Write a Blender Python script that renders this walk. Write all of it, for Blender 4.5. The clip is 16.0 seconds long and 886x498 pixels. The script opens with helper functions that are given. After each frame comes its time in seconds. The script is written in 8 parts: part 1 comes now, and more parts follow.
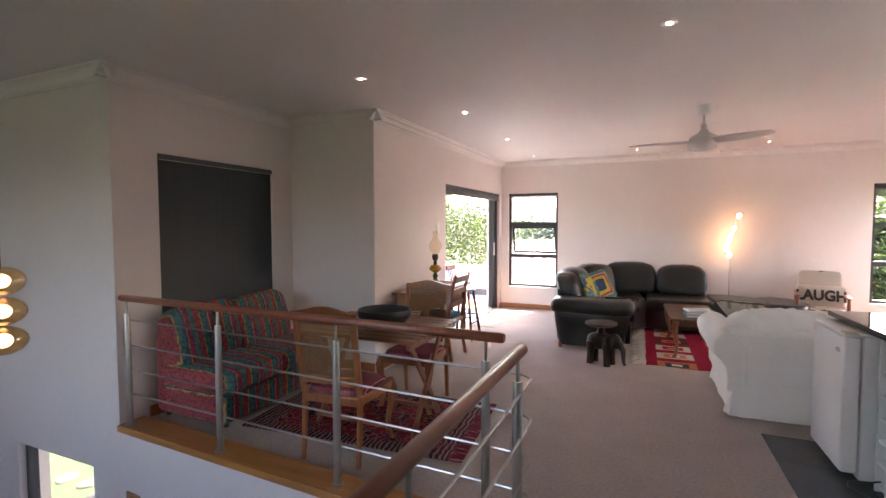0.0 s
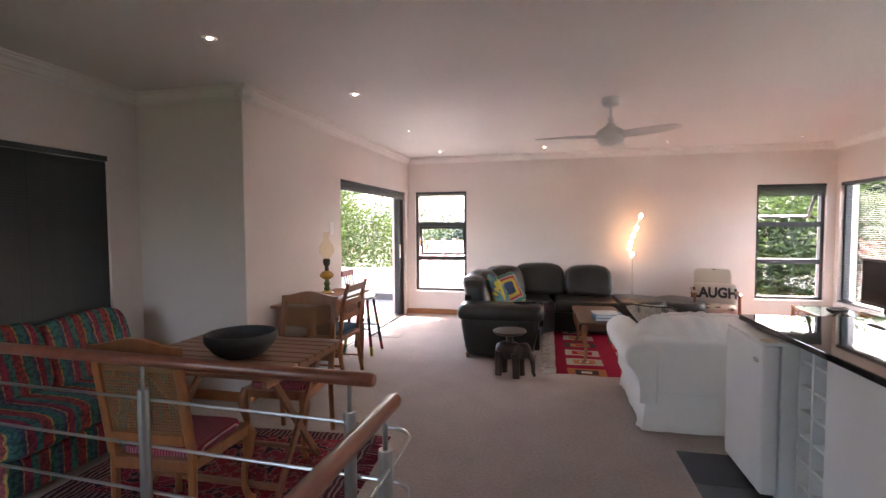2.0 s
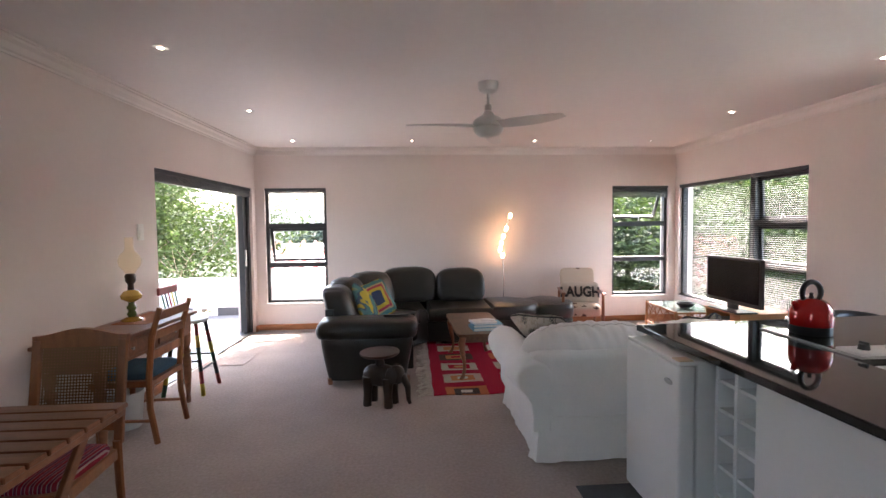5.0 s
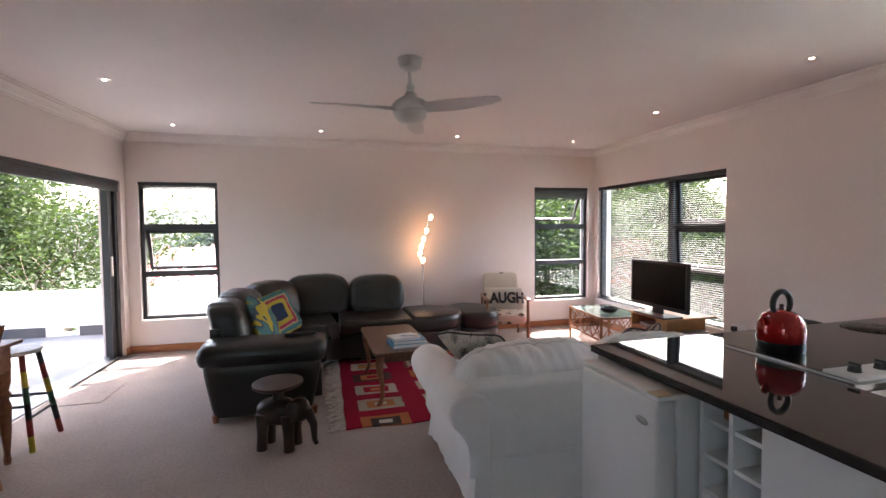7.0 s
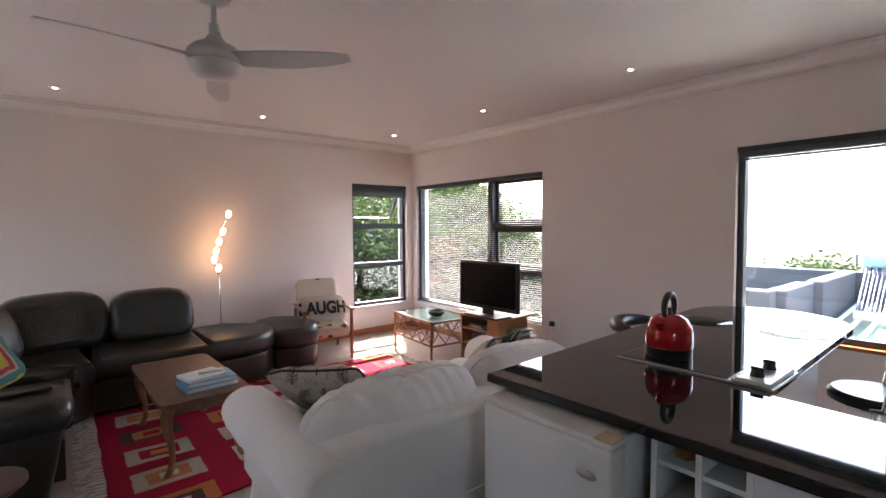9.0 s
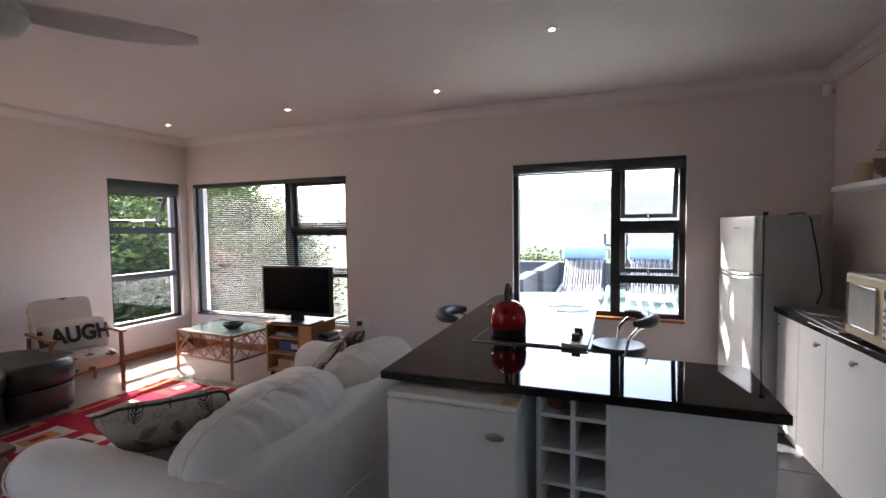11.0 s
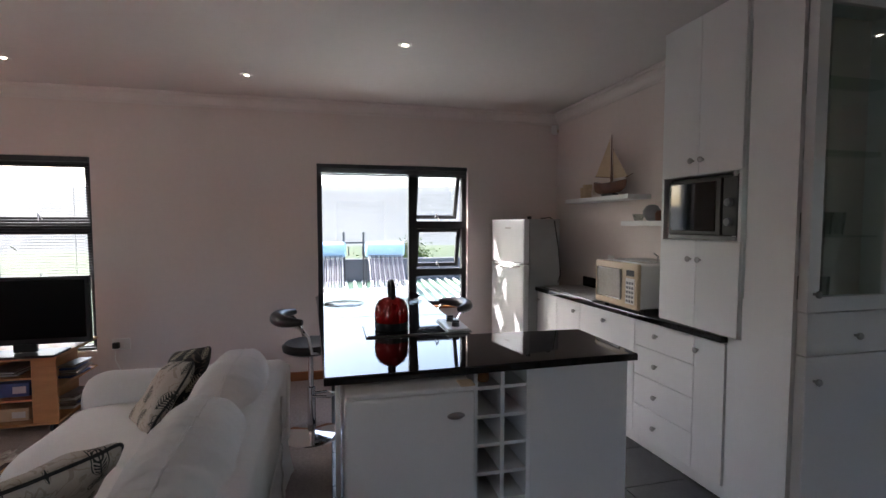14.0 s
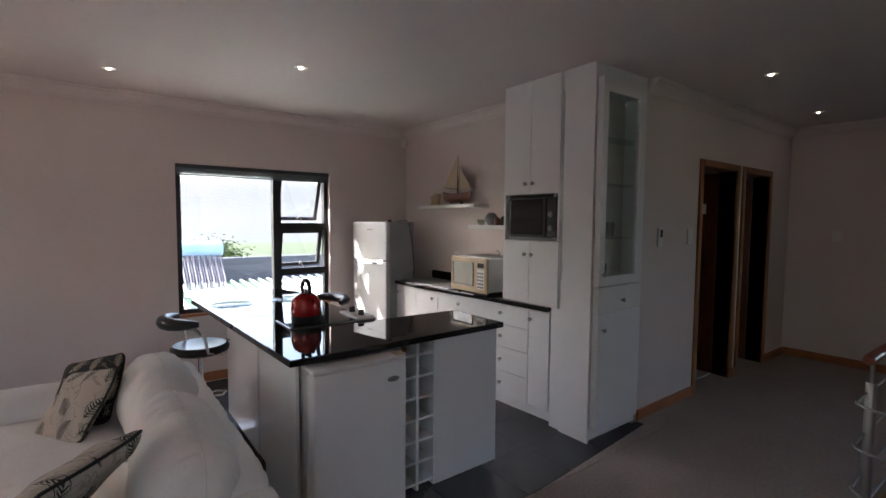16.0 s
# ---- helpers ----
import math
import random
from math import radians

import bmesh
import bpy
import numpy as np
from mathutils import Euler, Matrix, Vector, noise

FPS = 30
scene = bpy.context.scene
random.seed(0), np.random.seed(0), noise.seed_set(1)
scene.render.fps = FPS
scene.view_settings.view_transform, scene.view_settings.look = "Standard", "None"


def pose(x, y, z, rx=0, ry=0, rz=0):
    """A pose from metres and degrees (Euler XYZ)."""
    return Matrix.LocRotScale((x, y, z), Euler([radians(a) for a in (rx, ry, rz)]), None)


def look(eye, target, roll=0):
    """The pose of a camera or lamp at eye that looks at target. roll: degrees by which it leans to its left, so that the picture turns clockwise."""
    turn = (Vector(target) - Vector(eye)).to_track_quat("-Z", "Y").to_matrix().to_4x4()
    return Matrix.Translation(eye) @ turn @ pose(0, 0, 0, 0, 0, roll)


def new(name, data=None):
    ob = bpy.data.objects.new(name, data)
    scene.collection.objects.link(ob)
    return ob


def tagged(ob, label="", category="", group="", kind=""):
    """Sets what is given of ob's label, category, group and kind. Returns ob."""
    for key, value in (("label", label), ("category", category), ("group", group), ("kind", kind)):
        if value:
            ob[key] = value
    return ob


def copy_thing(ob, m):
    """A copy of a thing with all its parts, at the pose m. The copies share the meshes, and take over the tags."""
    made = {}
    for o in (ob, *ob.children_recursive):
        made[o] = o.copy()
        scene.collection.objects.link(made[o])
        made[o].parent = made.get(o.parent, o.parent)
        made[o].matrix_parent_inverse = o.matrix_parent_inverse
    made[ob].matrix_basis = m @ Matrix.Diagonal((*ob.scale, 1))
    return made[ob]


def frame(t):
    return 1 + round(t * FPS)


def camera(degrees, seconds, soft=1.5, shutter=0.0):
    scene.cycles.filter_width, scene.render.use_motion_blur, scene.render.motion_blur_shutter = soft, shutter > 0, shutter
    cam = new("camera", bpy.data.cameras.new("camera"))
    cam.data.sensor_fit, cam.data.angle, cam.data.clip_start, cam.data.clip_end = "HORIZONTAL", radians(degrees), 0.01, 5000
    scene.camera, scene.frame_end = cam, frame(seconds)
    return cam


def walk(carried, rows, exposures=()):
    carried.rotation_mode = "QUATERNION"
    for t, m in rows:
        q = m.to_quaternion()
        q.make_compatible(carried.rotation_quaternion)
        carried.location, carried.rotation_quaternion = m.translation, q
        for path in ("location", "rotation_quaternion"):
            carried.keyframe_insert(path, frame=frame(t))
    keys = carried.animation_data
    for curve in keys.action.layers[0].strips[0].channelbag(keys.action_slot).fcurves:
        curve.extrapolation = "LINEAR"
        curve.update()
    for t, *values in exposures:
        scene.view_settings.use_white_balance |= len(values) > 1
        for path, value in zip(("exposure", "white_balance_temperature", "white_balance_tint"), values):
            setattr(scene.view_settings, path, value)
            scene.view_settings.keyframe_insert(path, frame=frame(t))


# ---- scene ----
cam = camera(87.3, 16.0)
PATH = [
    (0, (0.255, 0.802, 1.466), (-0.527, 2.64, 1.368), -0.1),
    (0.5, (0.211, 0.954, 1.472), (-0.471, 2.831, 1.372), -0.1),
    (1, (0.186, 1.115, 1.473), (-0.404, 3.023, 1.372), -0.1),
    (1.5, (0.21, 1.276, 1.453), (-0.306, 3.206, 1.358), -0.2),
    (2, (0.246, 1.425, 1.457), (-0.195, 3.374, 1.362), -0.3),
    (2.5, (0.211, 1.55, 1.448), (-0.148, 3.516, 1.356), -0.3),
    (3, (0.161, 1.683, 1.452), (-0.093, 3.665, 1.36), -0.3),
    (3.5, (0.148, 1.799, 1.453), (-0.012, 3.791, 1.364), -0.4),
    (4, (0.195, 1.948, 1.458), (0.12, 3.944, 1.368), -0.5),
    (4.2, (0.192, 1.99, 1.475), (0.162, 3.988, 1.374), -0.6),
    (6.3, (0.138, 2.455, 1.445), (0.473, 4.424, 1.357), -0.6),
    (6.5, (0.183, 2.516, 1.453), (0.55, 4.48, 1.361), -0.6),
    (7, (0.208, 2.719, 1.457), (0.7, 4.655, 1.368), -0.5),
    (7.5, (0.212, 2.928, 1.451), (0.859, 4.818, 1.362), -0.4),
    (8, (0.217, 3.125, 1.455), (1.07, 4.931, 1.365), -0.5),
    (8.5, (0.226, 3.292, 1.449), (1.273, 4.993, 1.356), -0.5),
    (9, (0.193, 3.42, 1.455), (1.458, 4.967, 1.36), -0.4),
    (9.2, (0.164, 3.429, 1.457), (1.496, 4.917, 1.364), -0.3),
    (11.3, (-0.21, 3.82, 1.469), (1.698, 4.413, 1.369), -0.5),
    (11.5, (-0.216, 3.861, 1.468), (1.716, 4.365, 1.365), -0.3),
    (12, (-0.261, 3.973, 1.481), (1.716, 4.257, 1.374), -0.3),
    (12.5, (-0.282, 4.091, 1.489), (1.713, 4.176, 1.38), -0.3),
    (13, (-0.275, 4.272, 1.497), (1.718, 4.153, 1.383), -0.2),
    (13.5, (-0.297, 4.434, 1.495), (1.678, 4.142, 1.378), -0.2),
    (14, (-0.358, 4.626, 1.485), (1.583, 4.158, 1.373), -0.0),
    (14.5, (-0.377, 4.834, 1.518), (1.518, 4.204, 1.395), 0.0),
    (15, (-0.447, 5.032, 1.519), (1.378, 4.222, 1.399), 0.0),
    (15.5, (-0.563, 5.198, 1.531), (1.174, 4.214, 1.409), 0.2),
    (16, (-0.656, 5.356, 1.547), (0.938, 4.154, 1.421), 0.4),
]
EXPOSURES = [(0, 4.62, 7050, 22), (2.5, 4.28, 6800, 19), (4, 4.23, 6650, 17), (8, 3.8, 6570, 17), (9.2, 3.77, 6520, 17), (12, 3.13, 6270, 16), (15, 3.13, 6430, 16), (16, 3.32, 6480, 17)]
walk(cam, [(t, look(eye, target, roll)) for t, eye, target, roll in PATH], EXPOSURES)

# ---- light ----
SUN_AZ, SUN_EL = 31.0, 45.0  # degrees: north-east
world = bpy.data.worlds.new("sky_world")
scene.world = world
world.use_nodes = True
wn = world.node_tree
sky = wn.nodes.new("ShaderNodeTexSky")
sky.sky_type = "NISHITA"
sky.sun_disc = False
sky.sun_elevation = radians(SUN_EL)
sky.sun_rotation = radians(SUN_AZ)
sky.dust_density = 4.0
sky.air_density = 1.0
sky.ozone_density = 0.6
wn.nodes["Background"].inputs["Strength"].default_value = 0.15
wn.links.new(sky.outputs[0], wn.nodes["Background"].inputs[0])
sun_data = bpy.data.lights.new("sun", "SUN")
sun_data.energy, sun_data.angle, sun_data.color = 2.8, radians(0.6), (1.0, 0.95, 0.88)
sun = new("sun", sun_data)
sd = Vector((math.sin(radians(SUN_AZ)) * math.cos(radians(SUN_EL)), math.cos(radians(SUN_AZ)) * math.cos(radians(SUN_EL)), math.sin(radians(SUN_EL))))
sun.matrix_world = look(sd * 30, (0, 0, 0))


# ---- materials ----
def mat(name, color, rough=0.6, metal=0.0, var=0.12, scale=6.0, bump=0.0, bscale=60.0, spec=0.5, stretch=(1, 1, 1), coat=0.0, fine=0.0, emit=None):
    """A surface with variation at two scales and a fine relief."""
    m = bpy.data.materials.new(name)
    m.use_nodes = True
    nt = m.node_tree
    b = nt.nodes["Principled BSDF"]
    b.inputs["Roughness"].default_value = rough
    b.inputs["Metallic"].default_value = metal
    b.inputs["Specular IOR Level"].default_value = spec
    b.inputs["Coat Weight"].default_value = coat
    b.inputs["Base Color"].default_value = (*color, 1)
    tc = nt.nodes.new("ShaderNodeTexCoord")
    mp = nt.nodes.new("ShaderNodeMapping")
    mp.inputs["Scale"].default_value = stretch
    nt.links.new(tc.outputs["Object"], mp.inputs[0])
    if var > 0:
        n1 = nt.nodes.new("ShaderNodeTexNoise")
        n1.inputs["Scale"].default_value, n1.inputs["Detail"].default_value = scale, 6
        nt.links.new(mp.outputs[0], n1.inputs["Vector"])
        n2 = nt.nodes.new("ShaderNodeTexNoise")
        n2.inputs["Scale"].default_value, n2.inputs["Detail"].default_value = scale * 17, 3
        nt.links.new(mp.outputs[0], n2.inputs["Vector"])
        mix = nt.nodes.new("ShaderNodeMix")
        mix.data_type = "FLOAT"
        mix.inputs[0].default_value = 0.4 + fine
        nt.links.new(n1.outputs["Fac"], mix.inputs[2])
        nt.links.new(n2.outputs["Fac"], mix.inputs[3])
        ramp = nt.nodes.new("ShaderNodeValToRGB")
        ramp.color_ramp.elements[0].position, ramp.color_ramp.elements[1].position = 0.3, 0.7
        ramp.color_ramp.elements[0].color = (*[c * (1 - var) for c in color], 1)
        ramp.color_ramp.elements[1].color = (*[min(1, c * (1 + var)) for c in color], 1)
        nt.links.new(mix.outputs[0], ramp.inputs[0])
        nt.links.new(ramp.outputs[0], b.inputs["Base Color"])
    if bump > 0:
        n3 = nt.nodes.new("ShaderNodeTexNoise")
        n3.inputs["Scale"].default_value, n3.inputs["Detail"].default_value = bscale, 4
        nt.links.new(mp.outputs[0], n3.inputs["Vector"])
        bp = nt.nodes.new("ShaderNodeBump")
        bp.inputs["Strength"].default_value, bp.inputs["Distance"].default_value = bump, 0.01
        nt.links.new(n3.outputs["Fac"], bp.inputs["Height"])
        nt.links.new(bp.outputs[0], b.inputs["Normal"])
    if emit:
        b.inputs["Emission Color"].default_value = (*emit[0], 1)
        b.inputs["Emission Strength"].default_value = emit[1]
    return m


def glass_mat(name, tint=(0.95, 0.97, 0.96), gloss=0.06):
    m = bpy.data.materials.new(name)
    m.use_nodes = True
    nt = m.node_tree
    out = nt.nodes["Material Output"]
    nt.nodes.remove(nt.nodes["Principled BSDF"])
    tr = nt.nodes.new("ShaderNodeBsdfTransparent")
    tr.inputs[0].default_value = (*tint, 1)
    gl = nt.nodes.new("ShaderNodeBsdfGlossy")
    gl.inputs["Roughness"].default_value = 0.02
    mx = nt.nodes.new("ShaderNodeMixShader")
    lw = nt.nodes.new("ShaderNodeLayerWeight")
    lw.inputs[0].default_value = 0.5
    pw = nt.nodes.new("ShaderNodeMath")
    pw.operation = "POWER"
    pw.inputs[1].default_value = 4.0
    nt.links.new(lw.outputs["Facing"], pw.inputs[0])
    ma = nt.nodes.new("ShaderNodeMath")
    ma.operation = "MULTIPLY_ADD"
    ma.inputs[1].default_value, ma.inputs[2].default_value = 0.6, gloss * 0.5
    nt.links.new(pw.outputs[0], ma.inputs[0])
    nt.links.new(ma.outputs[0], mx.inputs[0])
    nt.links.new(tr.outputs[0], mx.inputs[1])
    nt.links.new(gl.outputs[0], mx.inputs[2])
    nt.links.new(mx.outputs[0], out.inputs[0])
    return m


M_WALL = mat("wall_paint", (0.72, 0.635, 0.60), 0.45, var=0.03, scale=1.5, bump=0.05, bscale=140, spec=0.4)
M_CEIL = mat("ceiling_paint", (0.72, 0.67, 0.65), 0.7, var=0.03, scale=1.0, bump=0.04, bscale=120)
M_CORN = mat("cornice_plaster", (0.74, 0.68, 0.65), 0.6, var=0.02, scale=3)
M_WHITEWALL = mat("outside_wall_paint", (0.8, 0.79, 0.78), 0.7, var=0.06, scale=2, bump=0.1, bscale=90)
M_CARPET = mat("carpet", (0.48, 0.395, 0.35), 0.95, var=0.16, scale=3, bump=0.8, bscale=420, spec=0.1, fine=0.25)
M_TILE = mat("floor_tile", (0.07, 0.07, 0.075), 0.25, var=0.2, scale=4, bump=0.05, bscale=30)
M_GROUT = mat("grout", (0.03, 0.03, 0.03), 0.9, var=0.1)
M_SKIRT = mat("skirting_wood", (0.36, 0.13, 0.045), 0.35, var=0.25, scale=5, stretch=(1, 1, 6), bump=0.1, bscale=40)
M_NOSING = mat("pine_nosing", (0.40, 0.165, 0.045), 0.3, var=0.25, scale=3, stretch=(0.6, 6, 6), bump=0.05, bscale=30)
M_RAILWOOD = mat("handrail_wood", (0.24, 0.075, 0.04), 0.35, var=0.25, scale=5, stretch=(6, 1, 6), coat=0.2)
M_STEEL = mat("brushed_steel", (0.40, 0.39, 0.38), 0.34, 1.0, var=0.06, scale=12)
M_CHROME = mat("chrome", (0.75, 0.75, 0.76), 0.08, 1.0, var=0.0)
M_ALU = mat("charcoal_aluminium", (0.035, 0.037, 0.04), 0.45, 0.3, var=0.1, scale=8)
M_BLIND = mat("charcoal_slat", (0.042, 0.047, 0.052), 0.4, 0.1, var=0.12, scale=9)
M_GLASS = glass_mat("window_glass")


# ---- mesh helpers ----
def box(bm, x0, x1, y0, y1, z0, z1, m=None):
    vs = [bm.verts.new((x, y, z)) for z in (z0, z1) for y in (y0, y1) for x in (x0, x1)]
    fs = [bm.faces.new([vs[i] for i in q]) for q in ((0, 2, 3, 1), (4, 5, 7, 6), (0, 1, 5, 4), (2, 6, 7, 3), (0, 4, 6, 2), (1, 3, 7, 5))]
    if m is not None:
        bmesh.ops.transform(bm, matrix=m, verts=vs)
    return vs


def rbox(bm, x0, x1, y0, y1, z0, z1, r=0.01, seg=2, m=None):
    """A box with rounded edges."""
    t = bmesh.new()
    box(t, x0, x1, y0, y1, z0, z1)
    bmesh.ops.bevel(t, geom=t.edges[:], offset=r, segments=seg, affect="EDGES", profile=0.5)
    merge(bm, t, m)


def merge(bm, t, m=None):
    if m is not None:
        bmesh.ops.transform(t, matrix=m, verts=t.verts)
    me = bpy.data.meshes.new("tmp")
    t.to_mesh(me)
    t.free()
    bm.from_mesh(me)
    bpy.data.meshes.remove(me)


def rod(bm, a, b, r0, r1=None, seg=12, caps=True):
    """A round bar from a to b."""
    r1 = r0 if r1 is None else r1
    a, b = Vector(a), Vector(b)
    q = (b - a).to_track_quat("Z", "Y")
    rings = []
    for p, r in ((a, r0), (b, r1)):
        rings.append([bm.verts.new(p + q @ Vector((r * math.cos(2 * math.pi * i / seg), r * math.sin(2 * math.pi * i / seg), 0))) for i in range(seg)])
    for i in range(seg):
        bm.faces.new((rings[0][i], rings[0][(i + 1) % seg], rings[1][(i + 1) % seg], rings[1][i]))
    if caps:
        bm.faces.new(rings[0][::-1])
        bm.faces.new(rings[1])


def tube(bm, pts, r, seg=10, closed=False):
    """A bar swept along points; r may be a list."""
    pts = [Vector(p) for p in pts]
    n = len(pts)
    rings = []
    up = None
    for i, p in enumerate(pts):
        d = (pts[(i + 1) % n] - pts[i - 1]) if closed else (pts[min(i + 1, n - 1)] - pts[max(i - 1, 0)])
        d.normalize()
        if up is None:
            up = d.orthogonal().normalized()
        up = (up - d * up.dot(d)).normalized()
        s = d.cross(up)
        rr = r[i] if isinstance(r, (list, tuple)) else r
        rings.append([bm.verts.new(p + rr * (up * math.cos(2 * math.pi * k / seg) + s * math.sin(2 * math.pi * k / seg))) for k in range(seg)])
    m = n if closed else n - 1
    for i in range(m):
        A, B = rings[i], rings[(i + 1) % n]
        for k in range(seg):
            bm.faces.new((A[k], A[(k + 1) % seg], B[(k + 1) % seg], B[k]))
    if not closed:
        bm.faces.new(rings[0][::-1])
        bm.faces.new(rings[-1])


def lathe(bm, prof, seg=20, m=None):
    """A turned body from (radius, height) pairs."""
    t = bmesh.new()
    rings = [[t.verts.new((r * math.cos(2 * math.pi * i / seg), r * math.sin(2 * math.pi * i / seg), z)) for i in range(seg)] for r, z in prof]
    for A, B in zip(rings, rings[1:]):
        for i in range(seg):
            t.faces.new((A[i], A[(i + 1) % seg], B[(i + 1) % seg], B[i]))
    if prof[0][0] > 1e-4:
        t.faces.new(rings[0][::-1])
    if prof[-1][0] > 1e-4:
        t.faces.new(rings[-1])
    bmesh.ops.remove_doubles(t, verts=t.verts, dist=1e-5)
    merge(bm, t, m)


def prism(bm, pts, z0, z1, bevel=0.0, m=None, seg=2):
    """An upright solid over a plan outline."""
    t = bmesh.new()
    lo = [t.verts.new((x, y, z0)) for x, y in pts]
    hi = [t.verts.new((x, y, z1)) for x, y in pts]
    n = len(pts)
    t.faces.new(lo[::-1])
    t.faces.new(hi)
    for i in range(n):
        t.faces.new((lo[i], lo[(i + 1) % n], hi[(i + 1) % n], hi[i]))
    if bevel:
        es = [e for e in t.edges if abs(e.verts[0].co.z - e.verts[1].co.z) < 1e-6]
        bmesh.ops.bevel(t, geom=es, offset=bevel, segments=seg, affect="EDGES", profile=0.5)
    bmesh.ops.recalc_face_normals(t, faces=t.faces[:])
    merge(bm, t, m)


def blob(bm, sx, sy, sz, e1=0.5, e2=0.5, m=None, nu=28, nv=16, fn=None):
    """A stuffed body: a superellipsoid of those half sizes; fn bends its points."""
    t = bmesh.new()

    def sp(v, e):
        return math.copysign(abs(v) ** e, v)
    rings = []
    for j in range(nv + 1):
        v = -math.pi / 2 + math.pi * j / nv
        ring = []
        for i in range(nu):
            u = -math.pi + 2 * math.pi * i / nu
            p = Vector((sx * sp(math.cos(v), e1) * sp(math.cos(u), e2), sy * sp(math.cos(v), e1) * sp(math.sin(u), e2), sz * sp(math.sin(v), e1)))
            if fn:
                p = fn(p)
            ring.append(t.verts.new(p))
        rings.append(ring)
    for A, B in zip(rings, rings[1:]):
        for i in range(nu):
            t.faces.new((A[i], A[(i + 1) % nu], B[(i + 1) % nu], B[i]))
    bmesh.ops.remove_doubles(t, verts=t.verts, dist=1e-5)
    merge(bm, t, m)


def part(name, bm, material, parent=None, label="", smooth=False, at=None):
    me = bpy.data.meshes.new(name)
    bmesh.ops.recalc_face_normals(bm, faces=bm.faces[:])
    bm.to_mesh(me)
    bm.free()
    if smooth:
        me.polygons.foreach_set("use_smooth", [True] * len(me.polygons))
        if hasattr(me, "set_sharp_from_angle"):
            me.set_sharp_from_angle(angle=radians(42))
    for one in (material if isinstance(material, (list, tuple)) else [material]):
        me.materials.append(one)
    ob = new(name, me)
    if parent is not None:
        ob.parent = parent
    if at is not None:
        ob.matrix_basis = at
    if label:
        tagged(ob, label)
    return ob


def thing(name, m, label, category, group=""):
    ob = new(name)
    ob.empty_display_size = 0.1
    ob.matrix_basis = m
    return tagged(ob, label, category, group)


def struct(name, bm, material, label, category):
    return tagged(part(name, bm, material), label, category, "", "structure")


def B():
    return bmesh.new()


def wall(name, axis, a0, a1, u0, u1, z0, z1, holes, material, label):
    """A wall between a0 and a1 across, u0 to u1 along, with holes (u0, u1, z0, z1)."""
    us = sorted({u0, u1, *[h[0] for h in holes], *[h[1] for h in holes]})
    zs = sorted({z0, z1, *[h[2] for h in holes], *[h[3] for h in holes]})
    bm = B()
    for ua, ub in zip(us, us[1:]):
        for za, zb in zip(zs, zs[1:]):
            if any(h[0] <= ua and ub <= h[1] and h[2] <= za and zb <= h[3] for h in holes):
                continue
            if axis == "x":
                box(bm, a0, a1, ua, ub, za, zb)
            else:
                box(bm, ua, ub, a0, a1, za, zb)
    bmesh.ops.remove_doubles(bm, verts=bm.verts, dist=1e-5)
    seen = {}
    for f in bm.faces[:]:
        k = tuple(round(c, 4) for c in f.calc_center_median())
        seen.setdefault(k, []).append(f)
    bmesh.ops.delete(bm, geom=[f for g in seen.values() if len(g) > 1 for f in g], context="FACES_ONLY")
    return struct(name, bm, material, label, "wall")


# ---- the rooms ----
NY, EX, WX, SY = 8.95, 4.15, -2.12, 2.30
NICHE_X, NICHE_N, VOID_N, VOID_E = -3.21, 4.79, 2.93, -0.24
CEIL, HEAD, SILL = 2.60, 2.04, 0.385
T = 0.22


def edge(x):
    """The gallery edge runs slightly out of square."""
    return 2.93 - 0.055 * (x - NICHE_X)



wall("wall_north", "y", NY, NY + T, WX - T, EX + T, -3.0, CEIL + 0.25, [(-1.93, -1.06, SILL, HEAD), (3.17, 4.04, SILL, HEAD)], M_WALL, "cream painted plaster wall with two tall windows")
wall("wall_east", "x", EX, EX + T, SY - T, NY, -3.0, CEIL + 0.25, [(6.585, 8.86, SILL, HEAD), (3.285, 4.75, 0.65, HEAD)], M_WALL, "cream painted plaster wall with two wide windows")
wall("wall_west", "x", WX - T, WX, NICHE_N, NY, -3.0, CEIL + 0.25, [(6.50, 8.83, 0.0, 2.03)], M_WALL, "cream painted plaster wall with a sliding door opening")
wall("wall_niche_north", "y", NICHE_N - 0.004, NICHE_N + T, NICHE_X - T, WX - 0.063, -3.0, CEIL + 0.25, [], M_WALL, "cream painted plaster return wall of the sitting niche")
wall("wall_niche_west", "x", NICHE_X - T, NICHE_X, VOID_N + T, NICHE_N, -3.0, CEIL + 0.25, [(3.28, 4.50, 0.75, HEAD)], M_WALL, "cream painted plaster wall with a blinded window")
wall("wall_void_north", "y", VOID_N, VOID_N + T, -6.0, NICHE_X, -2.7, CEIL + 0.25, [(-4.56, -3.54, -1.9, -0.35)], M_WALL, "tall cream plaster wall of the stairwell")
bm = B()
for x0, x1, z0 in ((NICHE_X, -3.13, -2.7), (-3.13, -2.25, -0.47), (-2.25, VOID_E, -2.7)):
    prism(bm, [(x0, edge(x0)), (x1, edge(x1)), (x1, edge(x1) + 0.15), (x0, edge(x0) + 0.15)], z0, -0.021)
struct("wall_void_lower", bm, M_WALL, "cream plaster wall below the gallery edge", "wall")
wall("wall_void_west", "x", -6.22, -6.0, -1.32, VOID_N + T, -2.7, CEIL + 0.25, [], M_WALL, "cream plaster stairwell wall")
# the opening is for the added, unseen window that brightens the stairwell
wall("wall_hall_end", "y", -1.32, -1.10, -6.0, 3.2, -2.7, CEIL + 0.25, [(-3.7, -1.7, 0.5, 2.3)], M_WALL, "cream plaster end wall of the passage")
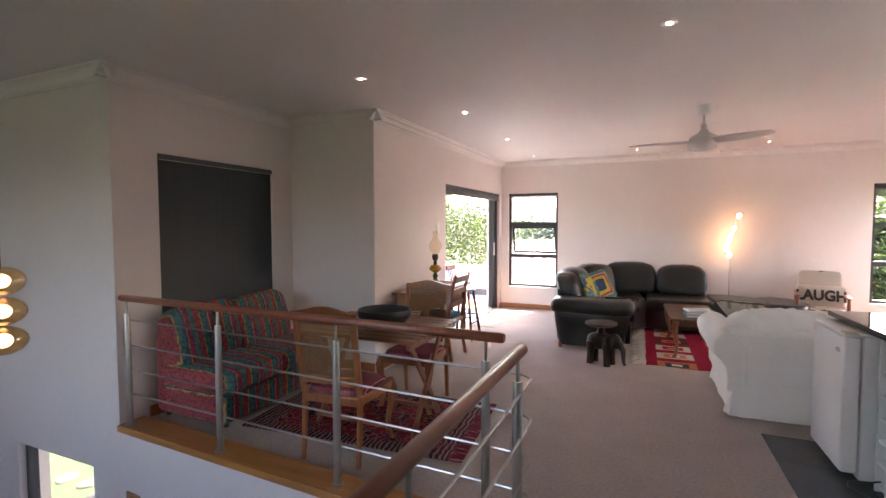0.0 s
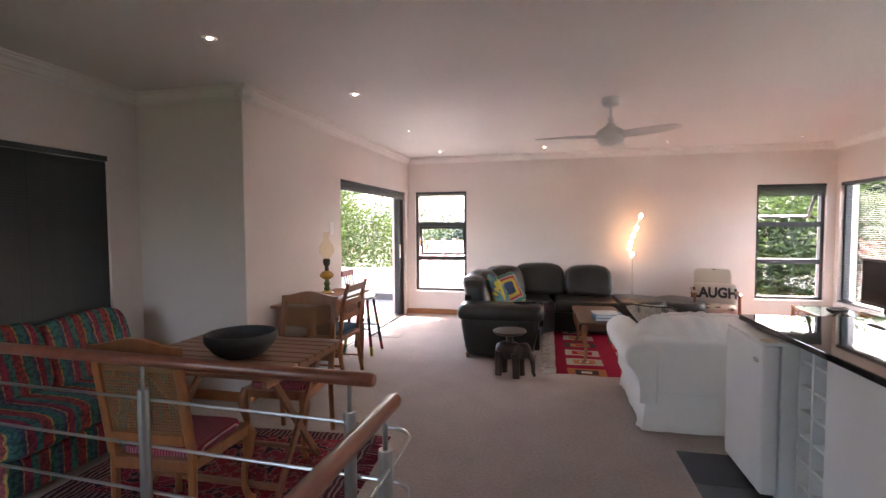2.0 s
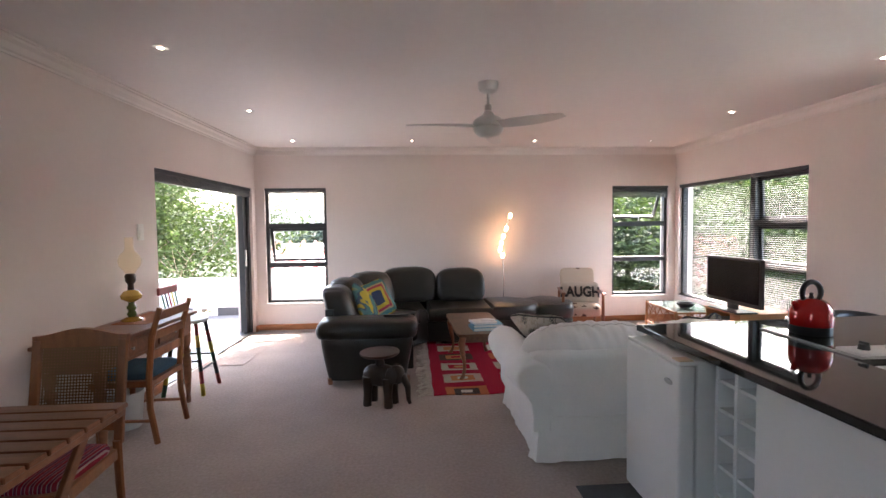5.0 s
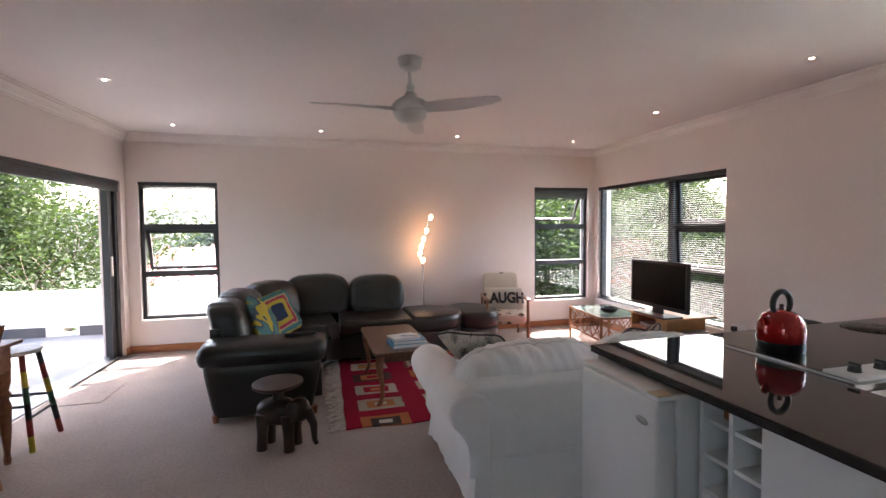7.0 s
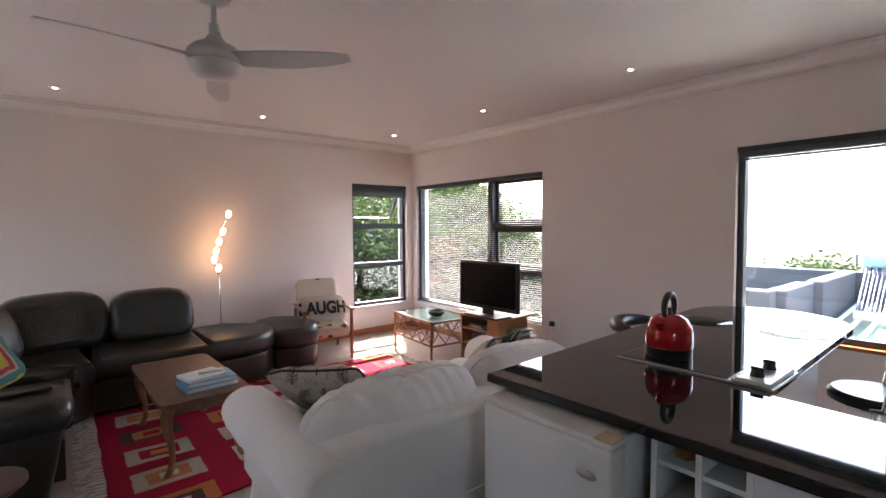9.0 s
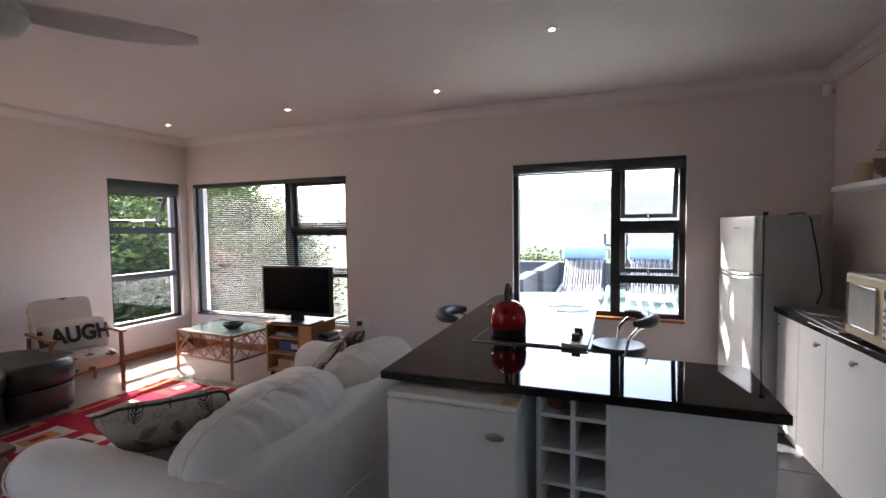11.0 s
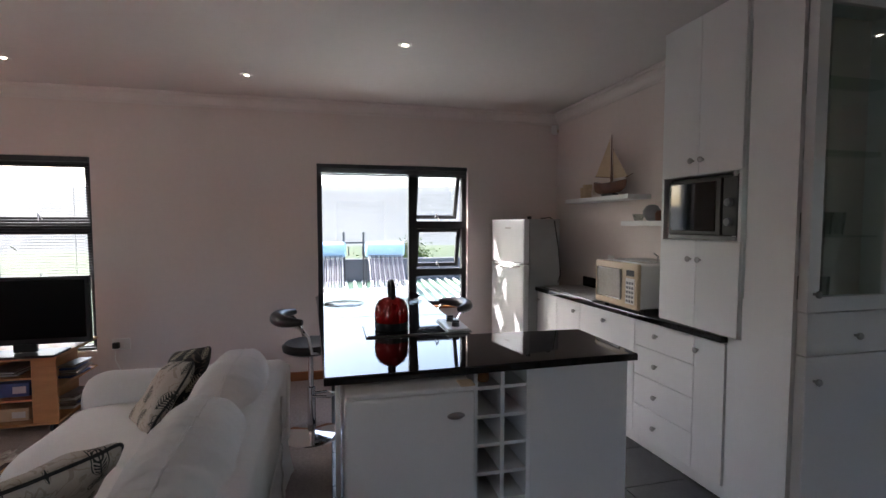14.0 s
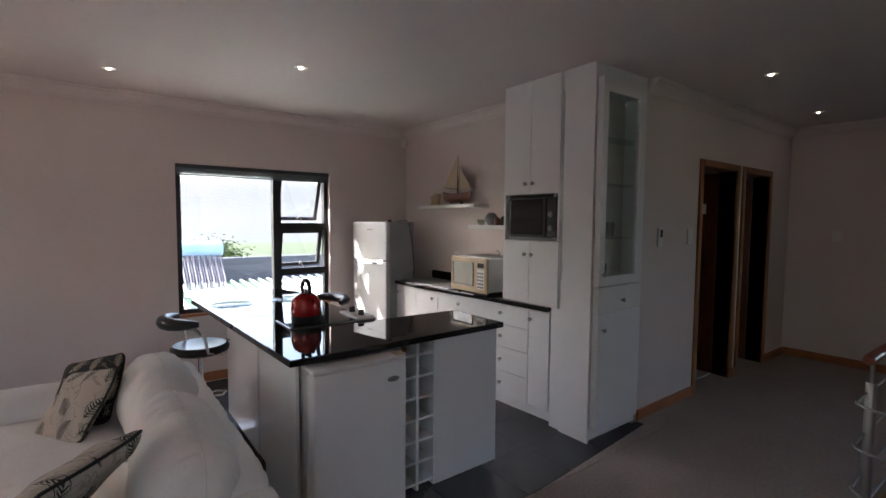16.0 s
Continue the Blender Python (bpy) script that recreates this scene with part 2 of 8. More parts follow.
wall("wall_hall_east", "x", 1.25, 1.40, -1.10, 2.02, 0.0, CEIL + 0.25, [(0.38, 1.08, 0.0, 2.04), (-0.46, 0.18, 0.0, 2.04)], M_WALL, "cream plaster passage wall with two doorways")
wall("wall_kitchen_south", "y", 2.08, SY, 1.40, EX, 0.0, CEIL + 0.25, [], M_WALL, "cream plaster wall behind the kitchen units")
wall("wall_rooms_east", "x", 3.2, 3.4, -1.32, 2.08, 0.0, CEIL + 0.25, [], M_WALL, "plain plaster wall of the back rooms")
wall("wall_rooms_between", "y", 0.22, 0.34, 1.40, 3.2, 0.0, CEIL + 0.25, [], M_WALL, "plain plaster wall between the back rooms")
wall("wall_hall_stub", "y", 1.90, 2.08, 1.40, 3.2, 0.0, CEIL + 0.25, [], M_WALL, "plain plaster wall behind the kitchen")

# ceiling and floor slabs
bm = B()
box(bm, -6.22, EX + T, -1.32, NY + T, CEIL, CEIL + 0.2)
struct("ceiling", bm, M_CEIL, "flat off-white painted ceiling", "ceiling")
bm = B()
prism(bm, [(NICHE_X, edge(NICHE_X) + 0.15), (VOID_E, edge(VOID_E) + 0.15), (VOID_E, NICHE_N), (NICHE_X, NICHE_N)], -0.25, 0.0)
box(bm, WX, VOID_E, NICHE_N, NY, -0.25, 0.0)
box(bm, VOID_E, 1.06, -1.10, NY, -0.25, 0.0)
box(bm, 1.06, EX, 4.64, NY, -0.25, 0.0)
box(bm, 1.06, 1.25, -1.10, 2.02, -0.25, 0.0)
box(bm, 1.25, 3.2, -1.10, 2.08, -0.25, 0.0)
struct("floor", bm, M_CARPET, "beige-brown short pile carpet floor", "floor")
bm = B()
box(bm, 1.06, 1.4, 2.02, 4.64, -0.25, -0.012)
box(bm, 1.4, EX, 2.08, 4.64, -0.25, -0.012)
kitchen_floor = struct("kitchen_floor", bm, M_GROUT, "dark grey tiled kitchen floor with thin joints", "floor")
bm = B()
box(bm, -6.0, VOID_E, -1.10, VOID_N, -2.9, -2.7)
struct("lower_floor", bm, M_TILE, "dark tiled floor of the storey below", "floor")
bm = B()
box(bm, VOID_E - 0.03, VOID_E, -1.10, VOID_N, -2.7, -0.001)
struct("wall_void_east", bm, M_WALL, "plaster edge of the floor at the stairwell", "wall")
bm = B()
prism(bm, [(NICHE_X, edge(NICHE_X) - 0.02), (VOID_E + 0.10, edge(VOID_E) - 0.02), (VOID_E + 0.10, edge(VOID_E) + 0.17), (NICHE_X, edge(NICHE_X) + 0.18)], -0.02, 0.03, 0.006)
struct("nosing_north", bm, M_NOSING, "varnished pine board along the gallery edge", "trim")
bm = B()
rbox(bm, VOID_E - 0.06, VOID_E + 0.10, -1.10, edge(VOID_E) - 0.024, -0.02, 0.03, 0.006)
struct("nosing_east", bm, M_NOSING, "varnished pine board along the gallery edge", "trim")


def cornice(name, a, b, n):
    """A stepped plaster cornice from a to b under the ceiling; n points into the room."""
    a, b, n = Vector((*a, 0)), Vector((*b, 0)), Vector((*n, 0))
    prof = [(0, -0.10), (0.012, -0.10), (0.014, -0.085), (0.03, -0.075), (0.05, -0.045), (0.078, -0.03), (0.08, -0.016), (0.095, -0.012), (0.095, 0.0), (0, 0)]
    bm = B()
    ends = []
    for p in (a, b):
        ends.append([bm.verts.new(p + n * o + Vector((0, 0, CEIL - 0.001 + z))) for o, z in prof])
    k = len(prof)
    for i in range(k):
        bm.faces.new((ends[0][i], ends[0][(i + 1) % k], ends[1][(i + 1) % k], ends[1][i]))
    bm.faces.new(ends[0][::-1])
    bm.faces.new(ends[1])
    struct(name, bm, M_CORN, "white moulded plaster cornice", "trim")


cornice("cornice_north", (WX + 0.001, NY - 0.001), (EX - 0.001, NY - 0.001), (0, -1))
cornice("cornice_east", (EX - 0.001, SY + 0.001), (EX - 0.001, NY - 0.001), (-1, 0))
cornice("cornice_west", (WX + 0.001, NICHE_N - 0.09), (WX + 0.001, NY - 0.002), (1, 0))
cornice("cornice_niche_north", (NICHE_X, NICHE_N - 0.001), (WX + 0.035, NICHE_N - 0.001), (0, -1))
cornice("cornice_niche_west", (NICHE_X + 0.001, VOID_N - 0.09), (NICHE_X + 0.001, NICHE_N), (1, 0))
cornice("cornice_void", (-6.0, VOID_N - 0.001), (NICHE_X + 0.09, VOID_N - 0.001), (0, -1))
cornice("cornice_kitchen", (2.1, SY + 0.001), (EX - 0.001, SY + 0.001), (0, 1))
cornice("cornice_hall", (1.249, -1.1), (1.249, 2.02), (-1, 0))
cornice("cornice_end", (-6.0, -1.099), (1.249, -1.099), (0, 1))


def skirting(name, x0, x1, y0, y1):
    bm = B()
    rbox(bm, x0, x1, y0, y1, 0.0, 0.085, 0.004)
    struct(name, bm, M_SKIRT, "varnished reddish wooden skirting board", "baseboard")


skirting("baseboard_north", WX + 0.002, EX - 0.002, NY - 0.018, NY - 0.001)
skirting("baseboard_east", EX - 0.018, EX - 0.001, 4.1, NY - 0.02)
skirting("baseboard_west_1", WX + 0.001, WX + 0.018, NICHE_N + 0.002, 6.50)
skirting("baseboard_west_2", WX + 0.001, WX + 0.018, 8.83, NY - 0.02)
skirting("baseboard_niche_north", NICHE_X + 0.02, WX - 0.065, NICHE_N - 0.021, NICHE_N - 0.005)
skirting("baseboard_niche_west", NICHE_X + 0.001, NICHE_X + 0.018, VOID_N + T + 0.002, NICHE_N - 0.02)
skirting("baseboard_hall_1", 1.232, 1.249, 1.14, 2.03)
skirting("baseboard_hall_2", 1.232, 1.249, 0.24, 0.32)
skirting("baseboard_hall_3", 1.232, 1.249, -1.09, -0.52)
skirting("baseboard_end", VOID_E + 0.1, 1.23, -1.099, -1.082)

# ---- more materials ----
M_WHITE = mat("white_cabinet", (0.80, 0.80, 0.80), 0.3, var=0.02, scale=4)
M_WHITE2 = mat("white_enamel", (0.76, 0.75, 0.735), 0.28, var=0.03, scale=6, bump=0.03, bscale=200)
M_GRANITE = mat("black_granite", (0.012, 0.012, 0.013), 0.03, var=0.5, scale=40, spec=0.6)
M_BLACK = mat("black_plastic", (0.012, 0.012, 0.013), 0.35, var=0.1, scale=10)
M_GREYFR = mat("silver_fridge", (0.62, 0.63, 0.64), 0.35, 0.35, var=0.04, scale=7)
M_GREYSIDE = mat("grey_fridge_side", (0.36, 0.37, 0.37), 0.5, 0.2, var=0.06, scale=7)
M_BEIGE = mat("aged_beige_plastic", (0.60, 0.47, 0.31), 0.4, var=0.06, scale=8)
M_FANW = mat("white_fan", (0.62, 0.60, 0.585), 0.4, var=0.03, scale=8)
M_SOCKET = mat("white_socket", (0.78, 0.76, 0.73), 0.35, var=0.02)
M_DOORWOOD = mat("dark_red_door", (0.14, 0.035, 0.015), 0.4, var=0.35, scale=4, stretch=(5, 5, 0.8), bump=0.1, bscale=30)
M_FRAMEWOOD = mat("door_frame_wood", (0.30, 0.13, 0.055), 0.4, var=0.25, scale=4, stretch=(5, 5, 0.8))
M_RED = mat("red_enamel", (0.42, 0.008, 0.008), 0.12, 0.25, var=0.08, scale=8, coat=0.6)
M_LEATHSEAT = mat("black_vinyl", (0.018, 0.018, 0.02), 0.3, var=0.15, scale=10, bump=0.1, bscale=120)
M_GOLD = glass_mat("amber_glass_globe", (0.93, 0.72, 0.45), 0.3)
M_BULBWARM = mat("warm_bulb", (0.9, 0.8, 0.6), 0.4, var=0.0, emit=((1.0, 0.62, 0.34), 0.5))
M_LAMPBULB = mat("frosted_lamp_bulb", (0.9, 0.8, 0.6), 0.4, var=0.0, emit=((1.0, 0.58, 0.28), 1.25))
M_BULB = mat("downlight_bulb", (0.9, 0.9, 0.85), 0.4, var=0.0, emit=((1.0, 0.82, 0.6), 9.0))
M_GREENGLASS = glass_mat("green_shelf_glass", (0.90, 0.96, 0.94))
M_CLEAR = glass_mat("clear_glass", (0.85, 0.87, 0.86))
M_RUBBER = mat("grey_rubber", (0.05, 0.05, 0.05), 0.7, var=0.1)
M_HOB = mat("hob_glass", (0.01, 0.01, 0.011), 0.04, var=0.1, spec=0.6)
M_SAIL = mat("linen_sail", (0.62, 0.48, 0.32), 0.8, var=0.1, scale=10)
M_HULL = mat("boat_hull_wood", (0.15, 0.05, 0.025), 0.35, var=0.25, scale=9)
M_GREYCER = mat("grey_ceramic", (0.2, 0.2, 0.21), 0.3, var=0.15, scale=9)
M_SCREEN = mat("tv_screen", (0.004, 0.004, 0.005), 0.22, var=0.05, spec=0.25)
M_MWGLASS = mat("dark_oven_glass", (0.01, 0.01, 0.011), 0.05, var=0.1, spec=0.7)
M_OVENGLASS = mat("oven_window", (0.42, 0.39, 0.34), 0.1, var=0.2, scale=5, spec=0.7)


# ---- windows ----
def frame_map(axis, face):
    """Along the wall, outward from its inner face, up."""
    if axis == "x":
        s = 1 if face > 0 else -1
        return lambda u, d, z: Vector((face + s * d, u, z))
    return lambda u, d, z: Vector((u, face + d, z))


def mbox(bm, f, u0, u1, d0, d1, z0, z1, m=None):
    t = bmesh.new()
    box(t, u0, u1, d0, d1, z0, z1)
    if m is not None:
        bmesh.ops.transform(t, matrix=m, verts=t.verts)
    for v in t.verts:
        v.co = f(*v.co)
    merge(bm, t)


def window(name, axis, face, u0, u1, z0, z1, cols, label, hinge=1):
    """cols: (u0, u1, cells); a cell is (z0, z1, angle of the open sash or None)."""
    f = frame_map(axis, face)
    w = tagged(new(name), label, "window", "", "structure")
    fw, d0, d1 = 0.045, 0.05, 0.12
    bm = B()
    mbox(bm, f, u0, u0 + fw, d0, d1, z0, z1)
    mbox(bm, f, u1 - fw, u1, d0, d1, z0, z1)
    mbox(bm, f, u0 + fw, u1 - fw, d0, d1, z1 - fw, z1)
    mbox(bm, f, u0 + fw, u1 - fw, d0, d1, z0, z0 + fw)
    for ua, ub, cells in cols:
        for other in cols:
            if abs(other[0] - ub) < 1e-6:
                mbox(bm, f, ub - 0.04, ub + 0.04, d0 - 0.004, d1 + 0.004, z0 + fw, z1 - fw)
    part("window_frame", bm, M_ALU, w)
    for ua, ub, cells in cols:
        a = ua + (fw if abs(ua - u0) < 1e-6 else 0.04)
        b = ub - (fw if abs(ub - u1) < 1e-6 else 0.04)
        for i, (za, zb, ang) in enumerate(cells):
            if i > 0:
                bm = B()
                mbox(bm, f, a, b, d0 - 0.002, d1 + 0.002, zb - 0.035, zb + 0.035)
                part("transom", bm, M_ALU, w)
            lo = za + (fw if i == len(cells) - 1 else 0.035)
            hi = zb - (fw if i == 0 else 0.035)
            if ang is None:
                bm = B()
                mbox(bm, f, a, b, 0.083, 0.087, lo, hi)
                part("pane", bm, M_GLASS, w).visible_shadow = False
            else:
                m = Matrix.Translation((0, 0.11, hi)) @ Matrix.Rotation(radians(ang), 4, "X") @ Matrix.Translation((0, -0.11, -hi))
                bm = B()
                s = 0.038
                for q in ((a, a + s, lo, hi), (b - s, b, lo, hi), (a + s, b - s, lo, lo + s), (a + s, b - s, hi - s, hi)):
                    mbox(bm, f, q[0], q[1], 0.10, 0.13, q[2], q[3], m)
                sash = part("sash", bm, M_ALU, w)
                bm = B()
                mbox(bm, f, a + s, b - s, 0.113, 0.117, lo + s, hi - s, m)
                part("pane", bm, M_GLASS, sash).visible_shadow = False
                bm = B()
                e = m @ Vector(((a + b) / 2, 0.10, lo + 0.02))
                tube(bm, [f((a + b) / 2, 0.06, lo + 0.01), f((a + b) / 2 + 0.02, 0.09, lo + 0.07), f(*e)], 0.006, 6)
                part("window_stay", bm, M_STEEL, w)
    bm = B()
    mbox(bm, f, u0 + 0.001, u1 - 0.001, -0.012, 0.05, z0 - 0.02, z0 + 0.004)
    part("window_sill", bm, M_SKIRT if name == "window_kitchen" else M_CORN, w)
    return w


window("window_1", "y", NY, -1.93, -1.06, SILL, HEAD, [(-1.93, -1.06, [(1.50, HEAD, None), (0.935, 1.50, 12), (SILL, 0.935, None)])], "tall charcoal aluminium window with an open middle sash")
window("window_2", "y", NY, 3.17, 4.04, SILL, HEAD, [(3.17, 4.04, [(1.47, HEAD, 28), (0.938, 1.47, None), (SILL, 0.938, None)])], "tall charcoal aluminium window with an open top sash")
window("window_3", "x", EX, 6.585, 8.86, SILL, HEAD, [(6.585, 7.41, [(1.46, HEAD, 2), (0.95, 1.46, 2), (SILL, 0.95, None)]), (7.41, 8.86, [(SILL, HEAD, None)])], "wide charcoal aluminium window behind lowered slatted blinds")
window("window_kitchen", "x", EX, 3.285, 4.75, 0.65, HEAD, [(3.285, 3.837, [(1.466, HEAD, 20), (0.99, 1.466, 14), (0.65, 0.99, None)]), (3.837, 4.75, [(0.65, HEAD, None)])], "kitchen window with two open top-hung sashes")
window("window_niche", "x", NICHE_X, 3.28, 4.50, 0.75, HEAD, [(3.28, 3.90, [(0.75, HEAD, None)]), (3.90, 4.50, [(0.75, HEAD, None)])], "window of the niche behind closed dark blinds")
# out of view: added to let fill light into stairwell and niche
window("window_fill_unseen", "y", -1.32, -3.7, -1.7, 0.5, 2.3, [(-3.7, -2.7, [(0.5, 2.3, None)]), (-2.7, -1.7, [(0.5, 2.3, None)])], "unseen charcoal window added to light the stairwell")
window("window_lower", "y", VOID_N, -4.56, -3.54, -1.9, -0.35, [(-4.56, -3.54, [(-1.9, -0.35, None)])], "lower stairwell window looking on the lawn")

SLATS = {}


def slat_mesh(length, width, axis):
    """A curved slat, centred."""
    key = (round(length, 3), width, axis)
    if key not in SLATS:
        bm = B()
        n = 4
        for side in (0, 1):
            for i in range(n + 1):
                a = -0.5 + i / n
                zz = 0.003 * (1 - 4 * a * a) - side * 0.0008
                for e in (-0.5, 0.5):
                    p = (a * width, e * length, zz) if axis == "x" else (e * length, a * width, zz)
                    bm.verts.new(p)
        bm.verts.ensure_lookup_table()
        for side in (0, 1):
            o = side * 2 * (n + 1)
            for i in range(n):
                q = [bm.verts[o + 2 * i], bm.verts[o + 2 * i + 1], bm.verts[o + 2 * i + 3], bm.verts[o + 2 * i + 2]]
                bm.faces.new(q if side else q[::-1])
        me = bpy.data.meshes.new("slat")
        bm.to_mesh(me)
        bm.free()
        me.materials.append(M_BLIND)
        SLATS[key] = me
    return SLATS[key]


def blind(axis, face, u0, u1, z0, z1, tilt, pitch, d, label, width=0.025):
    """A slatted blind hanging from z1 to z0."""
    f = frame_map(axis, face)
    th = thing("slatted_blind", Matrix.Identity(4), label, "blind")
    bm = B()
    mbox(bm, f, u0, u1, d - 0.018, d + 0.02, z1 - 0.045, z1 - 0.003)
    part("headrail", bm, M_BLIND, th)
    n = int((z1 - 0.06 - z0) / pitch)
    me = slat_mesh(u1 - u0 - 0.012, width, axis)
    for i in range(n):
        s = new("slat", me)
        s.parent = th
        z = z1 - 0.06 - i * pitch
        r = radians(tilt + random.uniform(-1.5, 1.5))
        s.matrix_basis = Matrix.Translation(f((u0 + u1) / 2, d, z)) @ (Matrix.Rotation(r, 4, "Y") if axis == "x" else Matrix.Rotation(-r, 4, "X"))
    bm = B()
    mbox(bm, f, u0 + 0.005, u1 - 0.005, d - 0.012, d + 0.012, z0 - 0.012, z0 + 0.004)
    part("bottom_rail", bm, M_BLIND, th)
    for k in (0.14, 0.86):
        bm = B()
        u = u0 + (u1 - u0) * k
        tube(bm, [f(u, d - 0.014, z1 - 0.04), f(u, d - 0.014, z0)], 0.0012, 5)
        part("ladder_cord", bm, M_BLIND, th)
    return th


blind("x", NICHE_X, 3.285, 3.905, 0.76, HEAD, 70, 0.0215, 0.015, "charcoal slatted blind, fully closed, over the niche window", 0.029)
blind("x", NICHE_X, 3.901, 4.495, 0.76, HEAD, 70, 0.0215, 0.015, "charcoal slatted blind, fully closed, over the niche window", 0.029)
blind("x", EX, 6.60, 7.40, SILL + 0.03, HEAD, -5, 0.0235, 0.022, "charcoal slatted blind with open slats over the window", 0.024)
blind("x", EX, 7.42, 8.85, SILL + 0.03, HEAD, -2.5, 0.0235, 0.022, "charcoal slatted blind with open slats over the wide pane", 0.024)


def raised_blind(axis, face, u0, u1, z1, depth, d, label, n):
    f = frame_map(axis, face)
    th = thing("raised_blind", Matrix.Identity(4), label, "blind")
    bm = B()
    mbox(bm, f, u0, u1, d - 0.02, d + 0.02, z1 - 0.04, z1 - 0.002)
    part("headrail", bm, M_BLIND, th)
    step = (depth - 0.045) / n
    for i in range(n):
        bm = B()
        z = z1 - 0.043 - i * step
        o = random.uniform(-0.002, 0.002)
        mbox(bm, f, u0 + 0.006, u1 - 0.006, d - 0.013 + o, d + 0.013 + o, z - step * 0.7, z)
        part("slat", bm, M_BLIND, th)
    bm = B()
    mbox(bm, f, u0 + 0.004, u1 - 0.004, d - 0.014, d + 0.014, z1 - depth - 0.014, z1 - depth)
    part("bottom_rail", bm, M_BLIND, th)
    return th


raised_blind("y", NY, 3.175, 4.035, HEAD, 0.16, 0.024, "charcoal slatted blind drawn up to the window head", 14)
raised_blind("y", NY, -1.925, -1.065, HEAD, 0.07, 0.024, "charcoal slatted blind drawn up to the window head", 4)
raised_blind("x", EX, 3.29, 4.745, HEAD, 0.09, 0.024, "charcoal slatted blind drawn up over the kitchen window", 6)
door_blind = raised_blind("x", WX, 6.505, 8.82, 2.03, 0.11, 0.03, "charcoal slatted blind drawn up over the sliding door", 8)

# sliding door
f = frame_map("x", WX)
sdoor = tagged(new("door_1"), "charcoal aluminium sliding door standing open to the balcony", "door", "", "structure")
bm = B()
mbox(bm, f, 8.77, 8.83, 0.04, 0.18, 0.0, 2.03)
mbox(bm, f, 6.50, 6.54, 0.04, 0.18, 0.0, 2.03)
mbox(bm, f, 6.54, 8.77, 0.04, 0.18, 1.97, 2.03)
part("door_frame", bm, M_ALU, sdoor)
bm = B()
mbox(bm, f, 8.68, 8.77, 0.07, 0.11, 0.012, 1.97)
stile = part("door_stile", bm, M_ALU, sdoor)
bm = B()
mbox(bm, f, 8.70, 8.735, 0.055, 0.07, 0.95, 1.17)
part("handle", bm, M_SOCKET, stile)
bm = B()
mbox(bm, f, 6.54, 8.77, 0.03, 0.2, 0.0, 0.012)
part("threshold_track", bm, M_STEEL, sdoor)


# ---- passage doors ----
def passage_door(name, y0, y1, top, leaf_angle, label):
    d = tagged(new(name), label, "door", "", "structure")
    bm = B()
    for ya, yb, za, zb in ((y0, y0 + 0.06, 0, top), (y1 - 0.06, y1, 0, top), (y0 + 0.06, y1 - 0.06, top - 0.06, top)):
        rbox(bm, 1.232, 1.418, ya, yb, za, zb, 0.005, 1)
    part("door_frame", bm, M_FRAMEWOOD, d)
    bm = B()
    w = y1 - y0 - 0.13
    rbox(bm, 0, 0.04, 0, w, 0.01, top - 0.07, 0.004, 1)
    for k in range(2):
        rbox(bm, -0.006, 0.046, 0.09, w - 0.09, 0.18 + k * 0.92, 0.95 + k * 0.9, 0.02, 1)
    leaf = part("door_leaf", bm, M_DOORWOOD, d, "dark red-brown timber door leaf", at=pose(1.40, y0 + 0.065, 0, 0, 0, leaf_angle))
    bm = B()
    rbox(bm, -0.014, -0.004, w - 0.12, w - 0.06, 0.95, 1.10, 0.003, 1)
    rod(bm, (-0.05, w - 0.09, 1.03), (-0.01, w - 0.09, 1.03), 0.008)
    rod(bm, (-0.05, w - 0.20, 1.03), (-0.05, w - 0.085, 1.03), 0.008)
    part("handle", bm, M_STEEL, leaf)
    return d


d2 = passage_door("door_2", 0.32, 1.14, 2.09, -88, "timber door standing open into a dark room")
passage_door("door_3", -0.52, 0.24, 2.09, -70, "timber door standing open into a dark room")
bm = B()
rbox(bm, 1.46, 1.475, 0.50, 0.57, 1.62, 1.72, 0.004, 1)
part("hook_plate", bm, M_SOCKET, d2)
bm = B()
box(bm, 1.40, 2.6, 0.40, 1.9, 0.0, 0.012)
struct("bathroom_floor", bm, M_WHITE2, "pale tiled floor of the room behind the door", "floor")

# ---- gallery railing ----
rail = thing("gallery_railing", pose(0, 0, 0), "stainless steel railing with a dark wooden handrail along the gallery", "railing")
RZ = 0.953


def handrail(a, b):
    bm = B()
    a, b = Vector(a), Vector(b)
    q = (b - a).to_track_quat("Z", "Y")
    L = (b - a).length
    t = bmesh.new()
    n = 14
    rings = []
    for zz, k in ((0, 0.8), (0.012, 1), (L - 0.012, 1), (L, 0.8)):
        rings.append([t.verts.new((0.024 * k * math.cos(2 * math.pi * i / n), 0.024 * k * math.sin(2 * math.pi * i / n), zz)) for i in range(n)])
    for A, C in zip(rings, rings[1:]):
        for i in range(n):
            t.faces.new((A[i], A[(i + 1) % n], C[(i + 1) % n], C[i]))
    t.faces.new(rings[0][::-1])
    t.faces.new(rings[-1])
    merge(bm, t, Matrix.Translation(a) @ q.to_matrix().to_4x4())
    part("handrail", bm, M_RAILWOOD, rail, "dark reddish wooden handrail", smooth=True)


handrail((NICHE_X, 2.965, RZ), (-0.31, 2.845, RZ))
handrail((-0.19, 2.70, RZ), (-0.27, -1.09, RZ))


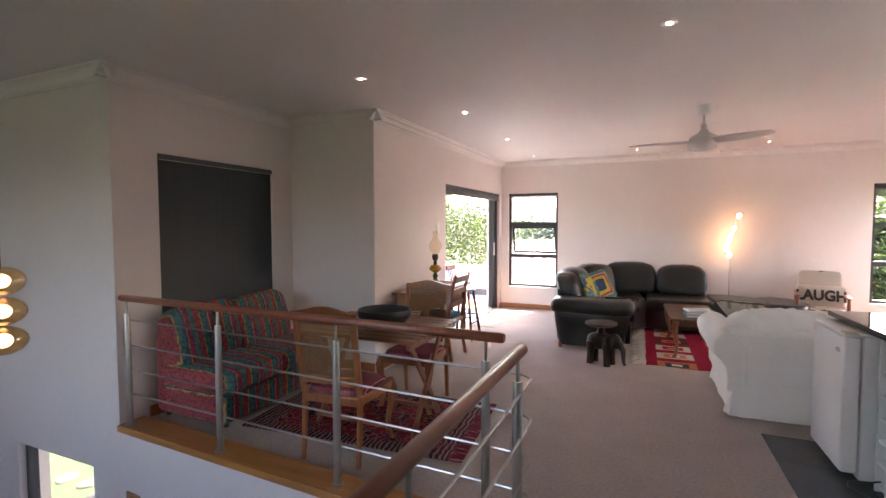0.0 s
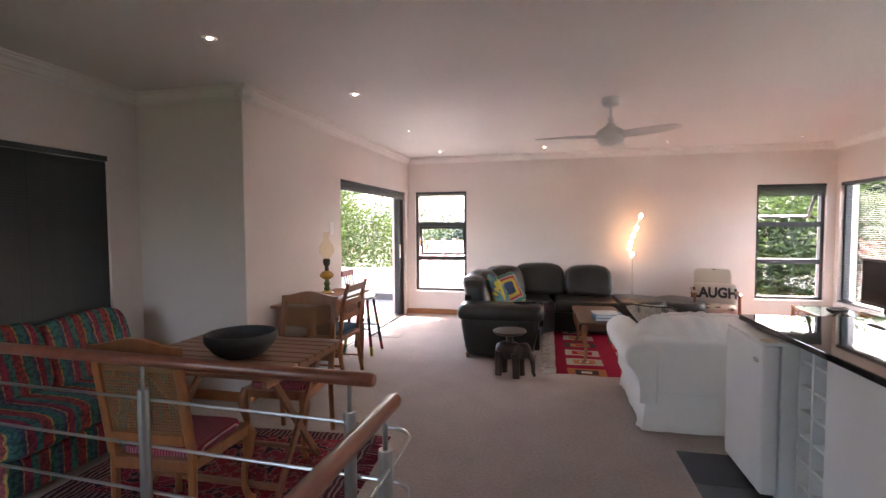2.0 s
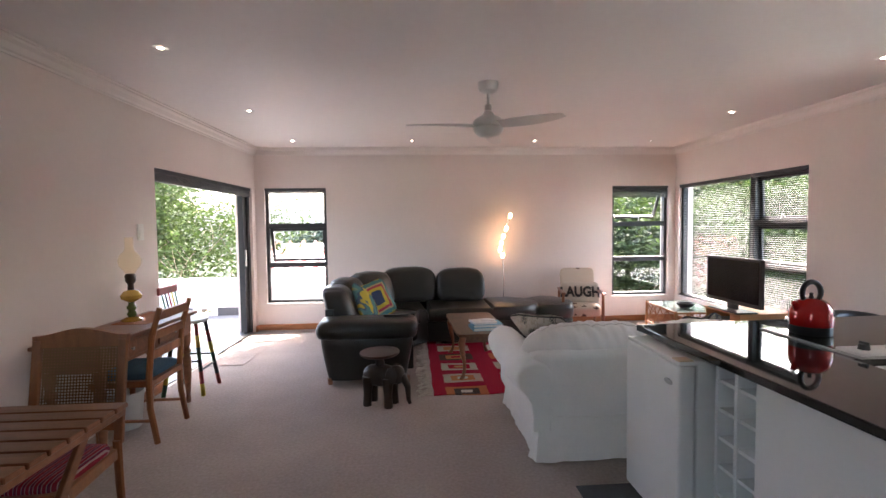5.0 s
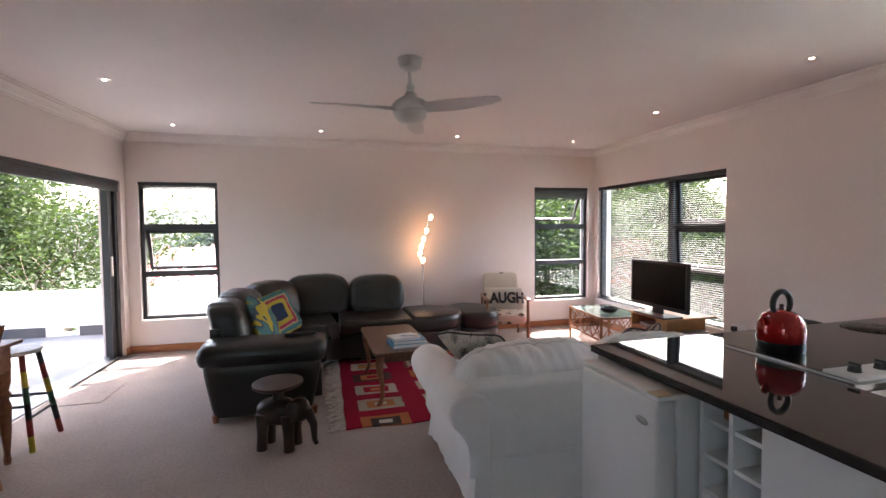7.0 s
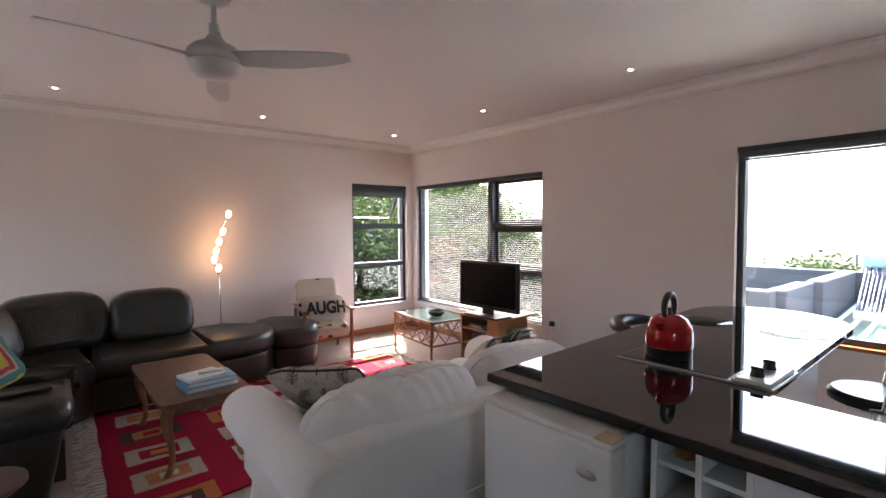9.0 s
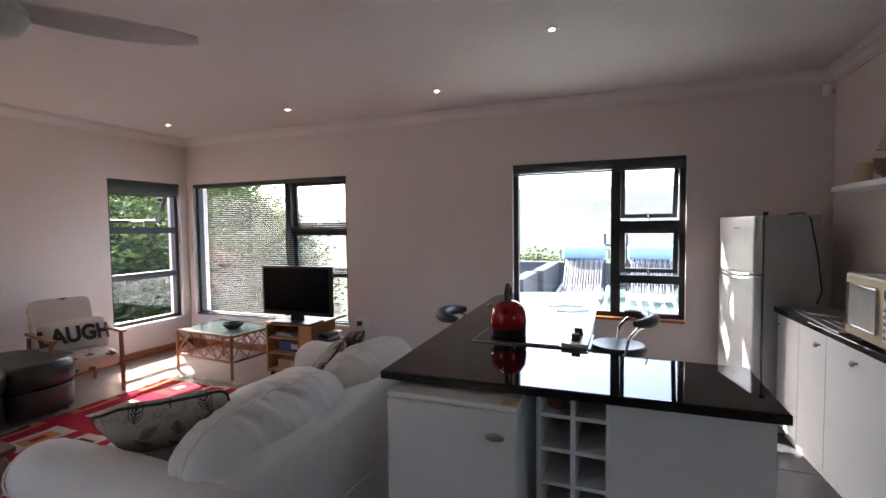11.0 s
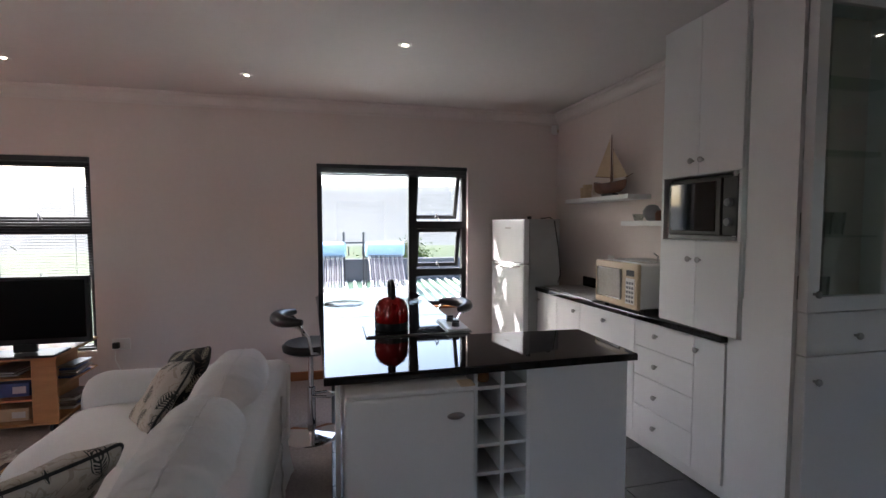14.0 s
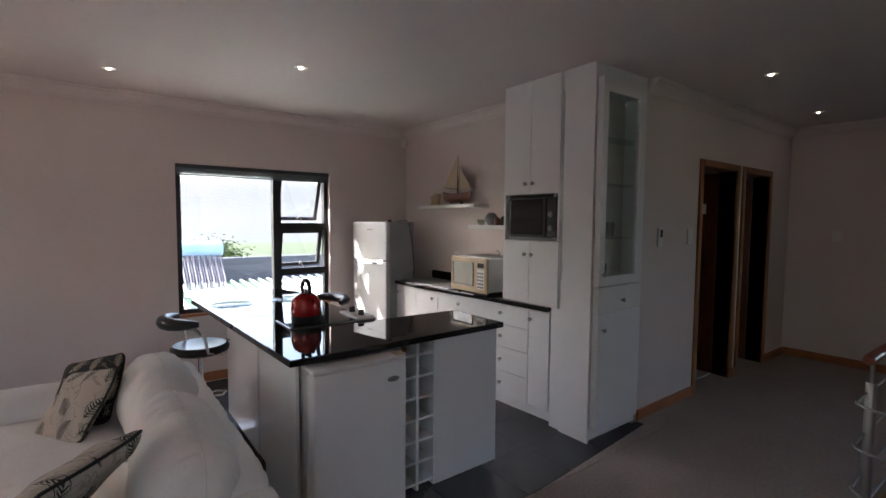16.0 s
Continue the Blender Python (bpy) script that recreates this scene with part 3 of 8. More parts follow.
def rail_post(x, y):
    bm = B()
    lathe(bm, [(0.0, 0.0), (0.034, 0.0), (0.034, 0.008), (0.021, 0.012), (0.021, 0.80), (0.019, 0.81), (0.0, 0.81)], 14, pose(x, y, 0.03))
    rod(bm, (x, y, 0.83), (x, y, RZ - 0.02), 0.008, seg=8)
    part("post", bm, M_STEEL, rail, smooth=True)


for x in (-3.14, -2.20, -1.27, -0.40):
    rail_post(x, 2.965 - 0.0414 * (x - NICHE_X))
for y in (2.62, 1.70, 0.78, -0.14, -1.0):
    rail_post(-0.19 - 0.021 * (2.7 - y), y)
for z in (0.243, 0.42, 0.605, 0.79):
    pts = [(-3.20, 2.990, z), (-1.5, 2.92, z), (-0.36, 2.873, z)]
    for k in range(1, 6):
        a = math.pi / 2 * (1 - k / 6)
        pts.append((-0.262 + 0.085 * math.cos(a), 2.783 + 0.085 * math.sin(a), z))
    pts += [(-0.177, 2.70, z), (-0.212, 1.0, z), (-0.24, -1.09, z)]
    bm = B()
    tube(bm, pts, 0.0065, 8)
    part("bar", bm, M_STEEL, rail, smooth=True)

# ---- ceiling lights ----
dl = thing("downlight", pose(-1.38, 5.21, CEIL), "round recessed ceiling downlight, lit", "light", "ceiling downlights")
bm = B()
lathe(bm, [(0.014, -0.001), (0.024, -0.005), (0.040, -0.004), (0.044, 0.0), (0.044, 0.004), (0.014, 0.004)], 20)
part("trim_ring", bm, M_FANW, dl, smooth=True)
bm = B()
lathe(bm, [(0.0, -0.003), (0.014, -0.003), (0.014, 0.0), (0.0, 0.0)], 16)
part("bulb", bm, M_BULB, dl)
for x, y in ((-1.378, 6.79), (-1.365, 8.36), (0.184, 8.353), (1.83, 8.35), (3.44, 8.344), (3.454, 6.762), (3.462, 5.229), (2.597, 4.157), (-1.748, 3.90), (0.383, 3.747), (0.645, 1.446), (0.795, -0.239)):
    copy_thing(dl, pose(x, y, CEIL))

# ---- ceiling fan ----
fan = thing("ceiling_fan", pose(0.788, 5.862, 0), "white three-bladed ceiling fan with a round motor housing", "fan")
bm = B()
lathe(bm, [(0.082, 2.60), (0.082, 2.57), (0.07, 2.535), (0.03, 2.515), (0.0, 2.513)], 20)
part("canopy", bm, M_FANW, fan, smooth=True)
bm = B()
rod(bm, (0, 0, 2.40), (0, 0, 2.54), 0.012)
lathe(bm, [(0.028, 2.385), (0.028, 2.425), (0.014, 2.43)], 14)
part("down_rod", bm, M_FANW, fan, smooth=True)
bm = B()
lathe(bm, [(0.0, 2.385), (0.03, 2.375), (0.05, 2.345), (0.095, 2.322), (0.122, 2.295), (0.127, 2.255), (0.122, 2.247), (0.116, 2.242)], 28)
part("motor_housing", bm, M_FANW, fan, smooth=True)
bm = B()
lathe(bm, [(0.122, 2.24), (0.120, 2.232), (0.11, 2.208), (0.08, 2.180), (0.03, 2.168), (0.0, 2.166)], 28)
part("bottom_cap", bm, M_FANW, fan, smooth=True)
for k in range(3):
    bm = B()
    n = 14
    for i in range(n + 1):
        s = i / n
        r = 0.10 + 0.57 * s
        w = 0.030 + 0.030 * math.sin(math.pi * min(1, s * 0.8 + 0.12)) - 0.012 * max(0, s - 0.85) / 0.15
        pitch = radians(26 - 14 * s)
        off = 0.022 * math.sin(s * math.pi) - 0.012 + 0.02 * s
        z = 2.262 - 0.025 * s
        for e in (-1, 1):
            for th in (0, -0.006):
                bm.verts.new((r, off + e * w * math.cos(pitch), z - e * w * math.sin(pitch) + th))
    bm.verts.ensure_lookup_table()
    v = bm.verts
    for i in range(n):
        a, b = 4 * i, 4 * i + 4
        for p, q in ((0, 2), (2, 3), (3, 1), (1, 0)):
            bm.faces.new((v[a + p], v[a + q], v[b + q], v[b + p]))
    bm.faces.new((v[0], v[1], v[3], v[2]))
    a = 4 * n
    bm.faces.new((v[a], v[a + 2], v[a + 3], v[a + 1]))
    part("blade", bm, M_FANW, fan, smooth=True, at=pose(0, 0, 0, 0, 0, 72 + 120 * k))

# ---- pendant in the stairwell ----
pend = thing("pendant_lamp", pose(-2.05, 1.79, 0), "amber glass pendant with three stacked globes, lit, in the stairwell", "lamp")
bm = B()
rod(bm, (0, 0, 1.30), (0, 0, 2.60), 0.003, seg=6)
part("cord", bm, M_BLACK, pend)
for z in (1.254, 1.134, 1.018):
    bm = B()
    lathe(bm, [(0.078 * math.cos(radians(a)), z + 0.057 * math.sin(radians(a))) for a in range(-90, 91, 10)], 32)
    g = part("globe", bm, M_GOLD, pend, smooth=True)
    bm = B()
    blob(bm, 0.03, 0.03, 0.028, 1, 1, Matrix.Translation((0, 0, z)), 16, 10)
    part("bulb", bm, M_BULBWARM, g, smooth=True)

# ---- wall fittings ----


def socket(x, y, z, rz, w, h, label):
    th = thing("wall_plate", pose(x, y, z, 0, 0, rz), label, "socket")
    bm = B()
    rbox(bm, -w / 2, w / 2, -0.012, 0.0, -h / 2, h / 2, 0.003, 2)
    part("plate", bm, M_SOCKET, th)
    bm = B()
    rbox(bm, -w * 0.2, w * 0.2, -0.016, -0.011, -h * 0.3, h * 0.1, 0.002, 1)
    part("switch", bm, M_SOCKET, th)
    return th


sk = socket(EX, 6.40, 0.44, -90, 0.14, 0.1, "white double wall socket with a black plug")
bm = B()
rbox(bm, -0.055, -0.005, -0.05, -0.012, -0.03, 0.02, 0.006, 2)
part("plug", bm, M_BLACK, sk)
bm = B()
tube(bm, [(-0.03, -0.045, -0.03), (-0.03, -0.06, -0.12), (0.02, -0.05, -0.25), (0.10, -0.06, -0.40), (0.16, -0.10, -0.43)], 0.004, 6)
part("cable", bm, M_SOCKET, sk)
door_switch = socket(WX, 6.25, 1.45, 90, 0.08, 0.14, "white light switch plate beside the balcony door")
socket(0.98, NY, 0.36, 0, 0.12, 0.08, "white double wall socket above the skirting")
socket(1.62, NY, 0.36, 0, 0.12, 0.08, "white double wall socket above the skirting")
socket(-2.45, NICHE_N, 0.30, 0, 0.08, 0.12, "white wall socket in the niche")
socket(-2.75, NICHE_N, 0.30, 0, 0.08, 0.12, "white wall socket in the niche")
socket(0.793, -1.10, 1.40, 180, 0.08, 0.12, "white light switch on the passage end wall")
socket(1.25, 1.284, 1.42, -90, 0.08, 0.13, "white light switch plate in the passage")
ctl = socket(1.25, 1.77, 1.42, -90, 0.07, 0.15, "white remote control in its wall holder")
bm = B()
rbox(bm, -0.015, 0.015, -0.02, -0.014, 0.0, 0.06, 0.002, 1)
part("display", bm, M_BLACK, ctl)
socket(3.15, SY, 1.15, 180, 0.08, 0.12, "white wall socket above the worktop")


# ---- kitchen ----
def knob(parent, x, y, z, rz):
    """A turned metal knob sticking out along -y before the turn."""
    bm = B()
    lathe(bm, [(0.0, 0.0), (0.006, 0.0), (0.006, 0.014), (0.015, 0.018), (0.016, 0.026), (0.010, 0.032), (0.0, 0.033)], 12, Matrix.Translation((x, y, z)) @ Matrix.Rotation(radians(rz), 4, "Z") @ Matrix.Rotation(radians(90), 4, "X"))
    part("knob", bm, M_STEEL, parent, smooth=True)


def front(parent, name, x0, x1, z0, z1, y, kx, kz, m=Matrix.Identity(4)):
    """A cupboard front facing north, with a knob."""
    bm = B()
    rbox(bm, x0 + 0.0015, x1 - 0.0015, y - 0.018, y, z0 + 0.0015, z1 - 0.0015, 0.002, 1)
    d = part(name, bm, M_WHITE, parent)
    if kx is not None:
        knob(d, kx, y, kz, 180)
    return d


def base_unit(x0, x1, fy0, fy1, fronts, label):
    """A base cupboard below the worktop; its front runs from fy0 to fy1."""
    ang = math.degrees(math.atan2(fy1 - fy0, x1 - x0))
    th = thing("base_cabinet", pose(x0, fy0, 0, 0, 0, ang), label, "cabinet", "kitchen base cabinets")
    L = math.hypot(x1 - x0, fy1 - fy0)
    bm = B()
    box(bm, 0.002, L - 0.002, -0.36, -0.02, 0.10, 0.865)
    part("body", bm, M_WHITE, th)
    bm = B()
    box(bm, 0.002, L - 0.002, -0.36, -0.06, 0.0, 0.10)
    part("plinth", bm, M_WHITE, th)
    for nm, a, b, za, zb, ka, kz in fronts:
        front(th, nm, a * L, b * L, za, zb, 0.0, ka * L, kz)
    return th


base_unit(1.60, 2.29, 2.655, 2.689, [("drawer", 0.29, 1, 0.69, 0.86, 0.70, 0.785), ("drawer", 0.29, 1, 0.50, 0.69, 0.70, 0.595), ("drawer", 0.29, 1, 0.30, 0.50, 0.70, 0.40), ("drawer", 0.29, 1, 0.10, 0.30, 0.70, 0.205), ("door", 0, 0.29, 0.10, 0.86, 0.25, 0.785)], "white kitchen base cabinet with drawers and round metal knobs")
base_unit(2.29, 2.90, 2.689, 2.734, [("door", 0, 1, 0.10, 0.86, 0.50, 0.785)], "white one-door kitchen base cabinet with a round metal knob")
base_unit(2.90, 3.58, 2.734, 2.785, [("door", 0, 0.5, 0.10, 0.86, 0.10, 0.785), ("door", 0.5, 1, 0.10, 0.86, 0.93, 0.785)], "white two-door kitchen base cabinet beside the fridge")
ct = thing("worktop", pose(0, 0, 0), "polished black granite worktop on the base cabinets", "worktop")
bm = B()
prism(bm, [(1.60, SY + 0.002), (3.60, SY + 0.002), (3.60, 2.815), (1.60, 2.68)], 0.866, 0.90, 0.004)
part("slab", bm, M_GRANITE, ct)
bm = B()
rbox(bm, 2.72, 3.58, SY + 0.002, SY + 0.016, 0.90, 0.985, 0.002, 1)
part("upstand", bm, M_GRANITE, ct)

# sink
sink = thing("kitchen_sink", pose(3.13, 2.55, 0.90), "stainless steel inset sink with a ribbed drainer", "sink")
bm = B()
prism(bm, [(-0.40, -0.19), (0.40, -0.19), (0.40, 0.19), (-0.40, 0.19)], 0.0, 0.008, 0.003)
part("drainer", bm, M_STEEL, sink)
for i in range(7):
    bm = B()
    rbox(bm, -0.36, -0.05, -0.14 + i * 0.045, -0.125 + i * 0.045, 0.006, 0.013, 0.003, 1)
    part("rib", bm, M_STEEL, sink)
bm = B()
lathe(bm, [(0.15, 0.010), (0.16, 0.016), (0.165, 0.010), (0.15, 0.006)], 24, Matrix.Translation((0.2, 0, 0)))
part("bowl_rim", bm, M_STEEL, sink, smooth=True)
tap = thing("kitchen_tap", pose(2.98, 2.36, 0.908), "chrome swan-neck kitchen tap behind the sink", "tap")
bm = B()
rod(bm, (0, 0, 0), (0, 0, 0.06), 0.02)
part("tap_base", bm, M_CHROME, tap, smooth=True)
bm = B()
tube(bm, [(0, 0, 0.05), (0, 0.01, 0.14), (0, 0.05, 0.20), (0, 0.11, 0.21), (0, 0.15, 0.17)], 0.009, 8)
part("spout", bm, M_CHROME, tap, smooth=True)
bm = B()
tube(bm, [(0.0, 0, 0.06), (0.06, 0.01, 0.10), (0.09, 0.02, 0.12)], 0.007, 8)
part("lever", bm, M_CHROME, tap, smooth=True)

# beige microwave on the worktop
mwb = thing("countertop_oven", pose(2.475, 2.52, 0.90, 0, 0, 1), "aged beige countertop microwave oven on the worktop", "oven")
bm = B()
rbox(bm, -0.23, 0.23, -0.17, 0.17, 0.02, 0.315, 0.012, 2)
part("body", bm, M_WHITE2, mwb)
bm = B()
rbox(bm, -0.24, 0.24, 0.17, 0.20, 0.015, 0.32, 0.012, 2)
fr = part("front_panel", bm, M_BEIGE, mwb)
bm = B()
rbox(bm, -0.075, 0.20, 0.199, 0.205, 0.065, 0.275, 0.012, 2)
part("window", bm, M_OVENGLASS, fr)
bm = B()
rbox(bm, -0.21, -0.12, 0.199, 0.203, 0.05, 0.22, 0.003, 1)
part("keypad", bm, M_SOCKET, fr)
for i in range(5):
    for j in range(3):
        bm = B()
        rbox(bm, -0.202 + j * 0.027, -0.182 + j * 0.027, 0.2025, 0.2045, 0.06 + i * 0.03, 0.077 + i * 0.03, 0.001, 1)
        part("button", bm, M_GREYCER, fr)
bm = B()
rbox(bm, -0.205, -0.125, 0.199, 0.204, 0.235, 0.275, 0.003, 1)
part("display", bm, M_BLACK, fr)
for a in (-0.19, 0.19):
    for b in (-0.13, 0.13):
        bm = B()
        rod(bm, (a, b, 0.0), (a, b, 0.022), 0.014, seg=8)
        part("foot", bm, M_RUBBER, mwb)
rackw = thing("wire_rack", pose(2.43, 2.50, 1.218), "wire drying rack lying on the oven", "rack")
for i in range(9):
    bm = B()
    rod(bm, (-0.16 + i * 0.04, -0.12, 0.012), (-0.16 + i * 0.04, 0.12, 0.012), 0.002, seg=6)
    part("wire", bm, M_CHROME, rackw)
bm = B()
tube(bm, [(-0.17, -0.13, 0.006), (0.17, -0.13, 0.006), (0.17, 0.13, 0.006), (-0.17, 0.13, 0.006)], 0.004, 6, True)
tube(bm, [(-0.17, 0.05, 0.006), (-0.19, 0.06, 0.05), (-0.17, 0.08, 0.07)], 0.004, 6)
part("rim", bm, M_CHROME, rackw)

# upper units
up = thing("wall_cabinet", pose(0, 0, 0), "white cabinet tower standing on the worktop, with a microwave bay", "cabinet")
UX0, UX1, UY, BZ0, BZ1 = 1.51, 2.075, 2.66, 1.39, 1.745
bm = B()
box(bm, UX0, UX1, SY + 0.002, UY, 0.902, BZ0)
box(bm, UX0, UX1, SY + 0.002, UY, BZ1, 2.598)
box(bm, UX0, UX0 + 0.018, SY + 0.002, UY + 0.018, BZ0, BZ1)
box(bm, UX1 - 0.018, UX1, SY + 0.002, UY + 0.018, BZ0, BZ1)
box(bm, UX0 + 0.018, UX1 - 0.018, SY + 0.002, SY + 0.02, BZ0, BZ1)
part("body", bm, M_WHITE, up)
UM = (UX0 + UX1) / 2
for x0, x1, z0, z1, kx, kz in ((UX0, UM, 0.905, BZ0, UM - 0.035, 1.285), (UM, UX1, 0.905, BZ0, UM + 0.035, 1.285), (UX0, UM, BZ1, 2.596, UM - 0.035, 1.825), (UM, UX1, BZ1, 2.596, UM + 0.035, 1.825)):
    front(up, "door", x0, x1, z0, z1, UY + 0.02, kx, kz)
mwv = thing("microwave_oven", pose(UM, 2.455, BZ0), "black built-in microwave with a mirror-like glass door", "oven")
bm = B()
rbox(bm, -0.25, 0.25, -0.11, 0.19, 0.004, 0.345, 0.006, 1)
part("body", bm, M_BLACK, mwv)
bm = B()
rbox(bm, -0.145, 0.235, 0.19, 0.212, 0.03, 0.33, 0.006, 2)
dr = part("door", bm, M_BLACK, mwv)
bm = B()
rbox(bm, -0.115, 0.215, 0.211, 0.215, 0.05, 0.315, 0.004, 1)
part("window", bm, M_MWGLASS, dr)
bm = B()
rbox(bm, -0.24, -0.15, 0.19, 0.206, 0.03, 0.33, 0.004, 1)
cp = part("control_panel", bm, M_BLACK, mwv)
for z in (0.10, 0.20):
    bm = B()
    lathe(bm, [(0.0, 0.0), (0.022, 0.0), (0.02, 0.018), (0.0, 0.02)], 14, Matrix.Translation((-0.195, 0.206, z)) @ Matrix.Rotation(radians(-90), 4, "X"))
    part("dial", bm, M_GREYCER, cp, smooth=True)
bm = B()
rbox(bm, -0.24, 0.24, 0.19, 0.208, 0.005, 0.026, 0.002, 1)
part("vent_strip", bm, M_GREYCER, mwv)

# tall corner unit with the glass door
tall = thing("display_cabinet", pose(-0.012, -0.02, 0), "tall white corner cabinet with a glazed door and glass shelves", "cabinet")
bm = B()
box(bm, 1.25, 1.498, 2.672, 2.69, 0.0, 2.598)
part("side_panel", bm, M_WHITE, tall)
bm = B()
box(bm, 1.25, 1.60, 2.06, 2.672, 0.10, 1.115)
box(bm, 1.25, 1.60, 2.06, 2.672, 2.46, 2.598)
box(bm, 1.58, 1.60, 2.06, 2.672, 1.115, 2.46)
box(bm, 1.25, 1.58, 2.06, 2.08, 1.115, 2.46)
part("body", bm, M_WHITE, tall)
bm = B()
box(bm, 1.275, 1.60, 2.06, 2.672, 0.0, 0.10)
part("plinth", bm, M_WHITE, tall)


def west_front(name, y0, y1, z0, z1, ky, kz):
    bm = B()
    rbox(bm, 1.20, 1.248, y0, y1, z0, z1, 0.002, 1)
    d = part(name, bm, M_WHITE, tall)
    knob(d, 1.20, ky, kz, -90)
    return d


west_front("door", 2.15, 2.668, 0.10, 0.905, 2.62, 0.80)
west_front("drawer", 2.15, 2.668, 0.91, 1.095, 2.40, 0.99)
bm = B()
for y0, y1, z0, z1 in ((2.15, 2.225, 1.10, 2.50), (2.605, 2.668, 1.10, 2.50), (2.225, 2.605, 1.10, 1.165), (2.225, 2.605, 2.41, 2.50)):
    box(bm, 1.205, 1.248, y0, y1, z0, z1)
gd = part("glass_door", bm, M_WHITE, tall)
bm = B()
box(bm, 1.222, 1.227, 2.225, 2.605, 1.165, 2.41)
part("pane", bm, M_GREENGLASS, gd).visible_shadow = False
knob(gd, 1.205, 2.635, 1.18, -90)
for z in (1.42, 1.80, 2.12):
    bm = B()
    box(bm, 1.26, 1.578, 2.085, 2.67, z, z + 0.006)
    part("glass_shelf", bm, M_GREENGLASS, tall)
dg = thing("drinking_glass", pose(1.40, 2.30, 1.117), "clear drinking glass in the display cabinet", "glass", "glasses in the cabinet")
bm = B()
lathe(bm, [(0.0, 0.0), (0.028, 0.0), (0.034, 0.11), (0.031, 0.11), (0.026, 0.006), (0.0, 0.006)], 16)
part("tumbler", bm, M_CLEAR, dg, smooth=True)
for x, y, z in ((1.40, 2.42, 1.117), (1.45, 2.20, 1.117), (1.40, 2.30, 1.427), (1.42, 2.40, 1.427), (1.40, 2.22, 1.427), (1.42, 2.50, 1.427)):
    copy_thing(dg, pose(x, y, z))

# floating shelves
for x0, x1, z, lab in ((2.66, 3.60, 1.70, "white floating shelf holding a model boat"), (2.05, 2.74, 1.50, "white floating shelf holding small jars")):
    sh = thing("floating_shelf", pose(0, 0, 0), lab, "shelf", "floating shelves")
    bm = B()
    rbox(bm, x0, x1, SY + 0.001, 2.50, z - 0.035, z, 0.003, 1)
    part("board", bm, M_WHITE, sh)
boat = thing("model_sailboat", pose(3.03, 2.41, 1.70) @ Matrix.Diagonal((0.84, 0.84, 0.95, 1)), "wooden model sailing boat with linen sails on a stand", "model boat")
bm = B()
secs = [(-0.26, 0.005, 0.13, 0.07), (-0.18, 0.04, 0.12, 0.035), (-0.05, 0.06, 0.115, 0.02), (0.08, 0.06, 0.115, 0.02), (0.18, 0.045, 0.125, 0.03), (0.25, 0.02, 0.14, 0.05)]
rings = [[bm.verts.new((x, w * c, kz + (tz - kz) * h)) for c, h in ((1, 1), (0.9, 0.6), (0.5, 0.2), (0, 0), (-0.5, 0.2), (-0.9, 0.6), (-1, 1))] for x, w, tz, kz in secs]
for A, C in zip(rings, rings[1:]):
    for i in range(7):
        bm.faces.new((A[i], A[(i + 1) % 7], C[(i + 1) % 7], C[i]))
bm.faces.new(rings[0])
bm.faces.new(rings[-1][::-1])
part("hull", bm, M_HULL, boat, smooth=True)
bm = B()
rod(bm, (-0.02, 0, 0.11), (-0.02, 0, 0.52), 0.006, 0.003, 8)
rod(bm, (-0.04, 0, 0.11), (-0.05, 0, 0.40), 0.004, 0.003, 8)
rod(bm, (-0.02, 0, 0.16), (0.26, 0, 0.19), 0.004, 0.003, 8)
rod(bm, (-0.24, 0, 0.14), (-0.36, 0, 0.17), 0.004, 0.002, 8)
part("mast", bm, M_HULL, boat)
for pts in (((-0.01, 0.165), (0.25, 0.19), (0.0, 0.50)), ((-0.06, 0.15), (-0.28, 0.15), (-0.04, 0.40))):
    bm = B()
    a = [bm.verts.new((x, 0.0, z)) for x, z in pts]
    mid = bm.verts.new((sum(p[0] for p in pts) / 3, 0.02, sum(p[1] for p in pts) / 3))
    for i in range(3):
        bm.faces.new((a[i], a[(i + 1) % 3], mid))
    part("sail", bm, M_SAIL, boat, smooth=True)
bm = B()
rbox(bm, -0.10, 0.10, -0.03, 0.03, 0.0, 0.025, 0.004, 1)
part("stand", bm, M_BLACK, boat)


def pot(name, x, y, z, prof, m, label, cat):
    th = thing(name, pose(x, y, z), label, cat)
    bm = B()
    lathe(bm, prof, 18)
    part("vessel", bm, m, th, smooth=True)
    return th


pot("candle_glass", 3.44, 2.40, 1.70, [(0, 0), (0.03, 0), (0.035, 0.10), (0.032, 0.10), (0.027, 0.01), (0, 0.01)], M_SAIL, "amber candle glass on the shelf", "candle")
pot("candle_glass", 3.35, 2.42, 1.70, [(0, 0), (0.035, 0), (0.04, 0.12), (0.037, 0.12), (0.032, 0.01), (0, 0.01)], M_SAIL, "amber candle glass on the shelf", "candle")
pot("round_pot", 2.52, 2.40, 1.50, [(0, 0), (0.03, 0), (0.06, 0.04), (0.062, 0.07), (0.04, 0.105), (0.02, 0.115), (0, 0.117)], M_GREYCER, "round grey ceramic pot on the shelf", "pot")
pot("spice_jar", 2.42, 2.42, 1.50, [(0, 0), (0.025, 0), (0.028, 0.05), (0.015, 0.07), (0, 0.075)], M_HULL, "small brown jar on the shelf", "jar")
pot("spice_jar", 2.37, 2.39, 1.50, [(0, 0), (0.03, 0), (0.03, 0.06), (0.02, 0.08), (0, 0.08)], M_BLACK, "small dark jar on the shelf", "jar")
pot("glass_dish", 2.64, 2.42, 1.50, [(0, 0), (0.03, 0), (0.045, 0.05), (0.042, 0.05), (0.027, 0.006), (0, 0.006)], M_CLEAR, "small clear glass dish on the shelf", "dish")
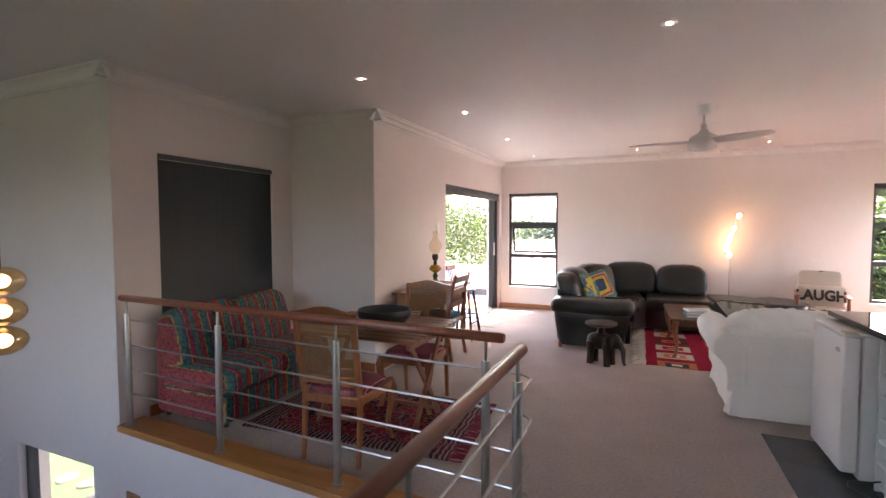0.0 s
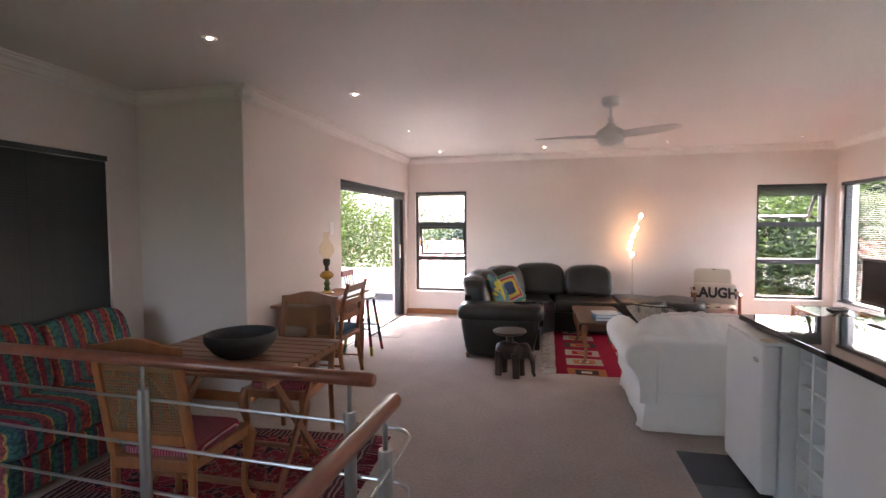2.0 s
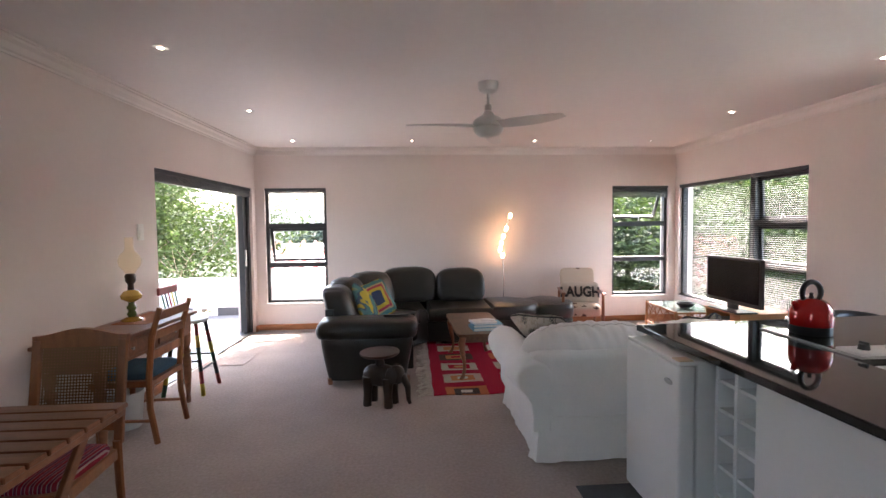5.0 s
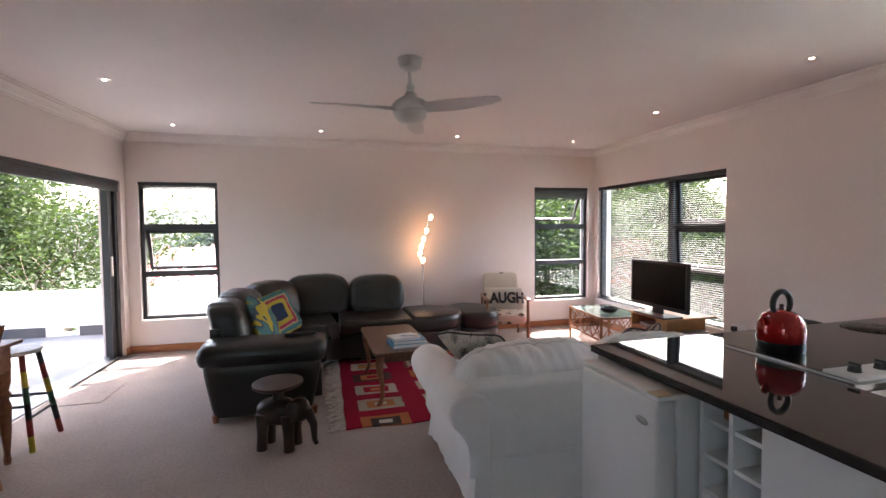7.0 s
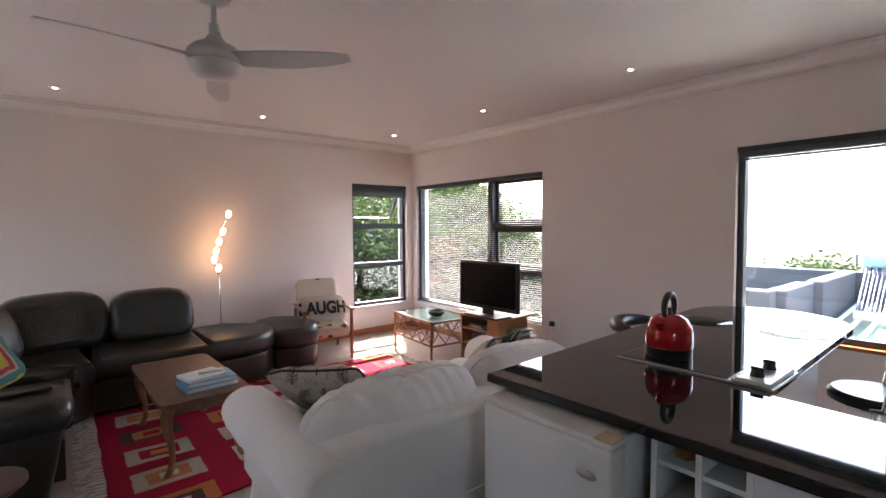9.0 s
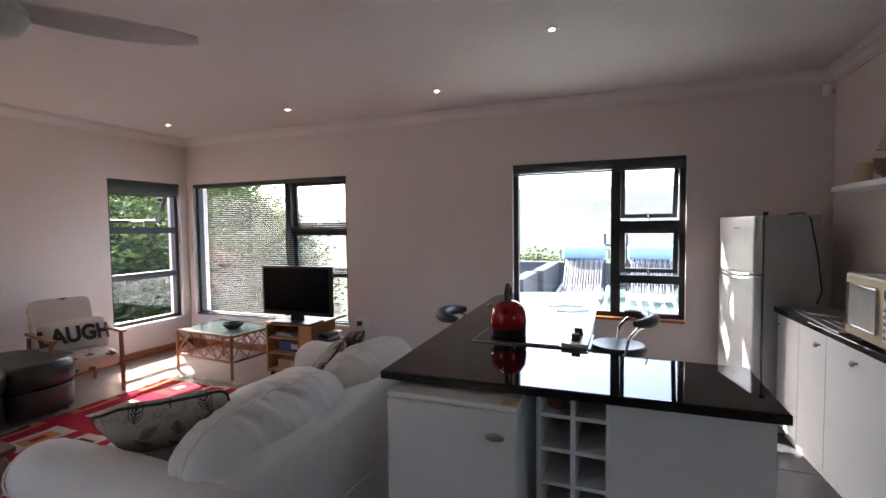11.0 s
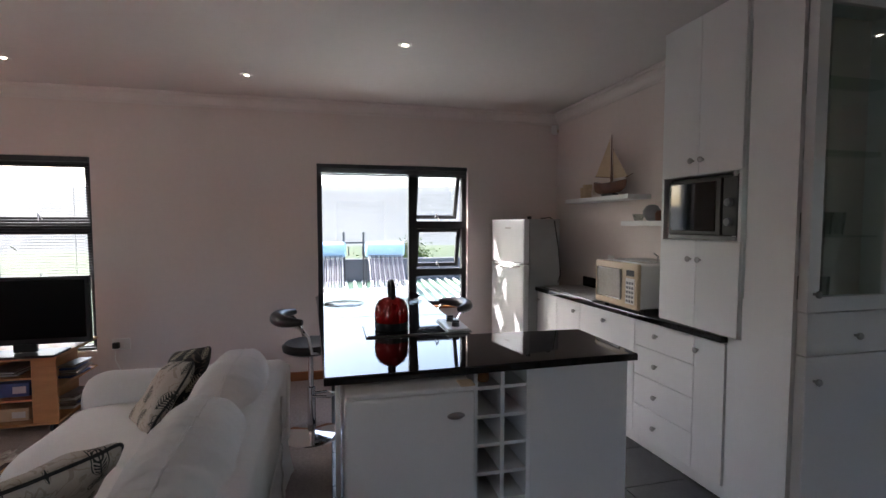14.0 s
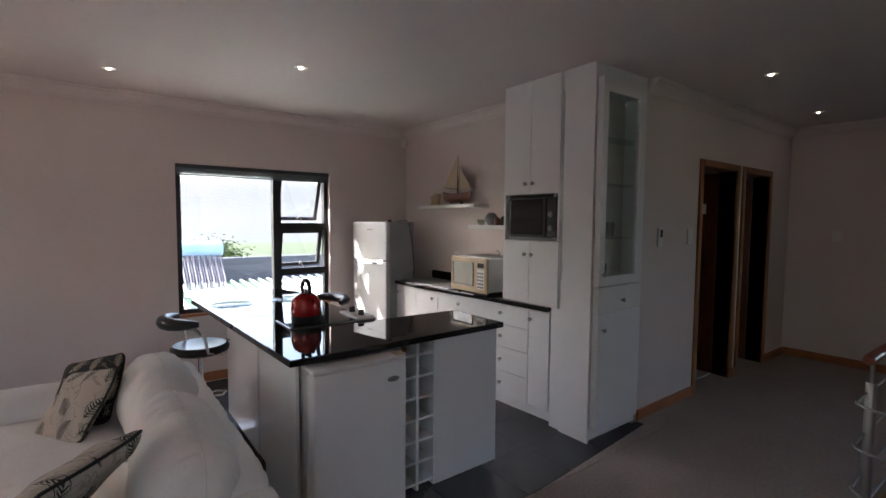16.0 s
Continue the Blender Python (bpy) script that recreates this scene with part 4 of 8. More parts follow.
jr = pot("storage_jar", 2.24, 2.40, 1.50, [(0, 0), (0.05, 0), (0.05, 0.13), (0.045, 0.14), (0, 0.14)], M_CLEAR, "glass storage jar with a red lid", "jar")
bm = B()
lathe(bm, [(0.052, 0.135), (0.054, 0.14), (0.054, 0.165), (0.0, 0.168)], 18)
part("lid", bm, M_RED, jr, "red plastic lid", smooth=True)

# fridge freezer
frz = thing("fridge_freezer", pose(3.872, 2.635, 0, 0, 0, 13), "silver-grey fridge with a freezer on top in the kitchen corner", "fridge")
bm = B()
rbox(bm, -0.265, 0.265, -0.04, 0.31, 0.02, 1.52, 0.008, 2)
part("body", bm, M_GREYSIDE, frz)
for z0, z1 in ((0.04, 1.105), (1.115, 1.52)):
    bm = B()
    rbox(bm, -0.27, 0.27, 0.315, 0.375, z0, z1, 0.014, 3)
    dd = part("door", bm, M_GREYFR, frz)
    bm = B()
    hz = z1 - 0.015 if z0 < 0.5 else z0 + 0.005
    tube(bm, [(-0.22, 0.378, hz), (-0.10, 0.386, hz - 0.012), (0.10, 0.386, hz - 0.012), (0.22, 0.378, hz)], 0.008, 6)
    part("grip", bm, M_CHROME, dd)
bm = B()
rbox(bm, -0.06, 0.03, 0.374, 0.3765, 1.43, 1.445, 0.001, 1)
part("badge", bm, M_STEEL, frz)
bm = B()
rod(bm, (-0.23, 0.29, 1.52), (-0.23, 0.29, 1.545), 0.02, seg=10)
part("hinge_cap", bm, M_BLACK, frz)
bm = B()
tube(bm, [(-0.15, 0.1, 1.527), (-0.24, 0.06, 1.535), (-0.268, 0.03, 1.50), (-0.268, -0.02, 1.25), (-0.268, -0.05, 1.0), (-0.268, -0.02, 0.92)], 0.005, 6)
part("cable", bm, M_BLACK, frz)

# ---- island ----
isl = thing("kitchen_island", pose(0, 0, 0), "white kitchen island with a wine rack and cupboards on dark tiles", "island")
bm = B()
box(bm, 1.47, 1.95, 3.32, 3.795, 0.0, 0.864)
part("end_panel", bm, M_WHITE, isl)
# wine rack: two columns of square bays
bm = B()
box(bm, 1.80, 1.82, 3.795, 4.05, 0.0, 0.864)
part("rack_back", bm, M_WHITE, isl)
for y in (3.796, 3.915, 4.035):
    bm = B()
    box(bm, 1.472, 1.80, y, y + 0.016, 0.0, 0.864)
    part("rack_side", bm, M_WHITE, isl)
for i in range(7):
    z = min(0.03 + i * 0.125, 0.846)
    for y in (3.812, 3.931):
        bm = B()
        box(bm, 1.478, 1.80, y + 0.0005, y + 0.1025, z, z + 0.014)
        part("rack_shelf", bm, M_WHITE, isl)
bm = B()
box(bm, 1.97, 3.05, 4.00, 4.56, 0.08, 0.864)
part("body", bm, M_WHITE, isl)
bm = B()
box(bm, 1.97, 3.05, 4.06, 4.50, 0.0, 0.08)
part("plinth", bm, M_WHITE, isl)
bm = B()
rbox(bm, 1.47, 1.97, 4.60, 4.618, 0.0, 0.864, 0.002, 1)
part("side_panel", bm, M_WHITE, isl)
for x0, x1, kx in ((2.245, 3.05, 2.96),):
    bm = B()
    rbox(bm, x0, x1, 4.562, 4.58, 0.09, 0.86, 0.003, 1)
    dd = part("door", bm, M_WHITE, isl)
    knob(dd, kx, 4.58, 0.66, 180)
bm = B()
rbox(bm, 1.985, 2.235, 4.562, 4.576, 0.09, 0.86, 0.003, 1)
part("fixed_panel", bm, M_WHITE, isl)
tp = thing("island_worktop", pose(0, 0, 0), "polished black granite island worktop with a rounded end", "worktop")
pts = [(1.42, 4.66), (1.44, 3.29), (1.935, 3.30), (1.955, 3.92), (3.43, 3.935)]
for k in range(13):
    a = radians(-75 + 160 * k / 12)
    pts.append((3.40 + 0.42 * math.cos(a), 4.345 + 0.41 * math.sin(a)))
pts.append((3.2, 4.735))
bm = B()
prism(bm, pts, 0.866, 0.90, 0.005)
part("slab", bm, M_GRANITE, tp)
# bar fridge under the island
bf = thing("bar_fridge", pose(1.617, 4.338, 0), "white under-counter bar fridge with a rounded door", "fridge")
bm = B()
rbox(bm, -0.20, 0.30, -0.245, 0.245, 0.015, 0.848, 0.008, 2)
part("body", bm, M_WHITE2, bf)
bm = B()
rbox(bm, -0.29, -0.207, -0.25, 0.25, 0.05, 0.835, 0.016, 4)
dd = part("door", bm, M_WHITE2, bf, smooth=True)
bm = B()
blob(bm, 0.006, 0.035, 0.014, 1, 1, Matrix.Translation((-0.291, -0.17, 0.745)), 16, 8)
part("badge", bm, M_STEEL, dd, smooth=True)
bm = B()
rbox(bm, -0.285, -0.10, -0.247, 0.247, 0.836, 0.856, 0.006, 2)
part("top_cap", bm, M_WHITE2, bf)
bm = B()
rbox(bm, -0.288, -0.22, -0.249, -0.19, 0.8545, 0.861, 0.002, 1)
part("hinge_cap", bm, M_BEIGE, bf)
cb = thing("power_cable", pose(0, 0, 0), "black power cable lying beside the bar fridge", "cable")
bm = B()
tube(bm, [(1.55, 4.06, 0.06), (1.45, 4.02, 0.05), (1.36, 4.06, 0.02), (1.34, 4.0, 0.008), (1.42, 3.90, 0.008)], 0.005, 6)
part("wire", bm, M_BLACK, cb)
# hob
hob = thing("hob", pose(2.14, 4.18, 0.90), "black glass two-plate hob set into the island", "hob")
bm = B()
prism(bm, [(-0.15, -0.28), (0.14, -0.28), (0.14, 0.28), (-0.15, 0.28)], 0.0, 0.008, 0.002)
part("rim", bm, M_STEEL, hob)
bm = B()
prism(bm, [(-0.14, -0.14), (0.13, -0.14), (0.13, 0.27), (-0.14, 0.27)], 0.008, 0.011, 0.001)
part("glass_plate", bm, M_HOB, hob)
bm = B()
prism(bm, [(-0.14, -0.27), (0.13, -0.27), (0.13, -0.15), (-0.14, -0.15)], 0.008, 0.022, 0.004)
cp = part("control_strip", bm, M_WHITE2, hob)
for x in (-0.07, 0.06):
    bm = B()
    lathe(bm, [(0.0, 0.022), (0.022, 0.022), (0.018, 0.045), (0.0, 0.047)], 14, Matrix.Translation((x, -0.21, 0)))
    rbox(bm, x - 0.005, x + 0.005, -0.23, -0.19, 0.04, 0.055, 0.002, 1)
    part("dial", bm, M_BLACK, cp)
# kettle
ket = thing("kettle", pose(2.14, 4.312, 0.911, 0, 0, 184) @ Matrix.Diagonal((0.98, 0.98, 0.95, 1)), "shiny red dome kettle with a black base and loop handle", "kettle")
bm = B()
lathe(bm, [(0.0, 0.0), (0.088, 0.0), (0.092, 0.01), (0.092, 0.045)], 32)
part("base", bm, M_BLACK, ket, smooth=True)
bm = B()
lathe(bm, [(0.092, 0.045), (0.094, 0.048), (0.094, 0.10), (0.088, 0.135), (0.07, 0.165), (0.045, 0.182), (0.02, 0.188), (0.0, 0.188)], 32)
part("body", bm, M_RED, ket, smooth=True)
bm = B()
pts = [(0.054 * math.sin(a), 0.0, 0.213 + 0.058 * -math.cos(a)) for a in [radians(38 + 284 * k / 14) for k in range(15)]]
tube(bm, pts, [0.011 + 0.003 * math.sin(math.pi * k / 14) for k in range(15)], 10)
part("handle", bm, M_BLACK, ket, smooth=True)
bm = B()
tube(bm, [(0.07, 0, 0.13), (0.09, 0, 0.155), (0.10, 0, 0.165)], [0.022, 0.016, 0.012], 10)
part("spout", bm, M_RED, ket, smooth=True)
bm = B()
lathe(bm, [(0.0, 0.187), (0.014, 0.187), (0.008, 0.20), (0.01, 0.212), (0.0, 0.216)], 14)
part("lid_knob", bm, M_BLACK, ket, smooth=True)
# place mats on the rounded end
MATS = ((3.06, 4.54), (3.06, 4.11))
for x, y in MATS:
    pm = thing("glass_place_mat", pose(x, y, 0.90), "round glass place mat on the island worktop", "place mat", "island place mats")
    bm = B()
    lathe(bm, [(0.0, 0.0), (0.145, 0.0), (0.147, 0.002), (0.144, 0.004), (0.0, 0.004)], 36)
    part("disc", bm, M_CLEAR, pm, smooth=True)
    bm = B()
    tube(bm, [(0.146 * math.cos(radians(a)), 0.146 * math.sin(radians(a)), 0.003) for a in range(0, 360, 10)], 0.0022, 6, True)
    part("rim", bm, M_GREENGLASS, pm, smooth=True)


# bar stools
def bar_stool(m, seat_z, label):
    st = thing("bar_stool", m, label, "stool", "gas-lift bar stools")
    bm = B()
    lathe(bm, [(0.0, 0.03), (0.03, 0.03), (0.05, 0.022), (0.19, 0.006), (0.205, 0.0), (0.0, 0.0)], 32)
    part("base_plate", bm, M_CHROME, st, smooth=True)
    bm = B()
    lathe(bm, [(0.028, 0.03), (0.028, 0.34), (0.018, 0.345), (0.018, seat_z - 0.05)], 16)
    part("column", bm, M_CHROME, st, smooth=True)
    bm = B()
    tube(bm, [(0.0, 0.03, 0.28), (0.12, 0.06, 0.27), (0.17, 0.0, 0.27), (0.12, -0.06, 0.27), (0.0, -0.03, 0.28)], 0.009, 8)
    part("foot_rest", bm, M_CHROME, st, smooth=True)
    bm = B()
    lathe(bm, [(0.0, seat_z - 0.055), (0.14, seat_z - 0.05), (0.185, seat_z - 0.03), (0.19, seat_z), (0.17, seat_z + 0.02), (0.09, seat_z + 0.012), (0.0, seat_z + 0.008)], 32)
    part("seat", bm, M_LEATHSEAT, st, smooth=True)
    for s in (-1, 1):
        bm = B()
        tube(bm, [(0.10, s * 0.13, seat_z - 0.045), (-0.02, s * 0.20, seat_z - 0.01), (-0.04, s * 0.21, seat_z + 0.10), (-0.10, s * 0.20, seat_z + 0.17), (-0.20, s * 0.13, seat_z + 0.19)], 0.011, 8)
        part("arm", bm, M_CHROME, st, smooth=True)
    bm = B()
    pts, rad = [], []
    for k in range(13):
        a = radians(180 - 70 + 140 * k / 12)
        pts.append((0.22 * math.cos(a), 0.22 * math.sin(a), seat_z + 0.20))
        rad.append(0.045 * math.sin(math.pi * (k + 0.8) / 13.6) ** 0.5)
    tube(bm, pts, rad, 12)
    part("backrest", bm, M_LEATHSEAT, st, smooth=True)
    return st


bar_stool(pose(2.965, 4.775, 0, 0, 0, -80), 0.64, "black vinyl bar stool with a curved back on a chrome column")
bar_stool(pose(3.18, 3.80, 0, 0, 0, 98), 0.635, "black vinyl bar stool with a curved back at the island")

al = thing("alarm_sensor", pose(4.08, 2.37, 2.44, 0, 0, 45), "small white alarm sensor high in the kitchen corner", "sensor")
bm = B()
rbox(bm, -0.03, 0.03, -0.035, 0.035, -0.045, 0.045, 0.012, 2)
part("casing", bm, M_SOCKET, al)
bm = B()
rbox(bm, -0.034, -0.028, -0.02, 0.02, -0.03, 0.0, 0.004, 1)
part("lens", bm, M_BEIGE, al)

# ---- furniture materials ----
M_LEATHER = mat("black_leather", (0.024, 0.023, 0.019), 0.29, var=0.3, scale=5, bump=0.3, bscale=70, spec=0.55)
M_SOFAW = mat("white_slipcover", (0.83, 0.80, 0.76), 0.85, var=0.04, scale=4, bump=0.25, bscale=18, spec=0.2)
M_WOOD = mat("dark_brown_wood", (0.26, 0.105, 0.05), 0.33, var=0.35, scale=5, stretch=(1, 7, 7), bump=0.08, bscale=40)
M_WOODV = mat("chair_wood", (0.30, 0.108, 0.037), 0.32, var=0.3, scale=5, stretch=(6, 6, 1), bump=0.06, bscale=40)
M_TABLEWOOD = mat("worn_table_wood", (0.135, 0.062, 0.032), 0.38, var=0.4, scale=5, stretch=(7, 1, 7), bump=0.1, bscale=40)
M_STOOLTOP = mat("dark_stool_wood", (0.06, 0.03, 0.018), 0.45, var=0.4, scale=6, stretch=(1, 6, 1), bump=0.06, bscale=40)
M_PINE = mat("pine_veneer", (0.50, 0.26, 0.11), 0.4, var=0.15, scale=5, stretch=(1, 1, 6))
M_RATTAN = mat("rattan", (0.30, 0.13, 0.05), 0.5, var=0.3, scale=20)
M_EBONY = mat("carved_dark_wood", (0.035, 0.018, 0.010), 0.35, var=0.4, scale=9, bump=0.3, bscale=40)
M_BOWL = mat("charcoal_bowl", (0.035, 0.034, 0.034), 0.5, var=0.3, scale=12, bump=0.3, bscale=60)
M_BLUEBOOK = mat("blue_book", (0.10, 0.30, 0.45), 0.5, var=0.15, scale=8)
M_PAGES = mat("white_paper", (0.72, 0.72, 0.70), 0.8, var=0.05, scale=20)
M_NAVY = mat("blue_carton", (0.06, 0.10, 0.26), 0.5, var=0.3, scale=10)
M_MAG = mat("magazine_covers", (0.22, 0.20, 0.19), 0.4, var=0.6, scale=9)
M_BLUECUSH = mat("blue_striped_cloth", (0.05, 0.12, 0.18), 0.9, var=0.3, scale=30, stretch=(0.2, 6, 1))
M_LAMPGLASS = glass_mat("amber_lamp_glass", (0.97, 0.92, 0.80))
M_AMBER = mat("amber_font", (0.50, 0.28, 0.05), 0.15, var=0.3, scale=12, coat=0.5)
M_FRINGE = mat("cotton_fringe", (0.66, 0.60, 0.52), 0.95, var=0.12, scale=20)
M_PIPING = mat("black_piping", (0.03, 0.03, 0.03), 0.8, var=0.1)
M_TINWHITE = mat("white_bin", (0.55, 0.53, 0.48), 0.6, var=0.1, scale=8)


def node_mat(name, rough=0.9):
    m = bpy.data.materials.new(name)
    m.use_nodes = True
    nt = m.node_tree
    b = nt.nodes["Principled BSDF"]
    b.inputs["Roughness"].default_value = rough
    b.inputs["Specular IOR Level"].default_value = 0.15
    tc = nt.nodes.new("ShaderNodeTexCoord")
    return m, nt, b, tc


def math_node(nt, op, a, b=None, c=None):
    n = nt.nodes.new("ShaderNodeMath")
    n.operation = op
    for i, v in enumerate((a, b, c)):
        if v is None:
            continue
        if isinstance(v, (int, float)):
            n.inputs[i].default_value = v
        else:
            nt.links.new(v, n.inputs[i])
    return n.outputs[0]


def mix_col(nt, fac, a, b):
    n = nt.nodes.new("ShaderNodeMix")
    n.data_type = "RGBA"
    for sock, v in ((n.inputs[0], fac), (n.inputs[6], a), (n.inputs[7], b)):
        if isinstance(v, (int, float)):
            sock.default_value = v
        elif isinstance(v, tuple):
            sock.default_value = (*v, 1)
        else:
            nt.links.new(v, sock)
    return n.outputs[2]


def weave(nt, b, tc, scale, strength=0.5):
    n = nt.nodes.new("ShaderNodeTexNoise")
    n.inputs["Scale"].default_value = scale
    nt.links.new(tc.outputs["Object"], n.inputs["Vector"])
    bp = nt.nodes.new("ShaderNodeBump")
    bp.inputs["Strength"].default_value, bp.inputs["Distance"].default_value = strength, 0.006
    nt.links.new(n.outputs["Fac"], bp.inputs["Height"])
    nt.links.new(bp.outputs[0], b.inputs["Normal"])
    return n.outputs["Fac"]


def ramp_node(nt, fac, stops, interp="CONSTANT"):
    r = nt.nodes.new("ShaderNodeValToRGB")
    r.color_ramp.interpolation = interp
    els = r.color_ramp.elements
    while len(els) < len(stops):
        els.new(0.5)
    for e, (p, c) in zip(els, stops):
        e.position, e.color = p, (*c, 1)
    nt.links.new(fac, r.inputs[0])
    return r.outputs[0]


def kilim_material():
    """Crimson flat weave with nested oblongs in varied colours."""
    m, nt, b, tc = node_mat("red_kilim", 0.95)
    sep = nt.nodes.new("ShaderNodeSeparateXYZ")
    nt.links.new(tc.outputs["Object"], sep.inputs[0])
    wob = nt.nodes.new("ShaderNodeTexNoise")
    wob.inputs["Scale"].default_value = 14
    nt.links.new(tc.outputs["Object"], wob.inputs["Vector"])
    wo = math_node(nt, "MULTIPLY_ADD", wob.outputs["Fac"], 0.04, -0.02)
    u = math_node(nt, "ADD", math_node(nt, "DIVIDE", math_node(nt, "ADD", sep.outputs[0], 0.2), 0.56), wo)
    v = math_node(nt, "ADD", math_node(nt, "DIVIDE", math_node(nt, "SUBTRACT", sep.outputs[1], 0.045), 0.36), wo)
    fu = math_node(nt, "ABSOLUTE", math_node(nt, "SUBTRACT", math_node(nt, "FRACT", u), 0.5))
    fv = math_node(nt, "ABSOLUTE", math_node(nt, "SUBTRACT", math_node(nt, "FRACT", v), 0.5))
    cell = nt.nodes.new("ShaderNodeCombineXYZ")
    nt.links.new(math_node(nt, "FLOOR", u), cell.inputs[0])
    nt.links.new(math_node(nt, "FLOOR", v), cell.inputs[1])

    def pick(seed):
        w = nt.nodes.new("ShaderNodeTexWhiteNoise")
        w.noise_dimensions = "4D"
        w.inputs["W"].default_value = seed
        nt.links.new(cell.outputs[0], w.inputs["Vector"])
        return w.outputs["Value"]
    d = math_node(nt, "MAXIMUM", fu, fv)
    c1 = ramp_node(nt, pick(1.3), [(0, (0.50, 0.42, 0.33)), (0.45, (0.48, 0.16, 0.06)), (0.7, (0.09, 0.045, 0.035)), (0.85, (0.55, 0.48, 0.38))])
    c2 = ramp_node(nt, pick(4.7), [(0, (0.40, 0.009, 0.028)), (0.35, (0.50, 0.20, 0.08)), (0.6, (0.07, 0.05, 0.045)), (0.8, (0.40, 0.009, 0.028))])
    c3 = ramp_node(nt, pick(8.1), [(0, (0.60, 0.55, 0.46)), (0.6, (0.40, 0.009, 0.028)), (0.8, (0.5, 0.25, 0.1))])
    col = mix_col(nt, math_node(nt, "LESS_THAN", d, 0.33), (0.34, 0.006, 0.030), c1)
    col = mix_col(nt, math_node(nt, "LESS_THAN", d, 0.20), col, c2)
    col = mix_col(nt, math_node(nt, "LESS_THAN", d, 0.09), col, c3)
    n = weave(nt, b, tc, 160, 0.7)
    col = mix_col(nt, math_node(nt, "MULTIPLY", n, 0.2), col, (0.02, 0.01, 0.01))
    nt.links.new(col, b.inputs["Base Color"])
    return m


def persian_material():
    """Dark red pile with small light motifs and a border."""
    m, nt, b, tc = node_mat("persian_pile", 0.95)
    v = nt.nodes.new("ShaderNodeTexVoronoi")
    v.inputs["Scale"].default_value = 19
    nt.links.new(tc.outputs["Object"], v.inputs["Vector"])
    col = ramp_node(nt, v.outputs["Distance"], [(0, (0.42, 0.33, 0.27)), (0.12, (0.06, 0.03, 0.05)), (0.22, (0.30, 0.025, 0.04)), (0.55, (0.36, 0.15, 0.13)), (0.7, (0.05, 0.02, 0.04))])
    sep = nt.nodes.new("ShaderNodeSeparateXYZ")
    nt.links.new(tc.outputs["Object"], sep.inputs[0])
    ed = math_node(nt, "MAXIMUM", math_node(nt, "DIVIDE", math_node(nt, "ABSOLUTE", sep.outputs[0]), 0.84), math_node(nt, "DIVIDE", math_node(nt, "ABSOLUTE", sep.outputs[1]), 0.50))
    w = nt.nodes.new("ShaderNodeTexWave")
    w.inputs["Scale"].default_value, w.inputs["Distortion"].default_value = 9, 6
    nt.links.new(tc.outputs["Object"], w.inputs["Vector"])
    bord = ramp_node(nt, w.outputs["Fac"], [(0, (0.30, 0.20, 0.17)), (0.35, (0.16, 0.014, 0.02)), (0.7, (0.05, 0.02, 0.03))])
    col = mix_col(nt, math_node(nt, "GREATER_THAN", ed, 0.78), col, bord)
    n = weave(nt, b, tc, 220, 0.5)
    col = mix_col(nt, math_node(nt, "MULTIPLY", n, 0.3), col, (0.02, 0.01, 0.01))
    nt.links.new(col, b.inputs["Base Color"])
    return m


def stripe_fabric(name, stops, axis, period, noise_amt=0.25, dark=0.3):
    """A woven cloth with wavering stripes across the given axis."""
    m, nt, b, tc = node_mat(name, 0.9)
    sep = nt.nodes.new("ShaderNodeSeparateXYZ")
    nt.links.new(tc.outputs["Object"], sep.inputs[0])
    n = nt.nodes.new("ShaderNodeTexNoise")
    n.inputs["Scale"].default_value = 12
    nt.links.new(tc.outputs["Object"], n.inputs["Vector"])
    p = math_node(nt, "FRACT", math_node(nt, "ADD", math_node(nt, "DIVIDE", sep.outputs[axis], period), math_node(nt, "MULTIPLY", n.outputs["Fac"], noise_amt)))
    col = ramp_node(nt, p, stops)
    k = nt.nodes.new("ShaderNodeTexNoise")
    k.inputs["Scale"].default_value, k.inputs["Detail"].default_value = 45, 4
    nt.links.new(tc.outputs["Object"], k.inputs["Vector"])
    col = mix_col(nt, math_node(nt, "MULTIPLY", math_node(nt, "GREATER_THAN", k.outputs["Fac"], 0.52), dark), col, (0.02, 0.03, 0.05))
    weave(nt, b, tc, 180, 0.4)
    nt.links.new(col, b.inputs["Base Color"])
    return m


